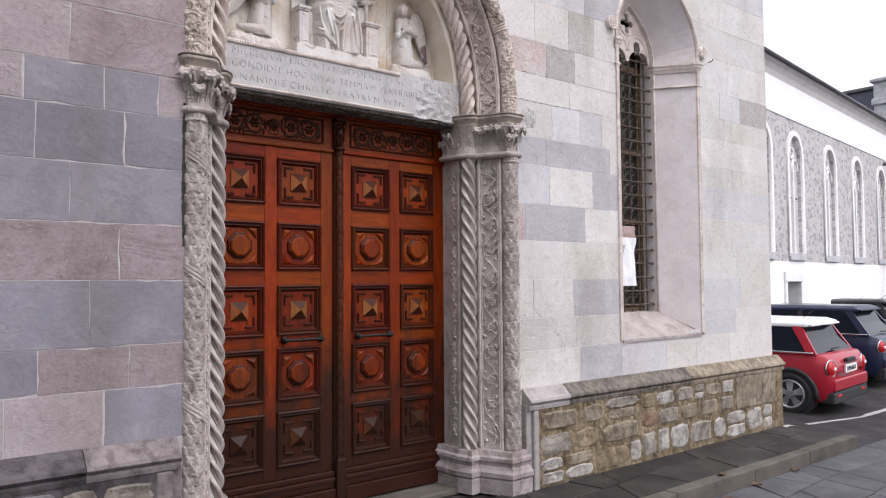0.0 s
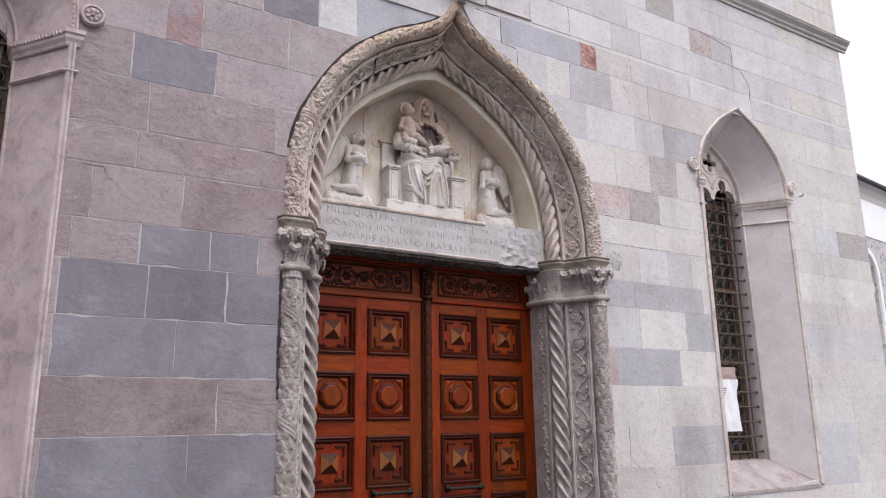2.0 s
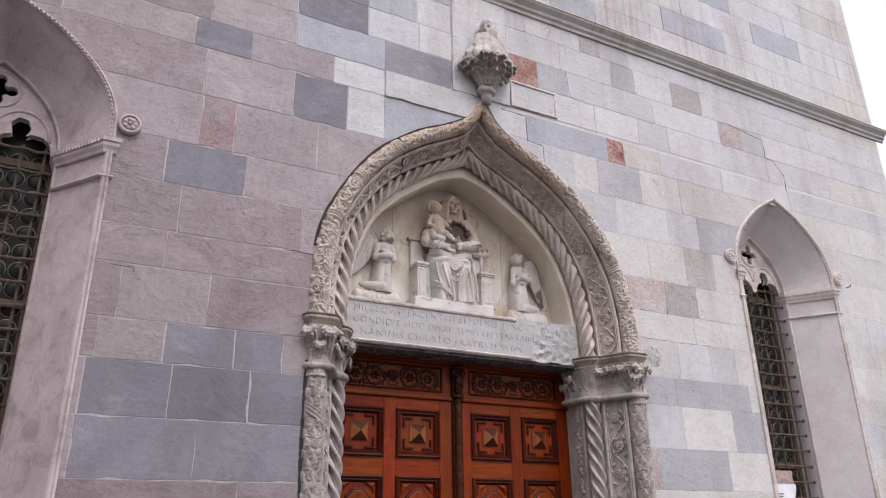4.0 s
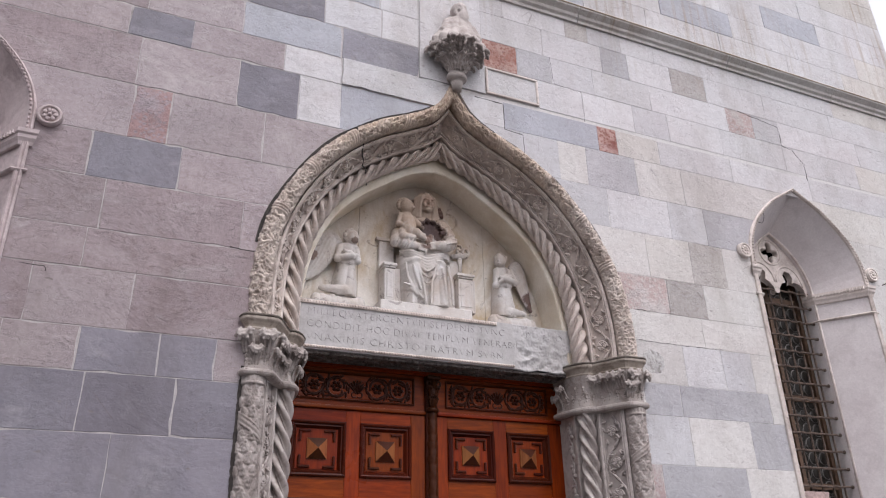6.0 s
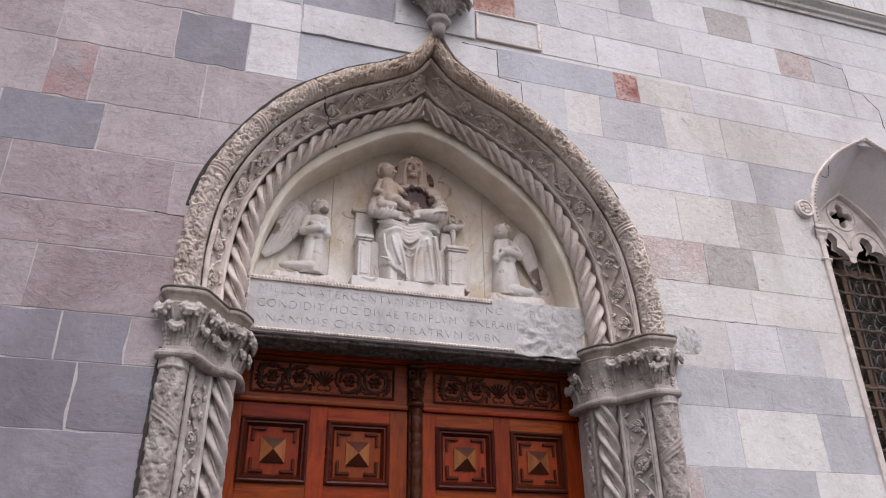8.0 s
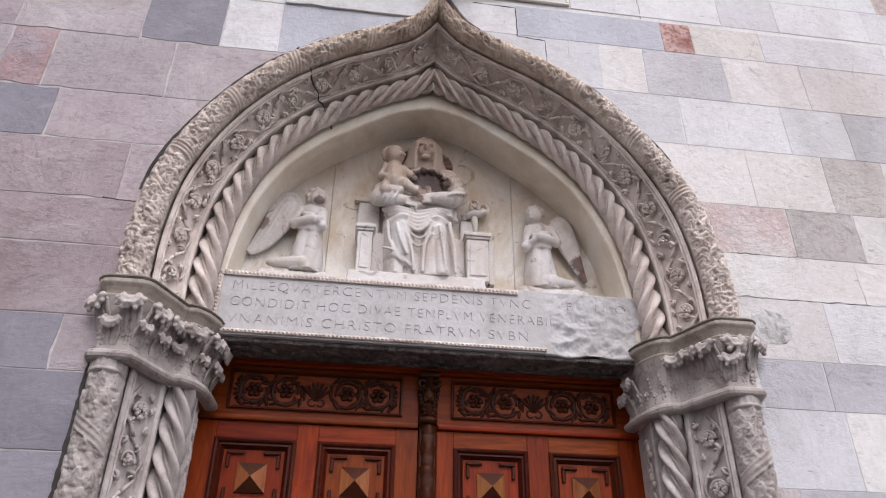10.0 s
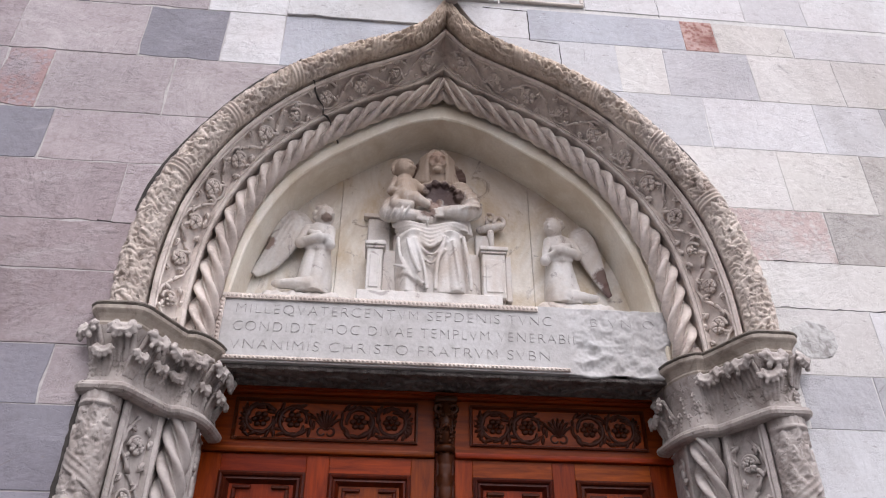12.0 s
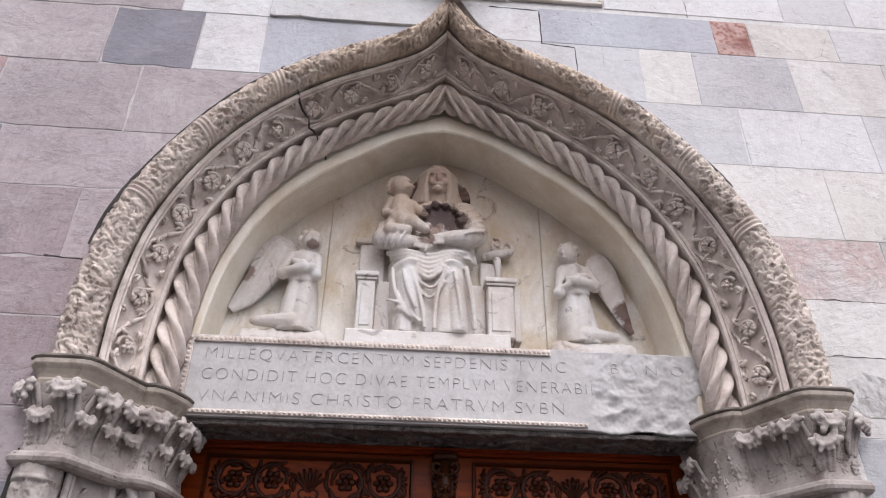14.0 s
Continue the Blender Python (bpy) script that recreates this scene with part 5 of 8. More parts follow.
def acanthus(bm, at, out, up, size, width, curl, r, lobes=3.5):
    """A carved leaf of some thickness: lobed edge, fluted face, its tip rolling outward and down."""
    sidev = out.cross(up)
    nv, nu = 16, 11
    p, q = 0.0, 0.0
    ph = r.uniform(0, 0.6)
    front, back = [], []
    for i in range(nv + 1):
        v = i / nv
        th = 0.04 + curl * 3.3 * max(0.0, (v - 0.55) / 0.45) ** 1.3
        p, q = p + math.sin(th) * size / nv, q + math.cos(th) * size / nv
        nrm = out * math.cos(th) - up * math.sin(th)
        w = width * (0.50 + 0.50 * math.sin(math.pi * min(v * 1.05 + 0.05, 1.0))) * (0.70 + 0.30 * abs(math.sin(lobes * math.pi * v + ph))) * (1.0 - 0.65 * v ** 5)
        fr, bk = [], []
        for j in range(nu):
            u = j / (nu - 1) * 2 - 1
            flute = 0.13 * math.cos(u * 7.5) - 0.42 * u * u + 0.10 * math.sin(v * 22 + abs(u) * 4)
            pos = at + out * p + up * q + sidev * (u * w) + nrm * (width * flute) + up * (width * 0.25 * abs(u) * math.cos(th))
            pos = pos + Vector((r.uniform(-1, 1), r.uniform(-1, 1), r.uniform(-1, 1))) * (width * 0.03)
            fr.append(pos)
            bk.append(pos - nrm * (width * 0.24))
        front.append(fr)
        back.append(bk)
    add_loft(bm, [f + b[::-1] for f, b in zip(front, back)])


def capital(side):
    body = cap_body(side)
    r = random.Random(31 + side)
    up = Vector((0, 0, 1))
    whole = side < 0

    def leaf_head(bm, tt, z, k):
        """A leaf that leans off the bell and folds over: rib, rolled head, hanging lobes and two curls; k is its scale."""
        a0 = cap_at(tt, 0.0, z, side)
        o = (cap_at(tt, 0.06, z, side) - a0).normalized()
        sv = o.cross(up)
        turn = Matrix((sv, o, up)).transposed().to_4x4()

        def at(x, out, h):
            return a0 + sv * (x * k) + o * (out * k) + up * (h * k)
        for x in (-0.022, -0.008, 0.008, 0.022):
            tube(bm, [at(x * 1.2, -0.020, -0.110), at(x * 1.6, -0.006, -0.055), at(x * 1.5, 0.018, -0.005)], [0.007 * k, 0.011 * k, 0.010 * k], 7)
        ball(bm, at(0, 0.026, 0.004), (0.046 * k, 0.026 * k, 0.019 * k), 14, 9, turn)
        for q in range(7):
            a = -1.65 + 0.55 * q + r.uniform(-0.10, 0.10)
            reach = r.uniform(0.85, 1.2) * (1.0 if q % 2 else 1.15)
            sx, dz = math.sin(a), -math.cos(a)
            tube(bm, [at(sx * 0.014, 0.034, 0.004 + dz * 0.006), at(sx * 0.034 * reach, 0.052, 0.002 + dz * 0.022 * reach), at(sx * 0.050 * reach, 0.040, 0.000 + dz * 0.040 * reach)], [0.010 * k, 0.0135 * k, 0.0070 * k], 8)
            ball(bm, at(sx * 0.046 * reach, 0.045, dz * 0.036 * reach), 0.0105 * k * r.uniform(0.8, 1.2), 8, 6)
        for q in (-1, 1):
            pts = [at(q * (0.028 + 0.013 * math.cos(0.55 * i) * (1 - i / 20)), 0.040 + 0.0012 * i, 0.016 + 0.013 * math.sin(0.55 * i) * (1 - i / 20)) for i in range(14)]
            tube(bm, pts, [0.0055 * k * (1 - 0.03 * i) for i in range(14)], 7)

    def finish(bm):
        work = sculpted("leafwork", bm, GREYCARVED, "weathered curling acanthus leaves", "", 0.0042, 0.005)
        work.parent = body

    def stalk(tt, z0, z1):
        """A flat fluted leaf lying on the bell."""
        a = cap_at(tt, -0.016, z0, side)
        o = (cap_at(tt, 0.05, z0, side) - a).normalized()
        bm = bmesh.new()
        acanthus(bm, a, o, up, z1 - z0, 0.030, 0.22, r, 3.0)
        part("bell_leaf", bm, GREYCARVED, body, smooth=True)
    bm = bmesh.new()
    if whole:
        for tt in (0.115, 0.235, 0.36, 0.50, 0.63, 0.76, 0.89):
            leaf_head(bm, tt, 2.940 + r.uniform(-0.006, 0.004), 1.0 * r.uniform(0.94, 1.10))
        for tt in (0.17, 0.30, 0.43, 0.565, 0.695, 0.825, 0.94):
            leaf_head(bm, tt, 2.850 + r.uniform(-0.010, 0.006), 0.78 * r.uniform(0.85, 1.1))
        for i in range(13):
            stalk(0.10 + 0.068 * i, 2.744, 2.815)
    else:
        for tt in (0.115, 0.225, 0.33, 0.44, 0.55):
            leaf_head(bm, tt, 2.940 + r.uniform(-0.006, 0.004), 1.0 * r.uniform(0.94, 1.10))
        for tt, z in ((0.25, 2.862), (0.88, 2.905), (0.95, 2.850)):
            leaf_head(bm, tt, z, 0.85)
        for i in range(13):
            stalk(0.10 + 0.068 * i, 2.744, 2.800 + 0.02 * (i % 3))
        for i in range(9):
            stalk(0.14 + 0.075 * i, 2.815, 2.885)
    finish(bm)


capital(-1)
capital(1)

# open dark joint between the arch and the wall
for side, s_from in ((-1, 0.55), (1, 1.05)):
    rings = []
    rj = random.Random(40 + side)
    for i in range(60):
        s = ARCH_LEN * (s_from / 2.6 + (0.93 - s_from / 2.6) * i / 59)
        w = 0.022 * (0.5 + 0.5 * math.sin(i * 0.31 + side)) + rj.uniform(0.004, 0.014)
        rings.append([place(side, "arch", s, k, y) for k, y in ((0.96, 0.01), (0.96, -0.0065), (1.0 + w, -0.0065), (1.0 + w, 0.01))])
    v, f = loft(rings)
    piece("open_joint", v, f, CREVICE, portal, "dark open joint along the arch")

rj = random.Random(77)
rings = []
for i in range(40):
    zz = 1.9 + 0.86 * i / 39
    w = 0.008 * math.sin(math.pi * i / 39) + rj.uniform(-0.004, 0.003)
    rings.append([(-1.38, 0.01, zz), (-1.38, -0.0065, zz), (-1.395 - w, -0.0065, zz), (-1.395 - w, 0.01, zz)])
v, f = loft(rings)
piece("open_joint", v, f, CREVICE, portal, "dark open joint beside the shaft")

bm = bmesh.new()
u0 = 0.56
pts = []
for i in range(16):
    t = i / 15
    k, y = 1.0 - 1.02 * t, float(np.interp(t, [0, 0.12, 0.38, 0.42, 0.65, 0.75, 1.0], [0.0, -0.055, 0.02, 0.045, 0.19, 0.20, 0.33]))
    q = ring_point(u0 - 0.012 * t + 0.004 * math.sin(i * 2.3), k)
    pts.append((-q[0] + lean(q[1]), y - 0.004, q[1]))
tube(bm, pts, [0.0045 + 0.002 * math.sin(i * 1.9) for i in range(16)], 5)
part("crack", bm, CREVICE, portal, "dark crack across the arch")

# lintel, inscription and tympanum
lintel = thing("lintel", "inscribed white marble lintel, broken and worn at one end", "lintel")
part("slab", boxed(-1.062, 0.5505, 0.3205, 0.66, 3.0, 3.335), MARBLE, lintel)


def broken_end():
    nx, nz = 90, 58
    rows = []
    for j in range(nz + 1):
        row = []
        for i in range(nx + 1):
            x, zz = 0.551 + 0.489 * i / nx, 3.0 + 0.334 * j / nz
            wear = max(0.0, 1 - j / nz * 1.25) * min(1, i / 20)
            d = 0.022 * wear * (0.4 + abs(noise.noise((x * 9, 3, zz * 13))) * 2) + (0.010 * noise.noise((x * 24, 1, zz * 24)) + 0.004 * noise.noise((x * 70, 4, zz * 70))) * min(1, i / 9)
            drop = 0.02 * min(1, i / 22) * noise.noise((x * 7, 9, 0)) if j == 0 else 0
            row.append((x, 0.322 + max(d, -0.001), zz + drop))
        rows.append(row)
    verts = [p for row in rows for p in row]
    w = nx + 1
    faces = [(j * w + i, j * w + i + 1, (j + 1) * w + i + 1, (j + 1) * w + i) for j in range(nz) for i in range(nx)]
    n0 = len(verts)
    verts += [(x, 0.66, zz) for x, _, zz in rows[0]] + [(x, 0.66, zz) for x, _, zz in rows[-1]]
    for i in range(nx):
        faces.append((i, n0 + i, n0 + i + 1, i + 1))
        faces.append((nz * w + i, nz * w + i + 1, n0 + w + i + 1, n0 + w + i))
    return piece("broken_slab", verts, faces, MARBLE, lintel, "broken and weathered end", True)


broken_end()
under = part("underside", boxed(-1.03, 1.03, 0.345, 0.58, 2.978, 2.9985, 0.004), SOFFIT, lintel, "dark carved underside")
bm = bmesh.new()
for q in range(10):
    x0 = -1.0 + 0.2 * q
    tube(bm, [(x0 + 0.2 * i / 10, 0.455 + (0.055 if q % 2 else -0.055) * math.sin(math.pi * i / 10), 2.976) for i in range(11)], 0.008, 6)
    for k in range(3):
        tube(bm, [(x0 + 0.10 + 0.03 * (k - 1) + 0.012 * (k - 1) * i, 0.455 - (0.045 if q % 2 else -0.045) * (0.2 + 0.35 * i) + 0.01 * k, 2.975) for i in range(3)], [0.005, 0.012, 0.004], 6)
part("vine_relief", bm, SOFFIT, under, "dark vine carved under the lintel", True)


def border(z, h, x0, x1):
    bm = boxed(x0, x1, 0.309, 0.3195, z, z + h, 0.002)
    n = int((x1 - x0) / 0.019)
    for i in range(n):
        ball(bm, (x0 + (i + 0.5) * (x1 - x0) / n, 0.308, z + h * 0.5), (0.0075, 0.006, h * 0.33), 6, 4)
    part("border", bm, FINE, lintel, "raised border of small beads")


border(3.303, 0.026, -1.03, 0.42)
border(3.008, 0.017, -1.03, 0.55)
bm = boxed(-1.035, -1.012, 0.309, 0.3195, 3.026, 3.302, 0.002)
for i in range(14):
    ball(bm, (-1.0235, 0.308, 3.036 + i * 0.0195), (0.008, 0.006, 0.0075), 6, 4)
part("border", bm, FINE, lintel)


def lettering(name, text, x, y, z, size, material, parent, spacing=1.0, width=None, turn=None, deep=0.0012):
    cu = bpy.data.curves.new(name, "FONT")
    cu.body, cu.size, cu.extrude, cu.space_character, cu.offset = text, size, deep, spacing, -0.0026
    ob = bpy.data.objects.new(name, cu)
    scene.collection.objects.link(ob)
    bpy.context.view_layer.update()
    me = bpy.data.meshes.new_from_object(ob.evaluated_get(bpy.context.evaluated_depsgraph_get()))
    bpy.data.objects.remove(ob)
    xs = [v.co.x for v in me.vertices]
    f = width / (max(xs) - min(xs)) if width else 1.0
    me.transform(Matrix.Diagonal((f, 1, 1, 1)))
    me.materials.clear()
    me.materials.append(material)
    o = new(name, me)
    o.matrix_world = turn or pose(x, y, z, 90, 0, 0)
    o.parent = parent
    return o


# letters stand slightly proud; their dark tone paints the shade of cut strokes
LETTERSHADE = plain("shade-toned letters", (0.33, 0.305, 0.29), 0.85, wear=0.3, scale=30)
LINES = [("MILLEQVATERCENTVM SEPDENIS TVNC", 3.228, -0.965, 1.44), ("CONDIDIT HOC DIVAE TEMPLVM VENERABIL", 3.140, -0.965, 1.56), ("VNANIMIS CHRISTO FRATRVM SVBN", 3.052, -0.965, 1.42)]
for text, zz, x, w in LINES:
    lettering("inscription", text, x, 0.3188, zz + 0.006, 0.070, LETTERSHADE, lintel, 1.15, w)
lettering("inscription", "B VN O", 0.66, 0.3205, 3.240, 0.066, LETTERSHADE, lintel, 1.3, 0.30)

tympanum = thing("tympanum", "pale stained marble back wall of the tympanum", "tympanum")
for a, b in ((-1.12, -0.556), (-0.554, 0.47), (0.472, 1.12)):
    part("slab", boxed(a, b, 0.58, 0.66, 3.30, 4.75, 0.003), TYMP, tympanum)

# ---- door ----
FACE = 0.585
door_frame = thing("door_frame", "varnished walnut door frame with a carved centre post", "door frame")
part("head", boxed(-1.08, 1.08, FACE - 0.03, 0.66, 2.955, 3.0, 0.004), WOODX, door_frame)
part("head_moulding", boxed(-1.08, 1.08, FACE - 0.045, FACE - 0.03, 2.968, 2.985, 0.005, 2), WOODX, door_frame)
part("backing", boxed(-1.09, 1.09, 0.66, 0.70, -0.03, 3.0), WOODDARK, door_frame)
part("threshold", boxed(-1.08, 1.08, 0.30, 0.72, -0.06, -0.012, 0.008), KERB, door_frame, "worn stone threshold")


def frame_rings(w, h, steps):
    """Rectangles (inset, y) for a picture-frame moulding that ends in a flat field."""
    return [[(sx * (w / 2 - i), y, sz * (h / 2 - i)) for sx, sz in ((-1, -1), (1, -1), (1, 1), (-1, 1))] for i, y in steps]


STEPS = [(0.0, 0.004), (0.0, -0.014), (0.010, -0.020), (0.018, -0.016), (0.022, -0.006), (0.032, -0.008), (0.038, 0.002), (0.046, 0.012), (0.048, 0.016)]


def corner_hook(bm, sx, sz, a, t, arm):
    """An L of raised moulding in one corner of a field."""
    for (x0, x1, z0, z1) in ((a - arm, a, a - t, a), (a - t, a, a - arm, a - t)):
        box(bm, min(sx * x0, sx * x1), max(sx * x0, sx * x1), 0.0, 0.016, min(sz * z0, sz * z1), max(sz * z0, sz * z1), 0.004)


def door_panel(leaf, cx, cz, w, h, kind):
    a, b = w / 2 - 0.046, h / 2 - 0.046
    panel = piece("panel", [(-a, 0.016, -b), (a, 0.016, -b), (a, 0.016, b), (-a, 0.016, b), (-a, 0.06, -b), (a, 0.06, -b), (a, 0.06, b), (-a, 0.06, b)], [(0, 1, 2, 3), (7, 6, 5, 4), (0, 4, 5, 1), (1, 5, 6, 2), (2, 6, 7, 3), (3, 7, 4, 0)], WOOD, leaf)
    panel.location = (cx, FACE, cz)
    v, f = loft(frame_rings(w, h, STEPS), True, False)
    piece("panel_moulding", v, f, WOODMID, panel)
    if kind == "pyramid":
        for sx in (-1, 1):
            for sz in (-1, 1):
                bm = bmesh.new()
                corner_hook(bm, sx, sz, 0.118 * w / 0.36, 0.017, 0.078)
                part("corner_moulding", bm, WOODMID, panel)
        r = 0.066
        v = [(-r, 0.016, -r), (r, 0.016, -r), (r, 0.016, r), (-r, 0.016, r), (-r, 0.006, -r), (r, 0.006, -r), (r, 0.006, r), (-r, 0.006, r), (0, -0.032, 0)]
        # side facets in a pale wood tone, upper and lower facets in a dark one
        boss = piece("pyramid_boss", v, [(1, 2, 6, 5), (3, 0, 4, 7), (5, 6, 8), (7, 4, 8)], WOODLIGHT, panel)
        piece("inlaid_facet", v, [(0, 1, 5, 4), (4, 5, 8), (2, 3, 7, 6), (6, 7, 8)], WOODDARK, panel)
    else:
        def octagon(r, y):
            c = r * 0.38
            return [(-c, y, -r), (c, y, -r), (r, y, -c), (r, y, c), (c, y, r), (-c, y, r), (-r, y, c), (-r, y, -c)]
        v, f = loft([octagon(0.092, 0.016), octagon(0.090, 0.000), octagon(0.080, -0.006)])
        piece("octagon_rim", v, f, WOODMID, panel)
        v, f = loft([octagon(0.076, 0.004), octagon(0.074, -0.014), octagon(0.064, -0.020)])
        piece("octagon_boss", v, f, WOOD, panel)
        a, q = 0.126 * w / 0.36, 0.075
        for sx in (-1, 1):
            for sz in (-1, 1):
                tri = [(a, a), (a - q, a), (a, a - q)]
                m = ((3 * a - q) / 3, (3 * a - q) / 3)
                v = [(sx * x, 0.015, sz * zz) for x, zz in tri] + [(sx * x, 0.008, sz * zz) for x, zz in tri] + [(sx * m[0], -0.006, sz * m[1])]
                piece("corner_boss", v, [(0, 1, 4, 3), (1, 2, 5, 4), (2, 0, 3, 5), (3, 4, 6), (4, 5, 6), (5, 3, 6)], WOOD, panel)
    return panel


def frieze(leaf, cx, w, r):
    """The carved top panel: a palmette between vine scrolls."""
    h, cz = 0.192, 2.838
    v, f = loft(frame_rings(w, h, [(0.0, 0.004), (0.0, -0.012), (0.008, -0.014), (0.014, 0.0), (0.018, 0.012)]), True, False)
    f.append(tuple(len(v) - 4 + k for k in range(4)))
    panel = piece("frieze", v, f, WOODFIELD, leaf)
    panel.location = (cx, FACE, cz)
    bm = bmesh.new()

    def put(x, zz, d=0.0):
        return Vector((x, 0.008 - d, zz))
    for i in range(-3, 4):
        a = i * 0.42
        tip = Vector((math.sin(a) * 0.062, 0, math.cos(a) * 0.058 - 0.008))
        tube(bm, [put(0, -0.05), put(tip.x * 0.6, tip.z * 0.6 - 0.01, 0.006), put(tip.x, tip.z, 0.010)], [0.004, 0.009, 0.006], 6)
    for sx in (-1, 1):
        for q in range(7):
            a = -1.2 + 0.4 * q
            tube(bm, [put(sx * 0.352, 0.0), put(sx * (0.352 + 0.022 * math.cos(a)), 0.05 * math.sin(a), 0.008), put(sx * (0.352 + 0.042 * math.cos(a)), 0.072 * math.sin(a), 0.003)], [0.006, 0.010, 0.005], 6)
        tube(bm, [put(sx * (0.02 + 0.018 * math.cos(a)), -0.05 + 0.018 * math.sin(a), 0.004) for a in np.linspace(-2.6, 2.6, 9)], 0.006, 5)
        for q, (c, flip) in enumerate(((0.145, 1), (0.295, -1))):
            rad = 0.066
            pts = [put(sx * (c + math.cos(a) * rad * (1 - 0.05 * a)), flip * math.sin(a) * rad * (1 - 0.05 * a), 0.004) for a in np.linspace(3.4, -2.6, 18)]
            tube(bm, pts, [0.007 + 0.004 * math.sin(i / 17 * 3.14) for i in range(18)], 6)
            for i in range(6):
                a = i * 1.047
                ball(bm, put(sx * (c + 0.026 * math.cos(a)), 0.026 * math.sin(a), 0.008), (0.016, 0.010, 0.013), 8, 6)
            ball(bm, put(sx * c, 0, 0.020), 0.011, 6, 5)
            for i in range(22):
                a = i * 0.286 + r.uniform(-0.1, 0.1)
                rr = rad * r.uniform(0.80, 1.40)
                zz = max(-0.066, min(0.066, math.sin(a) * rr))
                ball(bm, put(sx * (c + math.cos(a) * rr), zz, 0.003), (0.027, 0.011, 0.009), 8, 5, Matrix.Rotation(-a * sx + 1.2 + r.uniform(-0.5, 0.5), 4, "Y"))
    bm2 = bm
    limit = w / 2 - 0.02
    for vert in bm2.verts:
        vert.co.x = max(-limit, min(limit, vert.co.x))
    part("carving", bm2, WOODCARVE, panel, "dark carved vine scrolls and palmette", True)


def handle(leaf, x0, x1, z):
    bm = bmesh.new()
    m = (x0 + x1) / 2
    for x in (x0, x1):
        ball(bm, (x, FACE - 0.018, z), (0.024, 0.020, 0.030), 10, 7)
        tube(bm, [(x, FACE, z), (x, FACE - 0.05, z)], 0.012, 8)
        ball(bm, (x, FACE - 0.05, z), 0.019, 8, 6)
    n = 18
    tube(bm, [(x0 + (x1 - x0) * i / n, FACE - 0.052, z + 0.003 * math.sin(i * 1.8)) for i in range(n + 1)], [0.010 + 0.003 * abs(math.sin(i * 1.3)) for i in range(n + 1)], 8)
    part("door_handle", bm, IRON, leaf, "twisted black iron pull handle", True)


ROWS = [(2.60, 2.25, "pyramid"), (2.12, 1.77, "octagon"), (1.66, 1.29, "pyramid"), (1.20, 0.815, "octagon"), (0.735, 0.335, "pyramid")]


def door_leaf(x0, x1, columns, label):
    leaf = thing("door_leaf", label, "door", "leaves of the church door")
    xs = [x0] + [c for cx, w in columns for c in (cx - w / 2, cx + w / 2)] + [x1]
    for a, b in ((xs[0], xs[1]), (xs[2], xs[3]), (xs[4], xs[5])):
        part("stile", boxed(a, b, FACE, 0.655, 0.25, 2.68, 0.002), WOOD, leaf)
    zs = [2.68] + [q for top, bottom, _ in ROWS for q in (top, bottom)] + [0.25]
    for cx, w in columns:
        for i in range(0, len(zs), 2):
            part("rail", boxed(cx - w / 2, cx + w / 2, FACE + 0.0015, 0.655, zs[i + 1], zs[i], 0.002), WOODX, leaf)
        for top, bottom, kind in ROWS:
            door_panel(leaf, cx, (top + bottom) / 2, w, top - bottom, kind)
    part("top_board", boxed(x0, x1, FACE + 0.003, 0.655, 2.71, 2.955, 0.002), WOODX, leaf)
    part("top_rail", boxed(x0, x1, FACE - 0.022, 0.655, 2.682, 2.708, 0.009, 2), WOODX, leaf)
    frieze(leaf, (x0 + x1) / 2 + (0.025 if x0 < 0 else -0.025), 0.83, random.Random(5))
    for z0, z1, y in ((0.205, 0.248, 0.03), (0.165, 0.203, 0.045), (0.12, 0.163, 0.03), (0.0, 0.118, 0.05)):
        part("kick_rail", boxed(x0, x1, FACE - y, 0.655, z0, z1, 0.01, 2), WOODX, leaf)
    return leaf


left_leaf = door_leaf(-1.075, -0.035, [(-0.785, 0.37), (-0.32, 0.36)], "closed varnished walnut door leaf with coffered panels")
right_leaf = door_leaf(0.055, 1.075, [(0.315, 0.36), (0.775, 0.35)], "closed varnished walnut door leaf with coffered panels")
handle(left_leaf, -0.45, -0.15, 1.255)
handle(right_leaf, 0.18, 0.48, 1.255)


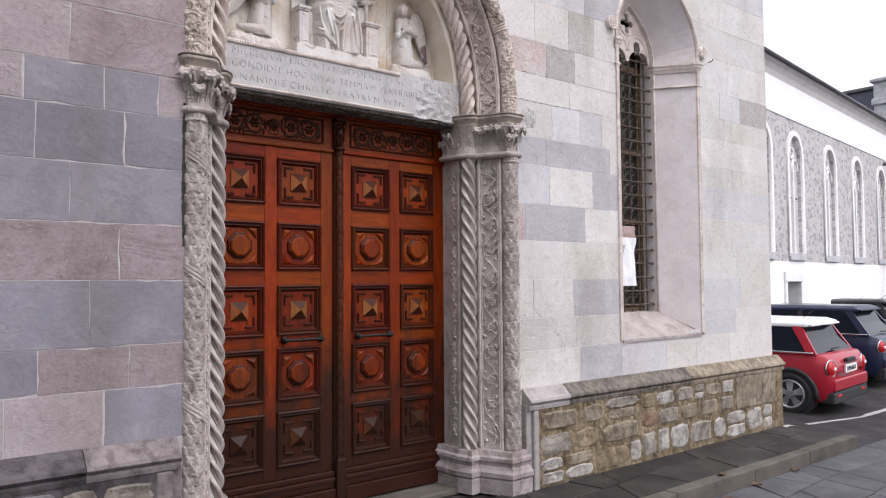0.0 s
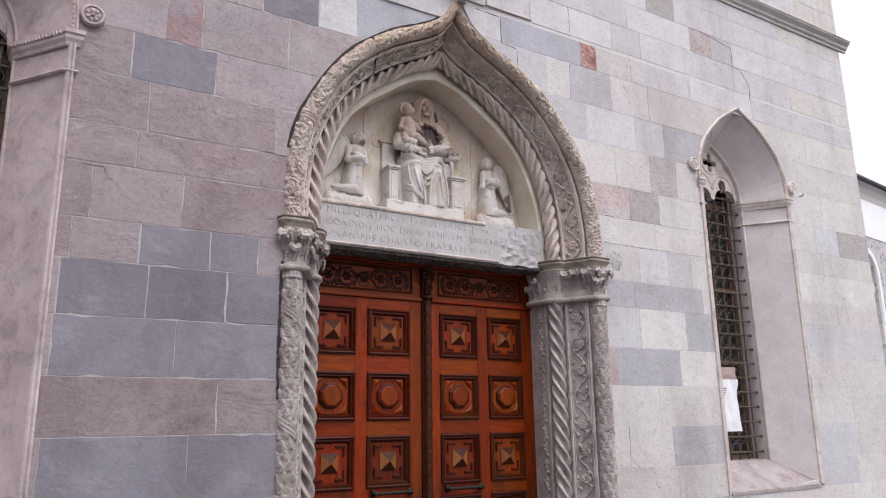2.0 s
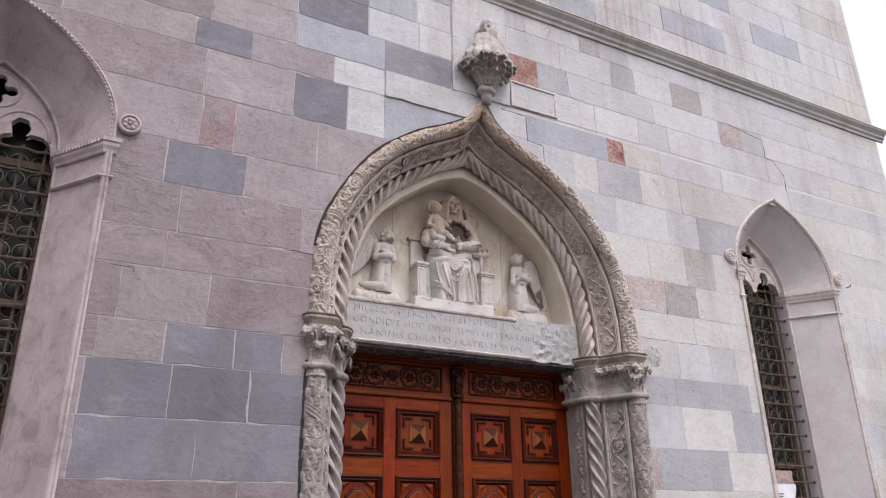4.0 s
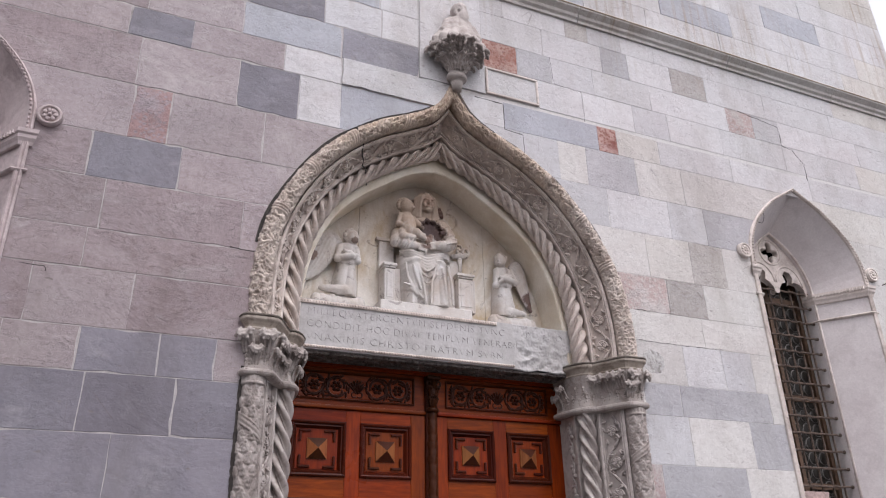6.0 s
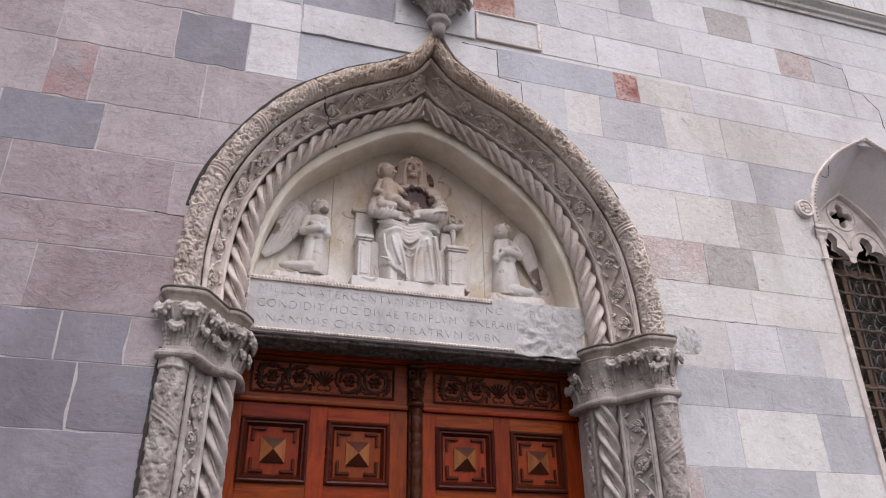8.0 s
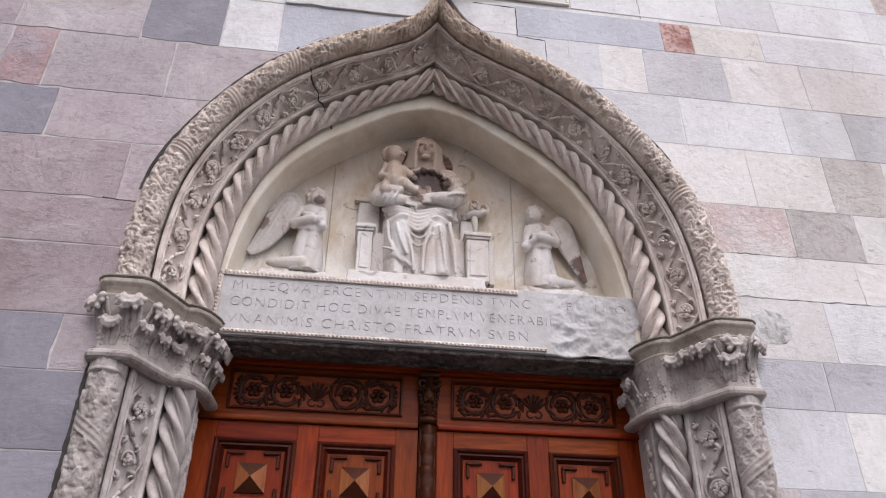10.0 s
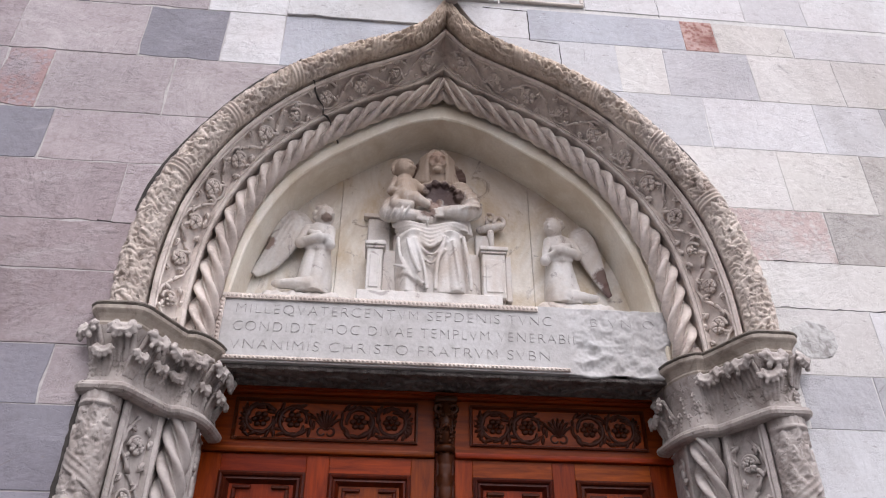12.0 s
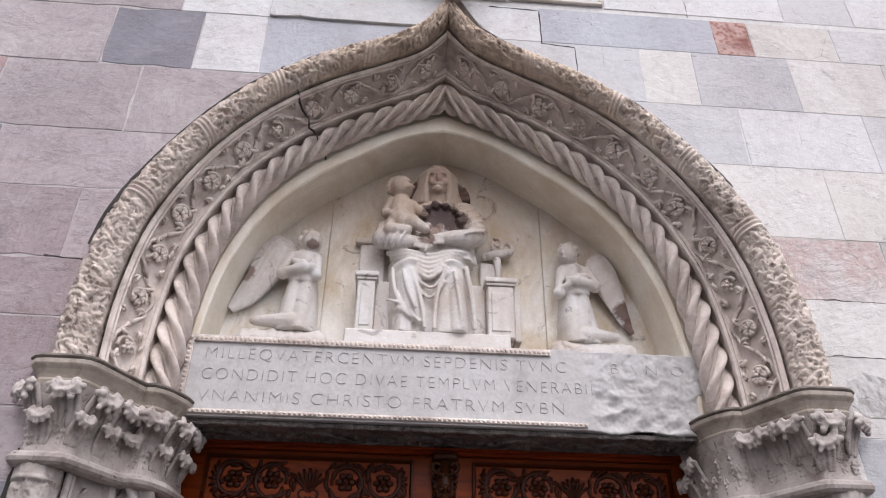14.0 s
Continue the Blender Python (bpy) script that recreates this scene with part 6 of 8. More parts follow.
def centre_post():
    x = 0.01
    part("post", boxed(x - 0.043, x + 0.043, FACE - 0.02, 0.655, 0.0, 2.955, 0.006), WOODDARK, door_frame)
    ns, na = 330, 14
    rings = []
    for i in range(ns):
        zz = 0.32 + (2.70 - 0.32) * i / (ns - 1)
        row = []
        for j in range(na):
            t = 2 * math.pi * j / na
            h = float(leaf_relief(np.array(zz / 0.05), np.array(j / na * 4.0), 3.0))
            r = 0.026 + 0.009 * h
            row.append((x + math.cos(t) * r * 1.1, FACE - 0.022 + math.sin(t) * r, zz))
        rings.append(row)
    v, f = loft(rings)
    piece("post_column", v, f, WOODDARK, door_frame, "slim column carved with leaves", True)
    bm = bmesh.new()
    box(bm, x - 0.05, x + 0.05, FACE - 0.075, FACE, 2.925, 2.952, 0.004)
    tube(bm, [(x, FACE - 0.03, 2.70), (x, FACE - 0.03, 2.715), (x, FACE - 0.03, 2.73)], [0.04, 0.046, 0.038], 12)
    for s in (-1, 1):
        tube(bm, [(x + s * (0.036 + 0.016 * math.cos(a)), FACE - 0.055, 2.895 + 0.018 * math.sin(a)) for a in np.linspace(-2.8, 2.8, 10)], 0.0085, 6)
        for zz, tall in ((2.74, 0.07), (2.80, 0.09)):
            frond(bm, Vector((x + s * 0.018, FACE - 0.03, zz)), Vector((s * 0.5, -0.85, 0)).normalized(), Vector((0, 0, 1)), tall, random.Random(1))
    frond(bm, Vector((x, FACE - 0.04, 2.74)), Vector((0, -1, 0)), Vector((0, 0, 1)), 0.09, random.Random(2))
    tube(bm, [(x, FACE - 0.03, 2.73), (x, FACE - 0.03, 2.93)], [0.024, 0.036], 10)
    part("post_capital", bm, WOODDARK, door_frame, "small leafy capital", True)
    part("post_foot", boxed(x - 0.04, x + 0.04, FACE - 0.06, FACE - 0.02, 0.02, 0.33, 0.008), WOODDARK, door_frame)


centre_post()

# ---- figures ----
def limb(bm, pts, radii, sides=10):
    tube(bm, pts, list(radii), sides)
    for p, q in zip(pts, radii):
        ball(bm, p, q, 14, 10)


def drapery(bm, rings, folds, depth, n=72, phase=0.0, sway=0.4):
    """A skirt of cloth: rings of (x, y, z, half width, half depth), folded deeper towards the hem."""
    rows = []
    for i, (x, y, zz, rx, ry) in enumerate(rings):
        t = i / (len(rings) - 1)
        row = []
        for j in range(n):
            a = 2 * math.pi * j / n
            f = 1 + depth * t * (abs(math.cos(folds * a / 2 + phase + sway * t)) ** 0.7 - 0.6)
            row.append((x + math.cos(a) * rx * f, y + math.sin(a) * ry * f, zz))
        rows.append(row)
    add_loft(bm, rows)


def relief(bm, half, x_mid, z0, z1, rise, nx=64, nz=56, back=0.58):
    """A closed slab whose front stands rise(u, x, z) metres off the back wall; half(z) and x_mid(z) give its outline."""
    front, rear = [], []
    for j in range(nz + 1):
        z = z0 + (z1 - z0) * j / nz
        h, m = half(z), x_mid(z)
        a, b = [], []
        for i in range(nx + 1):
            u = 2 * i / nx - 1
            x = m + h * u
            a.append((x, back - max(0.004, rise(u, x, z)), z))
            b.append((x, back + 0.004, z))
        front.append(a)
        rear.append(b)
    add_loft(bm, [a + b[::-1] for a, b in zip(front, rear)])


def bump(x, at, wide):
    return math.exp(-((x - at) / wide) ** 2)


def seated_figure():
    bm = bmesh.new()
    # robe over the knees: two broad shins, a deep valley of hanging folds between them
    def robe(u, x, z):
        t = max(0.0, (3.80 - z) / 0.37)
        body = 0.150 * (1 - abs(u) ** 5) ** 0.5
        shins = 0.050 * bump(x, -0.172 - 0.025 * t, 0.062) + 0.052 * bump(x, 0.035 + 0.020 * t, 0.066)
        swing = 26 + 12 * t
        pull = (x + 0.065) * swing + 2.2 * abs(x + 0.065) / 0.1 * (1 - t)
        folds = (0.006 + 0.022 * t) * (abs(math.sin(pull)) ** 0.6 - 0.55) * (1 - 0.55 * bump(x, -0.172, 0.035) - 0.55 * bump(x, 0.04, 0.045))
        sag = 0.010 * max(0.0, 1 - 3.5 * t) * math.sin(90 * (z + 1.3 * (x + 0.065) ** 2))
        under = -0.020 if z < 3.545 - 0.55 * (x + 0.25) and x < -0.10 else 0.0
        fine = 0.005 * math.sin(150 * x) if under else 0.0
        return (body + shins) * min(1.0, max(0.0, (3.862 - z) / 0.085)) ** 0.5 + folds + sag + under + fine
    relief(bm, lambda z: 0.190 + 0.012 * (3.80 - z) / 0.37, lambda z: -0.078 + 0.020 * (3.80 - z) / 0.37, 3.432, 3.860, robe)
    # mantle gathered in the lap
    for q in range(6):
        d = 0.016 * q
        tube(bm, [Vector(spline([(-0.275 + d, 0.47, 3.850 - d), (-0.19 + d * 0.5, 0.412, 3.835 - 1.1 * d), (-0.085, 0.400, 3.810 - 1.5 * d), (0.03 - d * 0.5, 0.412, 3.845 - 1.1 * d), (0.105 - d, 0.47, 3.865 - d)], i / 16)) for i in range(17)], 0.011, 8)
    for line, rad in (([(-0.165, 0.388, 3.73), (-0.115, 0.392, 3.58), (-0.095, 0.398, 3.445)], 0.010), ([(-0.005, 0.388, 3.75), (-0.045, 0.394, 3.60), (-0.055, 0.398, 3.445)], 0.010),
                      ([(0.085, 0.402, 3.76), (0.108, 0.396, 3.60), (0.122, 0.405, 3.45)], 0.011), ([(-0.245, 0.412, 3.74), (-0.232, 0.402, 3.63), (-0.205, 0.402, 3.565)], 0.010),
                      ([(0.030, 0.374, 3.72), (0.052, 0.374, 3.57), (0.066, 0.382, 3.445)], 0.010), ([(-0.20, 0.378, 3.72), (-0.175, 0.376, 3.62), (-0.135, 0.382, 3.53)], 0.009),
                      ([(-0.160, 0.392, 3.71), (-0.075, 0.404, 3.645), (0.000, 0.392, 3.72)], 0.008), ([(-0.150, 0.392, 3.665), (-0.078, 0.404, 3.595), (-0.010, 0.392, 3.675)], 0.008), ([(-0.265, 0.404, 3.575), (-0.20, 0.398, 3.555), (-0.115, 0.402, 3.475)], 0.008)):
        tube(bm, [Vector(spline(line, i / 10)) for i in range(11)], rad, 7)
    # torso with a broken, hollow breast
    drapery(bm, [(-0.05, 0.525, 4.165, 0.070, 0.05), (-0.045, 0.525, 4.135, 0.150, 0.06), (-0.04, 0.52, 4.05, 0.175, 0.062), (-0.05, 0.515, 3.95, 0.175, 0.07), (-0.06, 0.51, 3.83, 0.20, 0.09)], 11, 0.12)
    for q in range(7):
        a = -0.4 + q * 0.52
        tube(bm, [(-0.030 + 0.082 * math.cos(a), 0.452, 4.056 + 0.060 * math.sin(a)), (-0.030 + 0.112 * math.cos(a + 0.25), 0.462, 4.056 + 0.086 * math.sin(a + 0.25))], [0.020, 0.026], 7)
    for q in range(9):
        ball(bm, (-0.065 + 0.035 * math.cos(q * 2.4) , 0.440 + 0.01 * math.sin(q * 3.1), 3.968 + 0.026 * math.sin(q * 1.7)), 0.022, 7, 5)
    # arm on the east side: sleeve with ring folds, forearm across the lap
    arm = [(0.085, 0.51, 4.125), (0.122, 0.495, 4.05), (0.142, 0.475, 3.975), (0.105, 0.438, 3.935), (0.03, 0.410, 3.918), (-0.035, 0.402, 3.905)]
    limb(bm, arm, (0.056, 0.058, 0.054, 0.046, 0.036, 0.028), 12)
    for q in range(7):
        p = Vector(spline(arm, 0.08 + 0.09 * q))
        tube(bm, [p + Vector((0.052 * math.cos(a), -0.050 * abs(math.sin(a)) - 0.006, 0.020 * math.cos(a))) for a in np.linspace(0.1, 3.0, 7)], 0.007, 5)
    # arm on the west side under the child, fingers spread
    arm = [(-0.190, 0.51, 4.10), (-0.285, 0.49, 3.985), (-0.300, 0.465, 3.925), (-0.225, 0.430, 3.895), (-0.150, 0.408, 3.880)]
    limb(bm, arm, (0.05, 0.052, 0.050, 0.042, 0.030), 12)
    for q in range(6):
        p = Vector(spline(arm, 0.35 + 0.09 * q))
        tube(bm, [p + Vector((0.020 * math.cos(a), -0.046 * math.sin(a) - 0.004, 0.046 * math.cos(a))) for a in np.linspace(0.2, 2.9, 7)], 0.007, 5)
    for q in range(4):
        tube(bm, [(-0.155, 0.392, 3.892 - 0.013 * q), (-0.115 + 0.006 * q, 0.380, 3.882 - 0.016 * q), (-0.075 - 0.010 * q, 0.380, 3.868 - 0.018 * q)], [0.010, 0.0095, 0.007], 6)
        tube(bm, [(-0.020, 0.392, 3.910 - 0.011 * q), (-0.062, 0.380, 3.905 - 0.013 * q), (-0.092 + 0.008 * q, 0.380, 3.896 - 0.014 * q)], [0.010, 0.0095, 0.007], 6)
    # head, hair and veil
    limb(bm, [(-0.045, 0.52, 4.15), (-0.047, 0.505, 4.215)], (0.046, 0.042))
    ball(bm, (-0.047, 0.487, 4.287), (0.058, 0.062, 0.086), 16, 12)
    ball(bm, (-0.048, 0.422, 4.276), (0.011, 0.016, 0.026))
    ball(bm, (-0.047, 0.436, 4.243), (0.020, 0.012, 0.009))
    ball(bm, (-0.047, 0.446, 4.220), (0.026, 0.020, 0.018))
    for sx in (-1, 1):
        ball(bm, (-0.047 + sx * 0.024, 0.432, 4.303), (0.019, 0.012, 0.008))
        ball(bm, (-0.047 + sx * 0.030, 0.444, 4.262), (0.018, 0.014, 0.020))
        for q in range(4):
            w = 0.050 + 0.012 * q
            tube(bm, [(-0.047 + sx * (0.014 + 0.010 * q), 0.452 + 0.012 * q, 4.362), (-0.047 + sx * w, 0.452 + 0.016 * q, 4.325), (-0.047 + sx * (w + 0.010), 0.470 + 0.014 * q, 4.245), (-0.047 + sx * (w + 0.004 + 0.010 * q), 0.490 + 0.010 * q, 4.165)], [0.013, 0.015, 0.014, 0.017], 7)
    ball(bm, (-0.047, 0.515, 4.315), (0.076, 0.065, 0.088), 14, 10)
    # shell behind the head
    for sx in (-1, 1):
        for q in range(6):
            a = 0.05 + 0.24 * q
            tube(bm, [(-0.042 + sx * 0.075 * math.cos(a), 0.565, 4.235 + 0.075 * math.sin(a)), (-0.042 + sx * 0.165 * math.cos(a), 0.556, 4.235 + 0.135 * math.sin(a))], [0.012, 0.019], 6)
    # child on the arm
    ball(bm, (-0.224, 0.455, 4.216), (0.057, 0.058, 0.062), 14, 10)
    ball(bm, (-0.196, 0.415, 4.205), (0.016, 0.014, 0.016))
    ball(bm, (-0.172, 0.432, 4.212), (0.010, 0.012, 0.012))
    ball(bm, (-0.205, 0.412, 4.232), (0.030, 0.012, 0.008))
    for q in range(9):
        a = 0.6 + q * 0.38
        ball(bm, (-0.234 + 0.050 * math.cos(a), 0.462, 4.226 + 0.052 * math.sin(a)), 0.020, 7, 5)
    limb(bm, [(-0.222, 0.465, 4.140), (-0.220, 0.455, 4.085), (-0.215, 0.450, 4.015)], (0.046, 0.062, 0.068), 12)
    limb(bm, [(-0.268, 0.46, 4.135), (-0.292, 0.448, 4.060), (-0.232, 0.405, 4.025)], (0.026, 0.025, 0.018))
    limb(bm, [(-0.175, 0.455, 4.125), (-0.135, 0.435, 4.075), (-0.105, 0.43, 4.05)], (0.026, 0.023, 0.017))
    limb(bm, [(-0.225, 0.44, 3.995), (-0.165, 0.405, 3.990), (-0.105, 0.398, 3.950)], (0.044, 0.036, 0.022))
    limb(bm, [(-0.255, 0.44, 3.985), (-0.265, 0.412, 3.945), (-0.190, 0.395, 3.935)], (0.042, 0.034, 0.024))
    return sculpted("seated_statue", bm, STATUE, "weathered white marble relief of a seated draped figure", "statue", 0.0046, 0.003)


def throne():
    t = thing("throne", "plain white marble bench throne with moulded ends", "throne")
    part("step", boxed(-0.435, 0.275, 0.405, 0.5795, 3.3365, 3.434, 0.006), STATUE, t)
    for x0, x1 in ((-0.396, -0.318), (0.184, 0.302)):
        part("arm_block", boxed(x0, x1, 0.440, 0.5795, 3.4355, 3.690, 0.005), STATUE, t)
        part("arm_recess", boxed(x0 + 0.016, x1 - 0.016, 0.434, 0.441, 3.465, 3.655, 0.003), STATUE, t)
        part("arm_necking", boxed(x0 - 0.006, x1 + 0.006, 0.432, 0.5795, 3.6915, 3.704, 0.004, 2), STATUE, t)
        part("arm_cap", boxed(x0 - 0.014, x1 + 0.014, 0.422, 0.5795, 3.705, 3.728, 0.007, 2), STATUE, t)
    part("seat", boxed(-0.317, 0.183, 0.50, 0.5795, 3.4355, 3.72, 0.004), STATUE, t)
    part("arm_pilaster", boxed(0.306, 0.336, 0.470, 0.5795, 3.4355, 3.700, 0.004), STATUE, t)
    part("back_panel", boxed(-0.405, -0.285, 0.548, 0.5795, 3.7295, 3.945, 0.006), STATUE, t)
    part("back_rail", boxed(-0.430, -0.270, 0.535, 0.5795, 3.946, 3.972, 0.008, 2), STATUE, t)
    part("back_panel", boxed(0.165, 0.262, 0.548, 0.5795, 3.7295, 3.875, 0.006), STATUE, t)
    bm = bmesh.new()
    limb(bm, [(0.250, 0.55, 3.745), (0.252, 0.545, 3.82), (0.246, 0.54, 3.885)], (0.017, 0.015, 0.020))
    limb(bm, [(0.190, 0.545, 3.905), (0.246, 0.535, 3.915), (0.300, 0.53, 3.925)], (0.020, 0.024, 0.022))
    tube(bm, [(0.292 + 0.026 * math.cos(a), 0.525, 3.945 + 0.030 * math.sin(a)) for a in np.linspace(-1.6, 3.6, 14)], 0.013, 7)
    tube(bm, [(0.248 + 0.018 * math.cos(a), 0.535, 3.985 + 0.022 * math.sin(a)) for a in np.linspace(-2.6, 2.4, 12)], 0.010, 6)
    limb(bm, [(0.235, 0.545, 3.93), (0.228, 0.54, 3.985)], (0.016, 0.010))
    part("broken_ornament", bm, STATUE, t, "broken carved ornament", True)


def wing(bm, outer, inner, y):
    """A folded wing: long feathers laid side by side between two edges, each with a ridge."""
    n = 6
    for q in range(n):
        f = (q + 0.5) / n
        pts, rad = [], []
        for i in range(13):
            t = i / 12
            a, b = np.array(spline(outer, t)), np.array(spline(inner, t))
            p = a + (b - a) * f
            pts.append((p[0], y - 0.018 * math.sin(math.pi * min(1, t * 1.1)) - 0.012 * math.sin(math.pi * f), p[1]))
            rad.append(max(0.007, 0.62 * float(np.hypot(*(b - a))) / n + 0.004))
        tube(bm, pts, rad, 7)
    for q in range(9):
        t = 0.05 + 0.055 * q
        for k in range(3):
            f = 0.2 + 0.3 * k
            p = np.array(spline(outer, t)) * (1 - f) + np.array(spline(inner, t)) * f
            ball(bm, (p[0], y - 0.030, p[1]), (0.020, 0.010, 0.014), 7, 5)


def kneeling_figure(side, x, head, elbow_in, elbow_out, outer, inner, foot):
    """An angel in relief, kneeling towards the middle; side is where its wing lies."""
    bm = bmesh.new()
    y = 0.525
    m = -side

    def skirt(u, px, z):
        t = (3.73 - z) / 0.27
        return 0.105 * (1 - abs(u) ** 3) ** 0.5 + 0.012 * t * bump(px, x + m * 0.02, 0.05) + (0.005 + 0.012 * t) * (abs(math.sin((px - x) * 44 + 1.2 * t)) ** 0.7 - 0.5)
    relief(bm, lambda z: 0.064 + 0.030 * min(1, (3.74 - z) / 0.20), lambda z: x - m * 0.012 * (3.74 - z) / 0.27, 3.455, 3.745, skirt, 40, 40)
    for q in range(4):
        tube(bm, [(x - 0.056, y - 0.035, 3.722 - 0.007 * q), (x, y - 0.062, 3.715 - 0.008 * q), (x + 0.058, y - 0.035, 3.722 - 0.007 * q)], 0.008, 6)
    limb(bm, [(x - m * 0.02, y - 0.035, 3.490), ((x + foot) / 2, y - 0.028, 3.496), (foot, y - 0.010, 3.500)], (0.040, 0.032, 0.024))
    ball(bm, (foot - m * 0.012, y - 0.015, 3.497), (0.032, 0.024, 0.020))
    drapery(bm, [(x, y, 3.865, 0.032, 0.035), (x, y, 3.842, 0.076, 0.052), (x, y, 3.77, 0.078, 0.056), (x, y, 3.715, 0.066, 0.052)], 8, 0.12)
    limb(bm, [(x + side * 0.058, y - 0.015, 3.825), (elbow_out[0], y - 0.045, elbow_out[1]), (x + m * 0.01, y - 0.078, 3.742), (x + m * 0.048, y - 0.068, 3.755)], (0.030, 0.030, 0.026, 0.016), 10)
    limb(bm, [(x + m * 0.055, y - 0.015, 3.825), (elbow_in[0], y - 0.045, elbow_in[1]), (x, y - 0.070, 3.760), (x + side * 0.04, y - 0.064, 3.778)], (0.029, 0.029, 0.025, 0.016), 10)
    hx, hz = head
    limb(bm, [((x + hx) / 2, y - 0.008, 3.850), (hx, y - 0.018, hz - 0.030)], (0.026, 0.024))
    ball(bm, (hx, y - 0.032, hz), (0.047, 0.050, 0.057), 14, 10)
    ball(bm, (hx + m * 0.030, y - 0.066, hz - 0.006), (0.009, 0.010, 0.013))
    ball(bm, (hx + m * 0.022, y - 0.062, hz - 0.028), (0.014, 0.010, 0.008))
    ball(bm, (hx + m * 0.016, y - 0.066, hz + 0.014), (0.022, 0.010, 0.006))
    for q in range(13):
        a = 0.2 + q * 0.42
        ball(bm, (hx - m * 0.012 + 0.043 * math.cos(a), y - 0.022 - 0.012 * (q % 2), hz + 0.014 + 0.046 * math.sin(a)), 0.018, 7, 5)
    wing(bm, outer, inner, y + 0.030)
    return sculpted("kneeling_statue", bm, STATUE, "white marble relief of a kneeling winged figure with crossed arms", "statue", 0.0048, 0.003)


seated_figure()
throne()
kneeling_figure(-1, -0.650, (-0.626, 3.902), (-0.588, 3.722), (-0.735, 3.725),
                [(-0.72, 3.90), (-0.77, 3.95), (-0.825, 3.945), (-0.875, 3.85), (-0.900, 3.75), (-0.935, 3.66), (-0.972, 3.575)],
                [(-0.695, 3.86), (-0.720, 3.85), (-0.745, 3.80), (-0.755, 3.74), (-0.800, 3.67), (-0.860, 3.60), (-0.940, 3.555)], -0.815)
kneeling_figure(1, 0.605, (0.574, 3.905), (0.518, 3.692), (0.688, 3.735),
                [(0.68, 3.89), (0.715, 3.935), (0.760, 3.935), (0.805, 3.86), (0.832, 3.74), (0.850, 3.64), (0.868, 3.54)],
                [(0.670, 3.85), (0.690, 3.83), (0.705, 3.79), (0.722, 3.74), (0.752, 3.68), (0.800, 3.60), (0.855, 3.53)], 0.748)


def rock(x0, x1, z0, z1, seed):
    bm = bmesh.new()
    r = random.Random(seed)
    for q in range(9):
        ball(bm, (x0 + (x1 - x0) * (q + 0.5) / 9, 0.525, z0 + (z1 - z0) * 0.45), ((x1 - x0) / 10 * r.uniform(1.1, 1.6), 0.06, (z1 - z0) * r.uniform(0.5, 0.62)))
    box(bm, x0, x1, 0.48, 0.5795, z0, z0 + (z1 - z0) * 0.6)
    return sculpted("rock_base", bm, STATUE, "low carved marble rock under a kneeling figure", "base", 0.007, 0.006)


rock(-0.885, -0.535, 3.3365, 3.462, 3)
rock(0.49, 0.85, 3.3365, 3.468, 5)


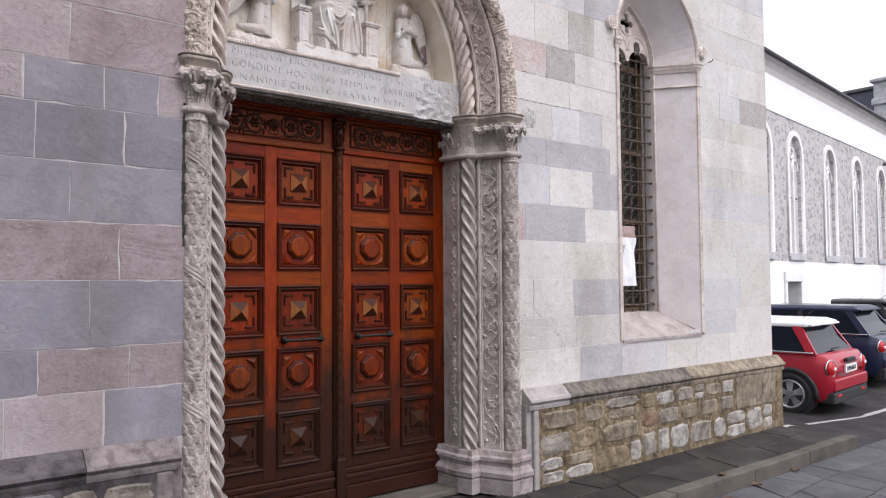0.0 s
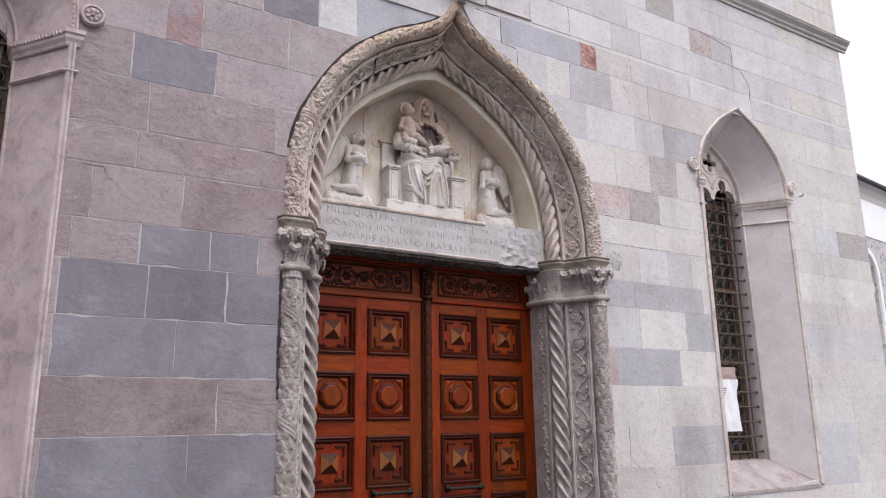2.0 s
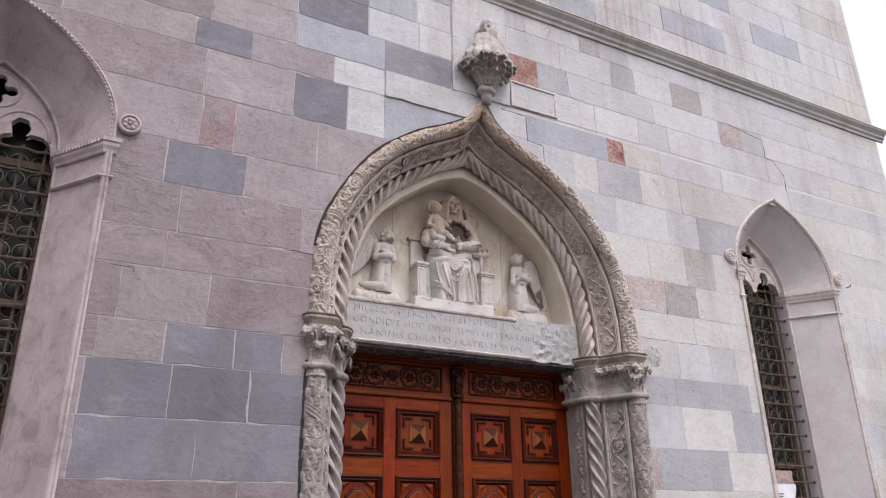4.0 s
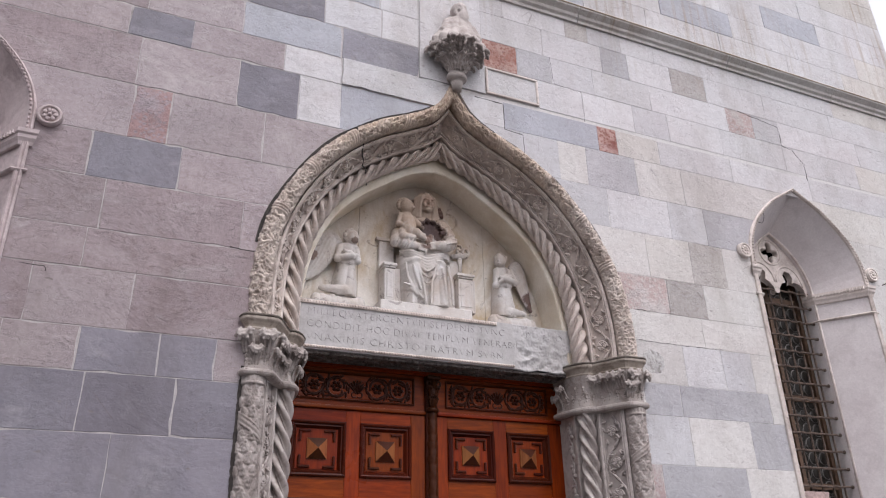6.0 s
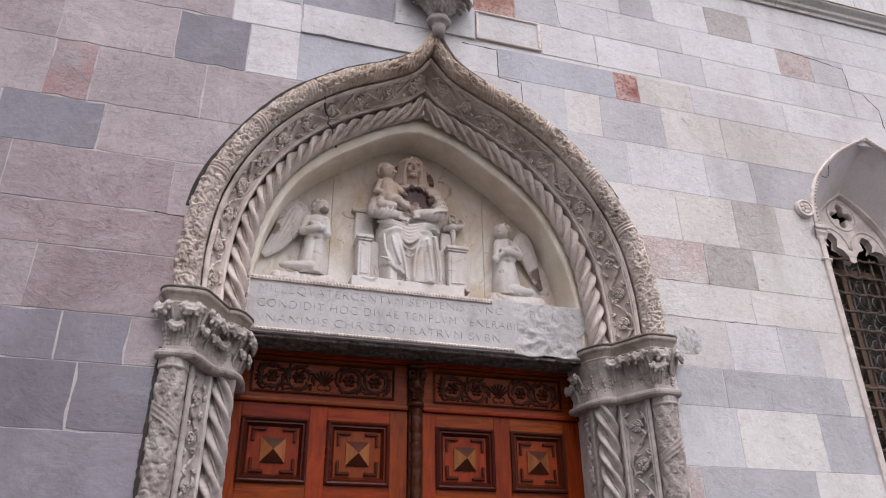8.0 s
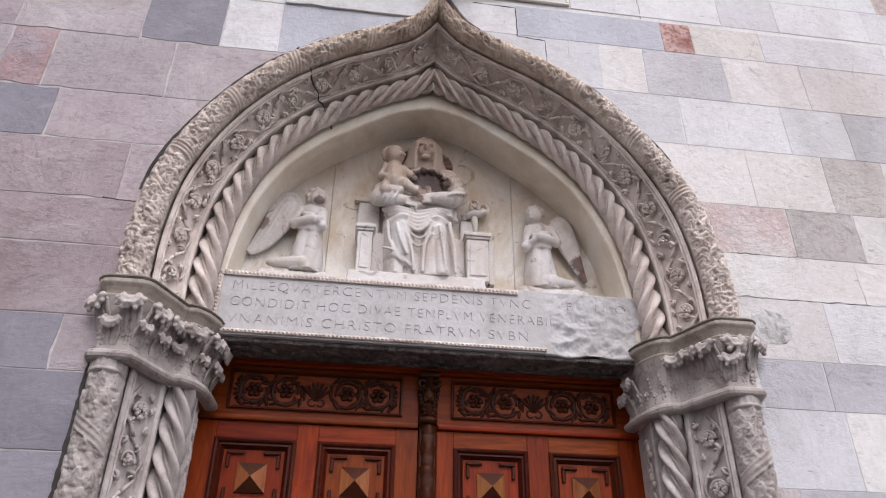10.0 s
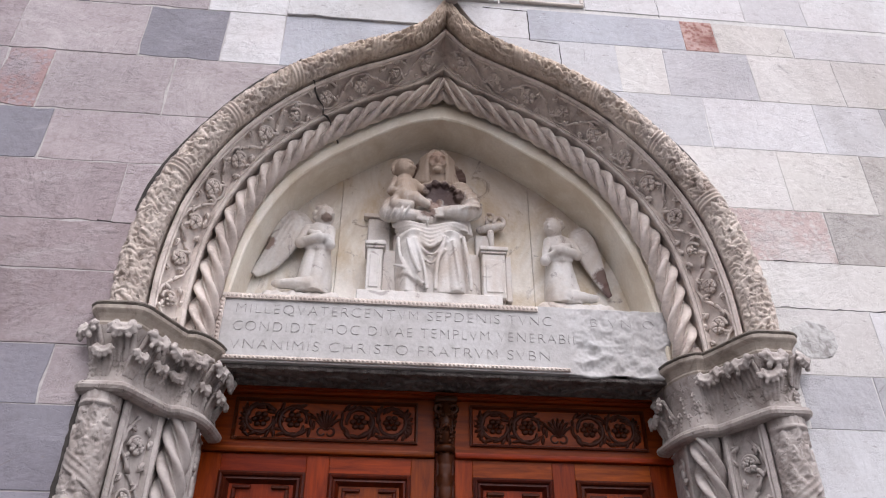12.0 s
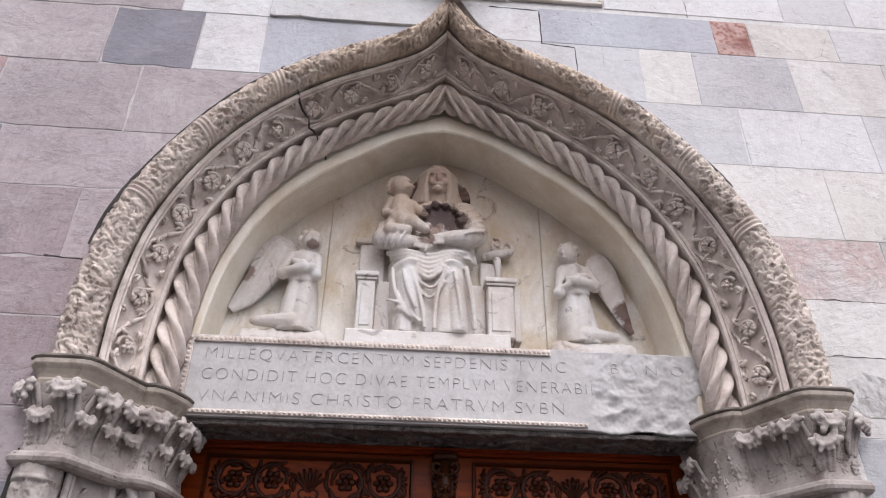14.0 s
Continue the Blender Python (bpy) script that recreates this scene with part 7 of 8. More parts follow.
def finial():
    """Leafy corbel over the arch's point, with a bearded half figure on it."""
    c = thing("finial_corbel", "leafy limestone corbel on the point of the arch", "corbel")
    x0, y0 = -0.02, -0.07
    prof = [(0.034, 4.98), (0.046, 5.04), (0.05, 5.07), (0.074, 5.075), (0.082, 5.095), (0.074, 5.115), (0.06, 5.12), (0.066, 5.15), (0.10, 5.22), (0.15, 5.29), (0.19, 5.34), (0.12, 5.36)]
    rings = [[(x0 + math.cos(a) * r, y0 + math.sin(a) * r * 0.8, zz) for a in np.linspace(0, 2 * math.pi, 25)[:-1]] for r, zz in prof]
    v, f = loft(rings)
    piece("bell", v, f, GREYCARVED, c, smooth=True)
    r = random.Random(12)
    for zz, rad, count, size, wide, lean_out in ((5.125, 0.055, 7, 0.150, 0.040, 0.65), (5.20, 0.090, 9, 0.150, 0.044, 0.85), (5.25, 0.130, 10, 0.125, 0.046, 1.1)):
        for q in range(count):
            a = math.pi * (1.0 + (q + r.uniform(-0.2, 0.2)) / (count - 1))
            d = Vector((math.cos(a), math.sin(a) * 0.8, 0)).normalized()
            rise = (Vector((0, 0, 1)) + d * lean_out).normalized()
            lean = (d - rise * d.dot(rise)).normalized()
            bm = bmesh.new()
            acanthus(bm, Vector((x0, y0, zz + r.uniform(-0.01, 0.01))) + d * rad, lean, rise, size * r.uniform(0.85, 1.1), wide, r.uniform(0.5, 0.85), r)
            part("acanthus_leaf", bm, GREYCARVED, c, smooth=True)
    bm = bmesh.new()
    x, y = 0.0, -0.085
    drapery(bm, [(x, y, 5.655, 0.045, 0.045), (x, y, 5.62, 0.115, 0.07), (x - 0.01, y - 0.005, 5.53, 0.14, 0.085), (x - 0.015, y - 0.02, 5.44, 0.175, 0.11), (x - 0.02, y - 0.03, 5.37, 0.215, 0.135), (x - 0.02, y - 0.03, 5.31, 0.20, 0.12)], 13, 0.30)
    ball(bm, (x + 0.014, y - 0.015, 5.735), (0.056, 0.060, 0.075), 12, 9)
    ball(bm, (x + 0.018, y - 0.055, 5.645), (0.040, 0.034, 0.075), 10, 8)
    ball(bm, (x + 0.016, y - 0.065, 5.715), (0.010, 0.012, 0.018))
    ball(bm, (x + 0.008, y + 0.012, 5.745), (0.066, 0.058, 0.075))
    for sx in (-1, 1):
        ball(bm, (x + 0.014 + sx * 0.022, y - 0.066, 5.748), (0.016, 0.010, 0.008))
        ball(bm, (x + 0.014 + sx * 0.026, y - 0.060, 5.712), (0.015, 0.012, 0.013))
        tube(bm, [(x + 0.014 + sx * 0.045, y - 0.03, 5.74), (x + 0.014 + sx * 0.048, y - 0.04, 5.67), (x + 0.016 + sx * 0.025, y - 0.06, 5.60)], [0.014, 0.018, 0.012], 6)
    limb(bm, [(x - 0.105, y - 0.02, 5.57), (x - 0.145, y - 0.045, 5.47), (x - 0.07, y - 0.095, 5.43)], (0.038, 0.036, 0.024))
    limb(bm, [(x + 0.105, y - 0.02, 5.57), (x + 0.14, y - 0.045, 5.47), (x + 0.06, y - 0.095, 5.45)], (0.038, 0.036, 0.024))
    for q in range(5):
        tube(bm, [(x - 0.09 + 0.02 * q, y - 0.06, 5.56), (x - 0.06 + 0.03 * q, y - 0.10, 5.47), (x - 0.09 + 0.05 * q, y - 0.105, 5.38)], 0.011, 6)
    sculpted("bearded_statue", bm, GREYFINE, "weathered limestone half figure of a bearded man on a leafy corbel", "statue", 0.007, 0.005)


finial()

# framed blank tablet and the backing slab beside the finial
tablet = thing("wall_tablet", "blank limestone tablet with a thin raised frame", "tablet")
part("backing", boxed(0.27, 0.72, -0.0075, -0.0045, 5.09, 5.325), WHITE, tablet)
for x0, x1, z0, z1 in ((0.26, 0.735, 5.08, 5.10), (0.26, 0.735, 5.315, 5.335), (0.26, 0.28, 5.10, 5.315), (0.715, 0.735, 5.10, 5.315)):
    part("raised_frame", boxed(x0, x1, -0.020, 0.0, z0, z1, 0.005), CLEAN, tablet)
backing = thing("backing_slab", "smooth pale slab behind the finial figure", "slab")
part("slab", boxed(-0.295, 0.235, -0.014, 0.0, 5.075, 6.08, 0.004), WHITE, backing)

# ---- cracks, ledge shadow lines, mended patches and small iron on the church wall ----
def crack(points, width, seed, wander=0.007):
    """A dark line stepping from joint to joint, for open cracks and for painted ledge shadows."""
    r = random.Random(seed)
    pts = []
    for (x0, z0), (x1, z1) in zip(points, points[1:]):
        n = max(2, int(math.hypot(x1 - x0, z1 - z0) / 0.03))
        for i in range(n):
            t = i / n
            pts.append((x0 + (x1 - x0) * t + r.uniform(-wander, wander), -0.001, z0 + (z1 - z0) * t + r.uniform(-wander, wander) * 0.6))
    pts.append((points[-1][0], -0.001, points[-1][1]))
    part("crack", tube(bmesh.new(), pts, [width * r.uniform(0.25, 0.75) for _ in pts], 5), CREVICE, wall, "dark stepped line, crack and ledge shadow alike")


crack([(2.95, 5.62), (3.43, 5.56), (3.43, 5.35), (3.55, 5.33), (3.67, 5.20), (3.67, 5.02)], 0.0055, 1)
# next two: dark tubes drawn for the shadow lines of stepped ledges
crack([(0.88, 5.62), (0.90, 5.36), (1.16, 5.34), (1.17, 5.05)], 0.003, 2)
crack([(0.16, 5.028), (0.41, 5.02), (0.41, 4.79), (0.57, 4.775), (0.57, 4.57)], 0.007, 12, 0.002)
crack([(-2.66, 3.215), (-2.47, 3.21), (-2.46, 3.18)], 0.004, 13)
crack([(4.095, 2.05), (4.10, 1.72), (4.12, 1.58), (4.11, 1.45)], 0.005, 3)
crack([(1.57, 1.69), (1.565, 1.50), (1.58, 1.42), (1.66, 1.37)], 0.0025, 4)
# dark tube drawn for the shadow in a notch
crack([(-1.53, 3.475), (-1.48, 3.47), (-1.38, 3.465)], 0.006, 5)
crack([(1.42, 3.215), (1.72, 3.21), (2.24, 3.22)], 0.0035, 9)
crack([(1.43, 3.455), (1.70, 3.45), (1.78, 3.46)], 0.0035, 10)
crack([(2.75, 4.47), (2.95, 4.44), (3.02, 4.62)], 0.0035, 11)


def mortar_patch(x, zz, a, b, material, seed):
    """A mended hollow: a ragged, slightly proud skin of mortar."""
    r = random.Random(seed)
    n = 26
    edge = [r.uniform(0.93, 1.03) for _ in range(n)]
    rings = []
    for q, y in ((1.0, 0.004), (1.0, -0.002), (0.93, -0.004), (0.6, -0.0035), (0.25, -0.0045)):
        rings.append([(x + math.cos(2 * math.pi * i / n) * a * q * edge[i], y + r.uniform(-0.0012, 0.0012), zz + math.sin(2 * math.pi * i / n) * b * q * edge[i]) for i in range(n)])
    v, f = loft(rings)
    piece("mortar_patch", v, f, material, wall, "ragged pale mortar repair")


PATCH = carved("pale mortar repair", (0.60, 0.585, 0.565), (0.50, 0.485, 0.465), 0.35, 40, 0.010, 0.3, 0.3)
mortar_patch(1.53, 3.06, 0.105, 0.090, PATCH, 1)

bm = bmesh.new()
tube(bm, [(4.32, 0.0, 4.05), (4.32, -0.035, 4.05), (4.322, -0.05, 4.055), (4.322, -0.053, 4.075)], 0.005, 6)
tagged(part("iron_hook", bm, RUST), "small rusty iron hook in the church wall", "hook")

# ---- building beyond the church ----
PLASTER = plain("white lime plaster", (0.88, 0.88, 0.89), 0.85, wear=0.03, scale=3, bumpy=0.2)


def rubble_wall():
    n = Nodes("grey rubble masonry")
    cell = n.voronoi(7.0, "F1", n.stretch(1, 1, 1.3), "Color")
    edge = n.voronoi(7.0, "DISTANCE_TO_EDGE", n.stretch(1, 1, 1.3))
    g = n.add("ShaderNodeRGBToBW")
    n.link(cell, g.inputs[0])
    c = n.ramp(g.outputs[0], (0.2, (0.31, 0.295, 0.30)), (0.5, (0.43, 0.41, 0.41)), (0.8, (0.52, 0.495, 0.49)))
    c = n.mix(n.ramp(edge, (0.02, 1.0), (0.10, 0.0)), c, (0.55, 0.53, 0.52))
    n.bump(edge, 0.6, 0.02)
    return n.done(c, 0.85)


RUBBLEWALL = rubble_wall()
SURROUND = plain("pale window surround", (0.82, 0.81, 0.80), 0.8, wear=0.1, scale=8)
BLANK = plain("grey blocked window", (0.56, 0.545, 0.545), 0.8, wear=0.10, scale=6)
EAVE = plain("dark grey eaves", (0.10, 0.095, 0.10), 0.6, wear=0.2, scale=6)
SLATE = plain("dark blue grey roof sheet", (0.075, 0.08, 0.11), 0.5, wear=0.2, scale=5)
CHIM = plain("grey chimney plaster", (0.50, 0.50, 0.52), 0.85, wear=0.2, scale=5)

far = thing("far_building", "white plastered building with rubble band and blocked pointed windows", "building")
far.location, far.rotation_euler = (13.3, 4.27, 0), (0, 0, radians(7.5))
HOLES = [(0.30, 1.05), (2.48, 1.05), (5.3, 1.05), (8.0, 1.05), (10.8, 1.05)]
GZ0, GZ1 = 2.30, 5.45


def gothic(c, half, z0, z1, n=9):
    """A narrow opening with a pointed head."""
    zs = z1 - half * 1.25
    right = [(half, z0), (half, zs)] + [(half * math.cos(a), zs + (z1 - zs) * math.sin(a) ** 0.9) for a in np.linspace(0.15, math.pi / 2, n)]
    return [(c + x, zz) for x, zz in right] + [(c - x, zz) for x, zz in reversed(right[:-1])]


part("lower_wall", boxed(-2.0, 1.66, 0.0, 0.5, -0.4, 2.11), PLASTER, far)
part("lower_wall", boxed(2.66, 14.0, 0.0, 0.5, -0.4, 2.11), PLASTER, far)
part("lower_wall", boxed(1.66, 2.66, 0.0, 0.5, 1.62, 2.11), PLASTER, far)
plate("rubble_band", [(-2.0, 2.11), (14.0, 2.11), (14.0, 5.72), (-2.0, 5.72)], [gothic(c, 0.45, GZ0, GZ1 - 0.12) for c, w in HOLES], 0.0, 0.4, RUBBLEWALL, far, "grey rubble masonry band")
part("upper_wall", boxed(-2.0, 14.0, -0.02, 0.5, 5.72, 6.95), PLASTER, far)
part("roof", boxed(-2.0, 14.0, -0.12, 4.0, 6.99, 7.05), EAVE, far, "dark overhanging eaves")
COVE = plain("greyed lime plaster", (0.60, 0.575, 0.55), 0.85, wear=0.08, scale=3, bumpy=0.2)
v, f = loft([[(x, y, zz) for y, zz in ((0.1, 6.60), (-0.021, 6.60), (-0.05, 6.74), (-0.105, 6.86), (-0.17, 6.93), (-0.18, 6.985), (0.1, 6.985))] for x in (-2.0, 14.0)])
piece("cove", v, f, COVE, far, "curved pale plaster cove under the eaves")
part("gutter", tube(bmesh.new(), [(-2.0, -0.20, 7.0), (6.0, -0.20, 7.0), (14.0, -0.20, 7.0)], 0.055, 10), EAVE, far, "round dark metal gutter", True)
for c, w in HOLES:
    win = new("window")
    win.parent = far
    plate("surround", gothic(c, 0.60, GZ0 - 0.06, GZ1), [gothic(c, 0.46, GZ0, GZ1 - 0.13)], -0.05, 0.12, SURROUND, win)
    part("blocking", boxed(c - 0.52, c + 0.52, 0.085, 0.30, GZ0 - 0.05, GZ1), BLANK, win)
    part("mullion", boxed(c - 0.045, c + 0.045, 0.02, 0.10, GZ0, GZ1 - 1.0), SURROUND, win)
    for s in (-1, 1):
        bm = bmesh.new()
        tube(bm, [(c + s * 0.23 + 0.20 * math.cos(a), 0.07, GZ1 - 1.0 + 0.28 * math.sin(a)) for a in np.linspace(0.0, 3.14, 11)], 0.03, 6)
        part("tracery", bm, SURROUND, win)
    bm = bmesh.new()
    tube(bm, [(c + 0.12 * math.cos(a), 0.07, GZ1 - 0.55 + 0.14 * math.sin(a)) for a in np.linspace(0, 6.283, 15)[:-1]], 0.03, 6, True)
    part("tracery", bm, SURROUND, win)
    for s in (-1, 1):
        part("tie_bar", boxed(c + s * 0.19 - 0.15, c + s * 0.19 + 0.15, 0.06, 0.09, 3.72, 3.75), IRON, win)
    part("sill", boxed(c - 0.57, c + 0.57, -0.06, 0.22, GZ0 - 0.16, GZ0 + 0.02, 0.01), CHIM, win)
door = new("side_door")
door.parent = far
part("recess", boxed(1.66, 2.66, 0.30, 0.34, -0.4, 1.62), plain("grey brown side door", (0.20, 0.18, 0.16), 0.7), door)
part("lintel", boxed(1.52, 2.80, -0.06, 0.02, 1.60, 1.85, 0.01), SURROUND, door)
part("jamb", boxed(1.52, 1.67, -0.05, 0.10, -0.4, 1.60, 0.01), SURROUND, door)
part("jamb", boxed(2.65, 2.80, -0.05, 0.10, -0.4, 1.60, 0.01), SURROUND, door)
pipe = tagged(part("drainpipe", tube(bmesh.new(), [(24.0, 5.2, -0.2), (24.0, 5.2, 5.0), (23.9, 5.3, 5.4), (23.8, 5.5, 5.5)], 0.07, 8), EAVE), "dark metal drainpipe on the white building", "drainpipe")
back = thing("roof_house", "dark metal roof block with a pale chimney", "building")
part("wall", boxed(32.0, 42.0, 8.75, 20.0, -0.4, 9.98), SLATE, back)
part("roof", boxed(31.85, 42.2, 8.70, 20.2, 9.98, 10.14, 0.03), EAVE, back, "thin grey roof edge")
part("chimney", boxed(31.7, 33.4, 7.1, 8.70, -0.4, 10.2), CHIM, back, "pale plastered stack")
part("chimney_cap", boxed(31.55, 33.6, 6.95, 8.82, 10.2, 10.38, 0.05), CHIM, back)
part("chimney_band", boxed(31.6, 33.5, 7.0, 8.78, 9.20, 9.50, 0.04), CHIM, back)

# unseen wall added behind the camera: closes the place, screens the west sky, bounces pale light
opposite = thing("opposite_light_wall", "unseen plain wall added to screen and bounce light", "building", kind="structure")
BOUNCEWALL = plain("pale bounce wall", (0.64, 0.61, 0.59), 0.9, wear=0.12, scale=2)
part("wall", boxed(-30.0, -2.0, -10.5, -9.5, -0.3, 8.5), BOUNCEWALL, opposite)

# ---- parked cars ----
def paint(name, colour, metal=0.0):
    return Nodes(name).done(colour, 0.35, metal, Coat_Weight=0.35, Coat_Roughness=0.08, Specular_IOR_Level=0.35)


TYRE = plain("tyre rubber", (0.018, 0.018, 0.018), 0.8, wear=0.2, scale=30)
ALLOY = plain("silver alloy", (0.55, 0.55, 0.57), 0.3, 0.9, 0.05, 20, 0.0)
TRIM = plain("black plastic trim", (0.02, 0.02, 0.021), 0.6, wear=0.1, scale=30)
CARGLASS = Nodes("tinted car glass").done((0.006, 0.009, 0.016), 0.15, Specular_IOR_Level=0.18)
LAMP = Nodes("red lamp lens").done((0.42, 0.010, 0.010), 0.25)
CLEAR = Nodes("clear lamp lens").done((0.75, 0.7, 0.68), 0.1, Coat_Weight=1.0)
PLATE = plain("white number plate", (0.75, 0.75, 0.75), 0.4, wear=0.03)
CHROME = Nodes("chrome strip").done((0.5, 0.5, 0.5), 0.25, 1.0)


def wheel(parent, x, y, r, wide, side):
    w = new("wheel")
    w.parent = parent
    w.location = (x, y, r)
    prof = [(0.66, -0.42), (0.90, -0.5), (0.985, -0.42), (1.0, -0.2), (1.0, 0.2), (0.985, 0.42), (0.90, 0.5), (0.66, 0.42)]
    rings = [[(b * wide, math.cos(a) * k * r, math.sin(a) * k * r) for k, b in prof] for a in np.linspace(0, 2 * math.pi, 33)]
    v, f = loft(rings, True, False)
    piece("tyre", v, f, TYRE, w, smooth=True)
    bm = bmesh.new()
    tube(bm, [(side * wide * 0.42, math.cos(a) * r * 0.655, math.sin(a) * r * 0.655) for a in np.linspace(0, 2 * math.pi, 33)[:-1]], 0.018, 8, True)
    tube(bm, [(side * wide * 0.36, 0, 0), (side * wide * 0.46, 0, 0)], 0.055, 14)
    for q in range(5):
        a = 2 * math.pi * q / 5 + 0.3
        c, s = math.cos(a), math.sin(a)
        pts = []
        for rad, half in ((0.04, 0.030), (r * 0.35, 0.045), (r * 0.63, 0.062)):
            pts.append([(side * wide * (0.44 if rad < 0.1 else 0.40), c * rad - s * h, s * rad + c * h) for h in (-half, half)] + [(side * wide * 0.28, c * rad - s * h, s * rad + c * h) for h in (half, -half)])
        add_loft(bm, pts)
    part("rim", bm, ALLOY, w, smooth=False)
    bm = bmesh.new()
    tube(bm, [(side * wide * 0.05, 0, 0), (side * wide * 0.2, 0, 0)], r * 0.64, 24)
    part("brake_disc", bm, TRIM, w)


def car(label, paint_m, roof_m, L, W, H, belt, wheel_r, overhang, base_len, at, turn, hatch=0.32, cladding=True):
    """A parked hatchback: its nose to +y, its tail at y = 0 in its own space."""
    c = thing("car", label, "car", "parked cars", at=at)
    c.rotation_euler = (0, 0, radians(turn))
    w = W / 2

    def section(y, half, z0, z1, tuck=0.06, n=5):
        pts = []
        for sx in (1, -1):
            side = [(half - tuck, z0), (half - 0.02, z0 + 0.10), (half, z0 + (z1 - z0) * 0.45), (half - 0.005, z0 + (z1 - z0) * 0.75), (half - 0.05, z1)]
            pts += [(sx * x, y, zz) for x, zz in (side if sx > 0 else reversed(side))]
        return pts
    rear = 0.30
    body = [section(0.05, w - 0.16, rear + 0.08, belt - 0.22), section(0.0, w - 0.10, rear, belt - 0.30), section(0.02, w - 0.08, rear - 0.02, belt - 0.14), section(0.10, w - 0.03, 0.24, belt - 0.03), section(0.26, w - 0.005, 0.20, belt), section(1.2, w, 0.18, belt + 0.005),
            section(L * 0.6, w, 0.18, belt - 0.01), section(L * 0.78, w - 0.02, 0.2, belt - 0.06), section(L * 0.93, w - 0.10, 0.24, belt - 0.18), section(L, w - 0.30, 0.32, belt - 0.30)]
    v, f = loft(body)
    b = piece("body", v, f, paint_m, c, smooth=True)
    bv = b.modifiers.new("soft edges", "BEVEL")
    bv.width, bv.segments, bv.limit_method, bv.angle_limit = 0.025, 2, "ANGLE", radians(35)
    # greenhouse
    lo, hi = belt - 0.02, H - 0.10

    def glass(y, half, zz, inset=0.0):
        return [(-half, y, zz), (half, y, zz)]
    cab = [[(-(w - 0.06), 0.20, lo), (w - 0.06, 0.20, lo), (w - 0.05, L * 0.66, lo), (-(w - 0.05), L * 0.66, lo)],
           [(-(w - 0.13), 0.20 + hatch * 0.6, (lo + hi) / 2), (w - 0.13, 0.20 + hatch * 0.6, (lo + hi) / 2), (w - 0.12, L * 0.60, (lo + hi) / 2), (-(w - 0.12), L * 0.60, (lo + hi) / 2)],
           [(-(w - 0.20), 0.20 + hatch, hi), (w - 0.20, 0.20 + hatch, hi), (w - 0.20, L * 0.54, hi), (-(w - 0.20), L * 0.54, hi)]]
    v, f = loft(cab)
    g = piece("cabin_glass", v, f, CARGLASS, c, "dark tinted windows")
    roof = [[(-(w - 0.185), 0.12 + hatch, hi - 0.01), (w - 0.185, 0.12 + hatch, hi - 0.01), (w - 0.185, L * 0.555, hi - 0.01), (-(w - 0.185), L * 0.555, hi - 0.01)],
            [(-(w - 0.20), 0.10 + hatch, hi + 0.05), (w - 0.20, 0.10 + hatch, hi + 0.05), (w - 0.20, L * 0.55, hi + 0.05), (-(w - 0.20), L * 0.55, hi + 0.05)],
            [(-(w - 0.32), 0.22 + hatch, H), (w - 0.32, 0.22 + hatch, H), (w - 0.32, L * 0.50, H), (-(w - 0.32), L * 0.50, H)]]
    v, f = loft(roof)
    rf = piece("roof", v, f, roof_m, c)
    bv = rf.modifiers.new("soft edges", "BEVEL")
    bv.width, bv.segments = 0.02, 2
    for s in (-1, 1):
        for y0, y1 in ((0.20, 0.34), (L * 0.33, L * 0.35)):
            bm = bmesh.new()
            add_loft(bm, [[(s * (w - 0.045), y0, lo), (s * (w - 0.045), y1, lo), (s * (w - 0.09), y1, lo), (s * (w - 0.09), y0, lo)],
                          [(s * (w - 0.180), y0 + hatch * (1 if y0 < 1 else 0), hi), (s * (w - 0.180), y1 + hatch * (1 if y0 < 1 else 0), hi), (s * (w - 0.24), y1 + hatch * (1 if y0 < 1 else 0), hi), (s * (w - 0.24), y0 + hatch * (1 if y0 < 1 else 0), hi)]])
            part("pillar", bm, TRIM if y0 > 1 else paint_m, c)
        part("belt_strip", boxed(s * (w - 0.03) - 0.02, s * (w - 0.03) + 0.02, 0.24, L * 0.66, belt - 0.005, belt + 0.02, 0.006), CHROME, c)
        # wheel arches
        for yc in (overhang, overhang + base_len):
            bm = bmesh.new()
            prev = []
            for a in np.linspace(-0.15, math.pi + 0.15, 17):
                ca, sa = math.cos(a), math.sin(a)
                prev.append([(s * (w - 0.10), yc + ca * wheel_r * 1.10, wheel_r + sa * wheel_r * 1.10), (s * (w + 0.015), yc + ca * wheel_r * 1.10, wheel_r + sa * wheel_r * 1.10), (s * (w + 0.008), yc + ca * wheel_r * 1.30, wheel_r + sa * wheel_r * 1.30), (s * (w - 0.10), yc + ca * wheel_r * 1.30, wheel_r + sa * wheel_r * 1.30)])
            add_loft(bm, prev)
            part("arch_trim", bm, TRIM, c, smooth=True)
            bm = bmesh.new()
            tube(bm, [(s * (w - 0.25), yc, wheel_r), (s * (w + 0.004), yc, wheel_r)], wheel_r * 1.12, 26)
            part("wheel_well", bm, TRIM, c)
            wheel(c, s * (w - 0.075), yc, wheel_r, 0.20, s)
        # tail lamp
        bm = bmesh.new()
        ball(bm, (s * (w - 0.15), 0.055, belt - 0.22), (0.115, 0.075, 0.125), 16, 10)
        lamp = part("tail_lamp", bm, LAMP, c, "red tail lamp in a chrome ring", True)
        bm = bmesh.new()
        tube(bm, [(s * (w - 0.15) + 0.118 * math.cos(a), 0.045 + 0.03 * math.cos(a) * s * 1.0, belt - 0.22 + 0.128 * math.sin(a)) for a in np.linspace(0, 2 * math.pi, 21)[:-1]], 0.013, 6, True)
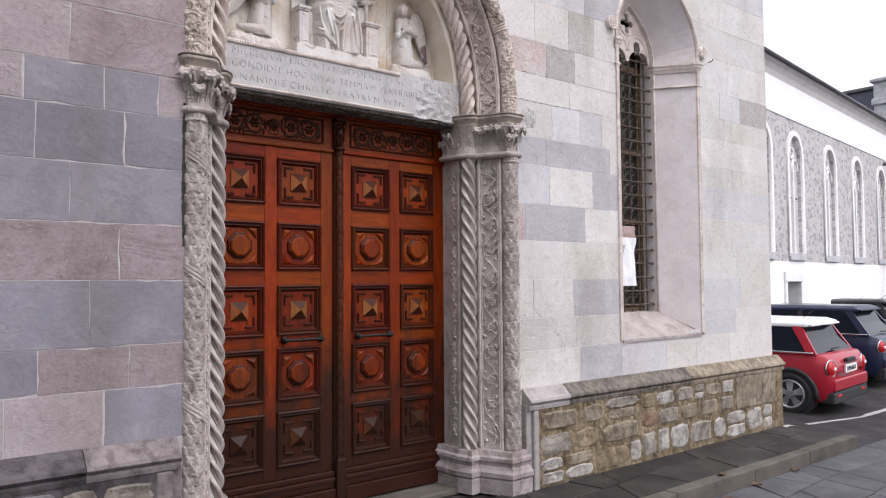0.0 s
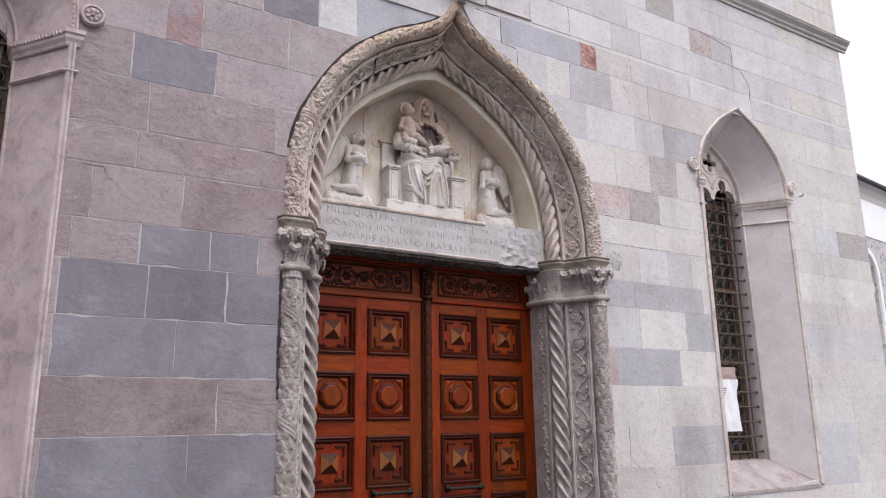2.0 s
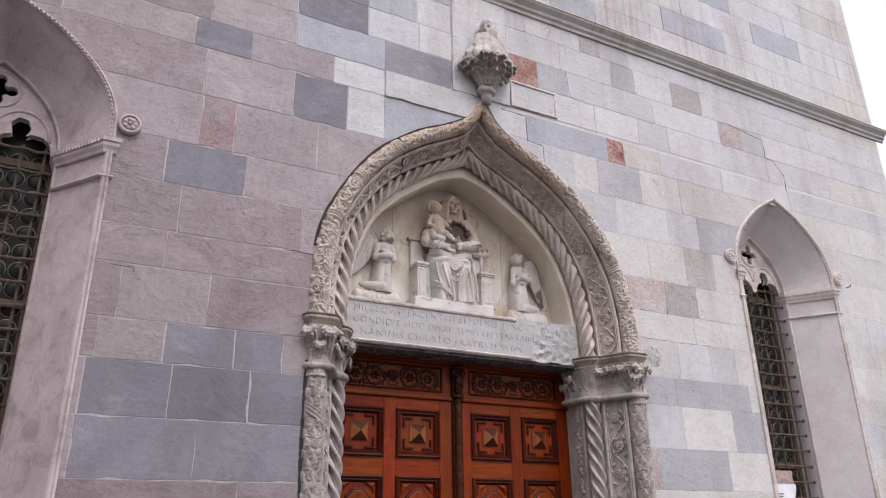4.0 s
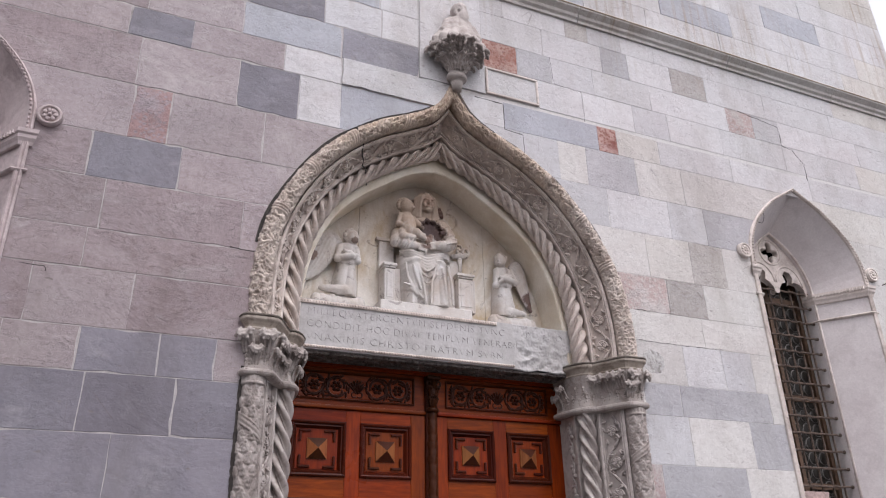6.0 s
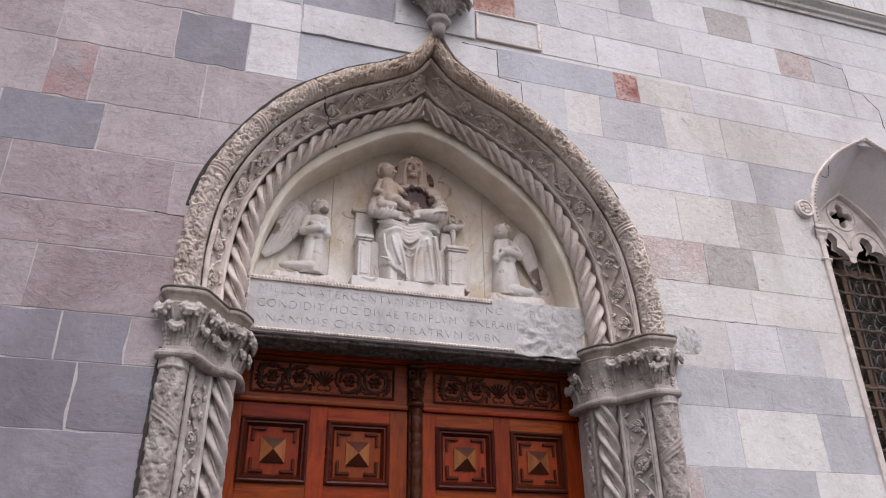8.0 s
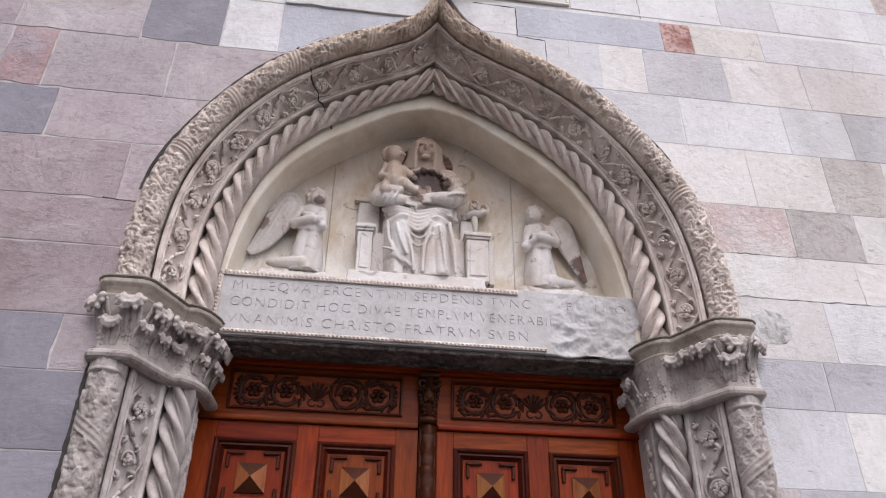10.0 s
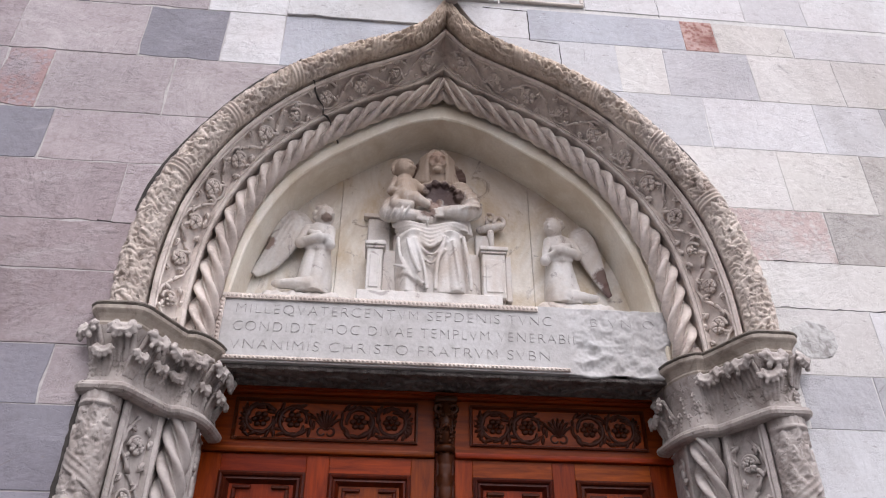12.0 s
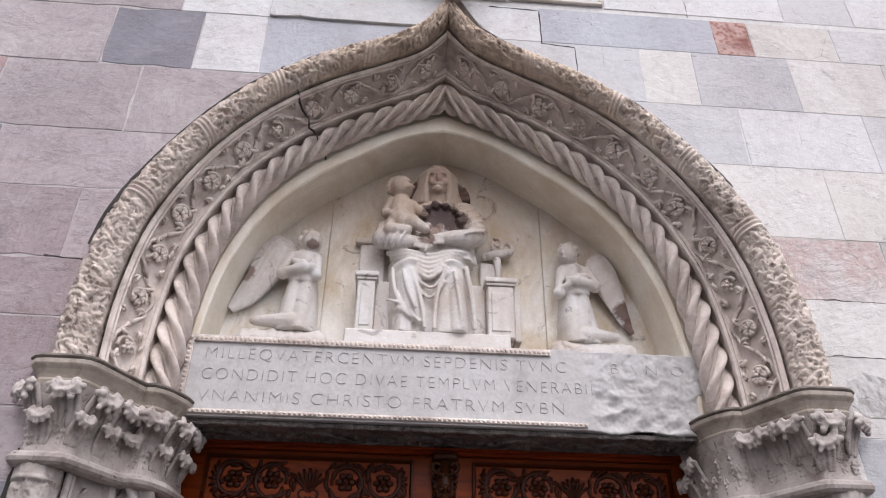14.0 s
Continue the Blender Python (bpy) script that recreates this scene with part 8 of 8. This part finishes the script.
        part("lamp_ring", bm, CHROME, lamp, smooth=True)
        bm = bmesh.new()
        ball(bm, (s * (w - 0.15), -0.005, belt - 0.22), (0.04, 0.03, 0.035), 10, 7)
        part("lamp_centre", bm, CLEAR, lamp, smooth=True)
        part("sill_trim", boxed(s * (w - 0.03) - 0.03, s * (w - 0.03) + 0.03, 0.3, L * 0.9, 0.17, 0.28, 0.01), TRIM, c)
    bm = boxed(-(w - 0.10), w - 0.10, -0.035, 0.2, 0.38, 0.56, 0.04, 3)
    part("bumper", bm, paint_m, c, smooth=False)
    part("lower_bumper", boxed(-(w - 0.08), w - 0.08, -0.02, 0.25, 0.20, 0.375, 0.03, 2), TRIM, c, "black lower bumper")
    for s in (-1, 1):
        part("reflector", boxed(s * 0.55 - 0.09, s * 0.55 + 0.09, -0.028, -0.015, 0.29, 0.33, 0.005), LAMP, c)
    plate_ob = part("number_plate", boxed(-0.26, 0.26, -0.025, 0.0, belt - 0.31, belt - 0.19, 0.004), PLATE, c, "white number plate")
    for q in range(6):
        part("plate_bar", boxed(-0.20 + q * 0.07, -0.155 + q * 0.07, -0.028, -0.024, belt - 0.28, belt - 0.22), TRIM, plate_ob)
    part("plate_grip", boxed(-0.20, 0.20, -0.03, 0.02, belt - 0.16, belt - 0.09, 0.015, 2), TRIM, c)
    part("wiper", boxed(-0.22, 0.12, 0.17, 0.20, belt + 0.03, belt + 0.05, 0.006), TRIM, c)
    part("spoiler", boxed(-(w - 0.24), w - 0.24, 0.06 + hatch, 0.3 + hatch, hi + 0.0, hi + 0.035, 0.012, 2), roof_m, c)
    bm = bmesh.new()
    tube(bm, [(0.1, 0.45 + hatch, H - 0.01), (0.1, 0.22 + hatch, H + 0.17)], [0.006, 0.003], 5)
    part("aerial", bm, TRIM, c)
    return c


REDP, BLUEP, BLACKP = paint("red car paint", (0.34, 0.008, 0.022)), paint("dark blue car paint", (0.012, 0.016, 0.045)), paint("black car paint", (0.01, 0.01, 0.011))
WHITEP = paint("white roof paint", (0.78, 0.79, 0.80))
car("small red hatchback with a white roof parked beside the church", REDP, WHITEP, 3.82, 1.73, 1.42, 0.93, 0.31, 0.58, 2.5, (9.10, 0.62, -0.372), 6.0, 0.26)
car("dark blue estate car parked in the row", BLUEP, BLUEP, 4.4, 1.80, 1.52, 0.98, 0.32, 0.75, 2.65, (12.9, 1.35, -0.38), 6.0, 0.34)
car("black car parked at the end of the row", BLACKP, BLACKP, 4.3, 1.78, 1.48, 0.95, 0.31, 0.75, 2.6, (19.2, 3.2, -0.38), 4.0, 0.34)
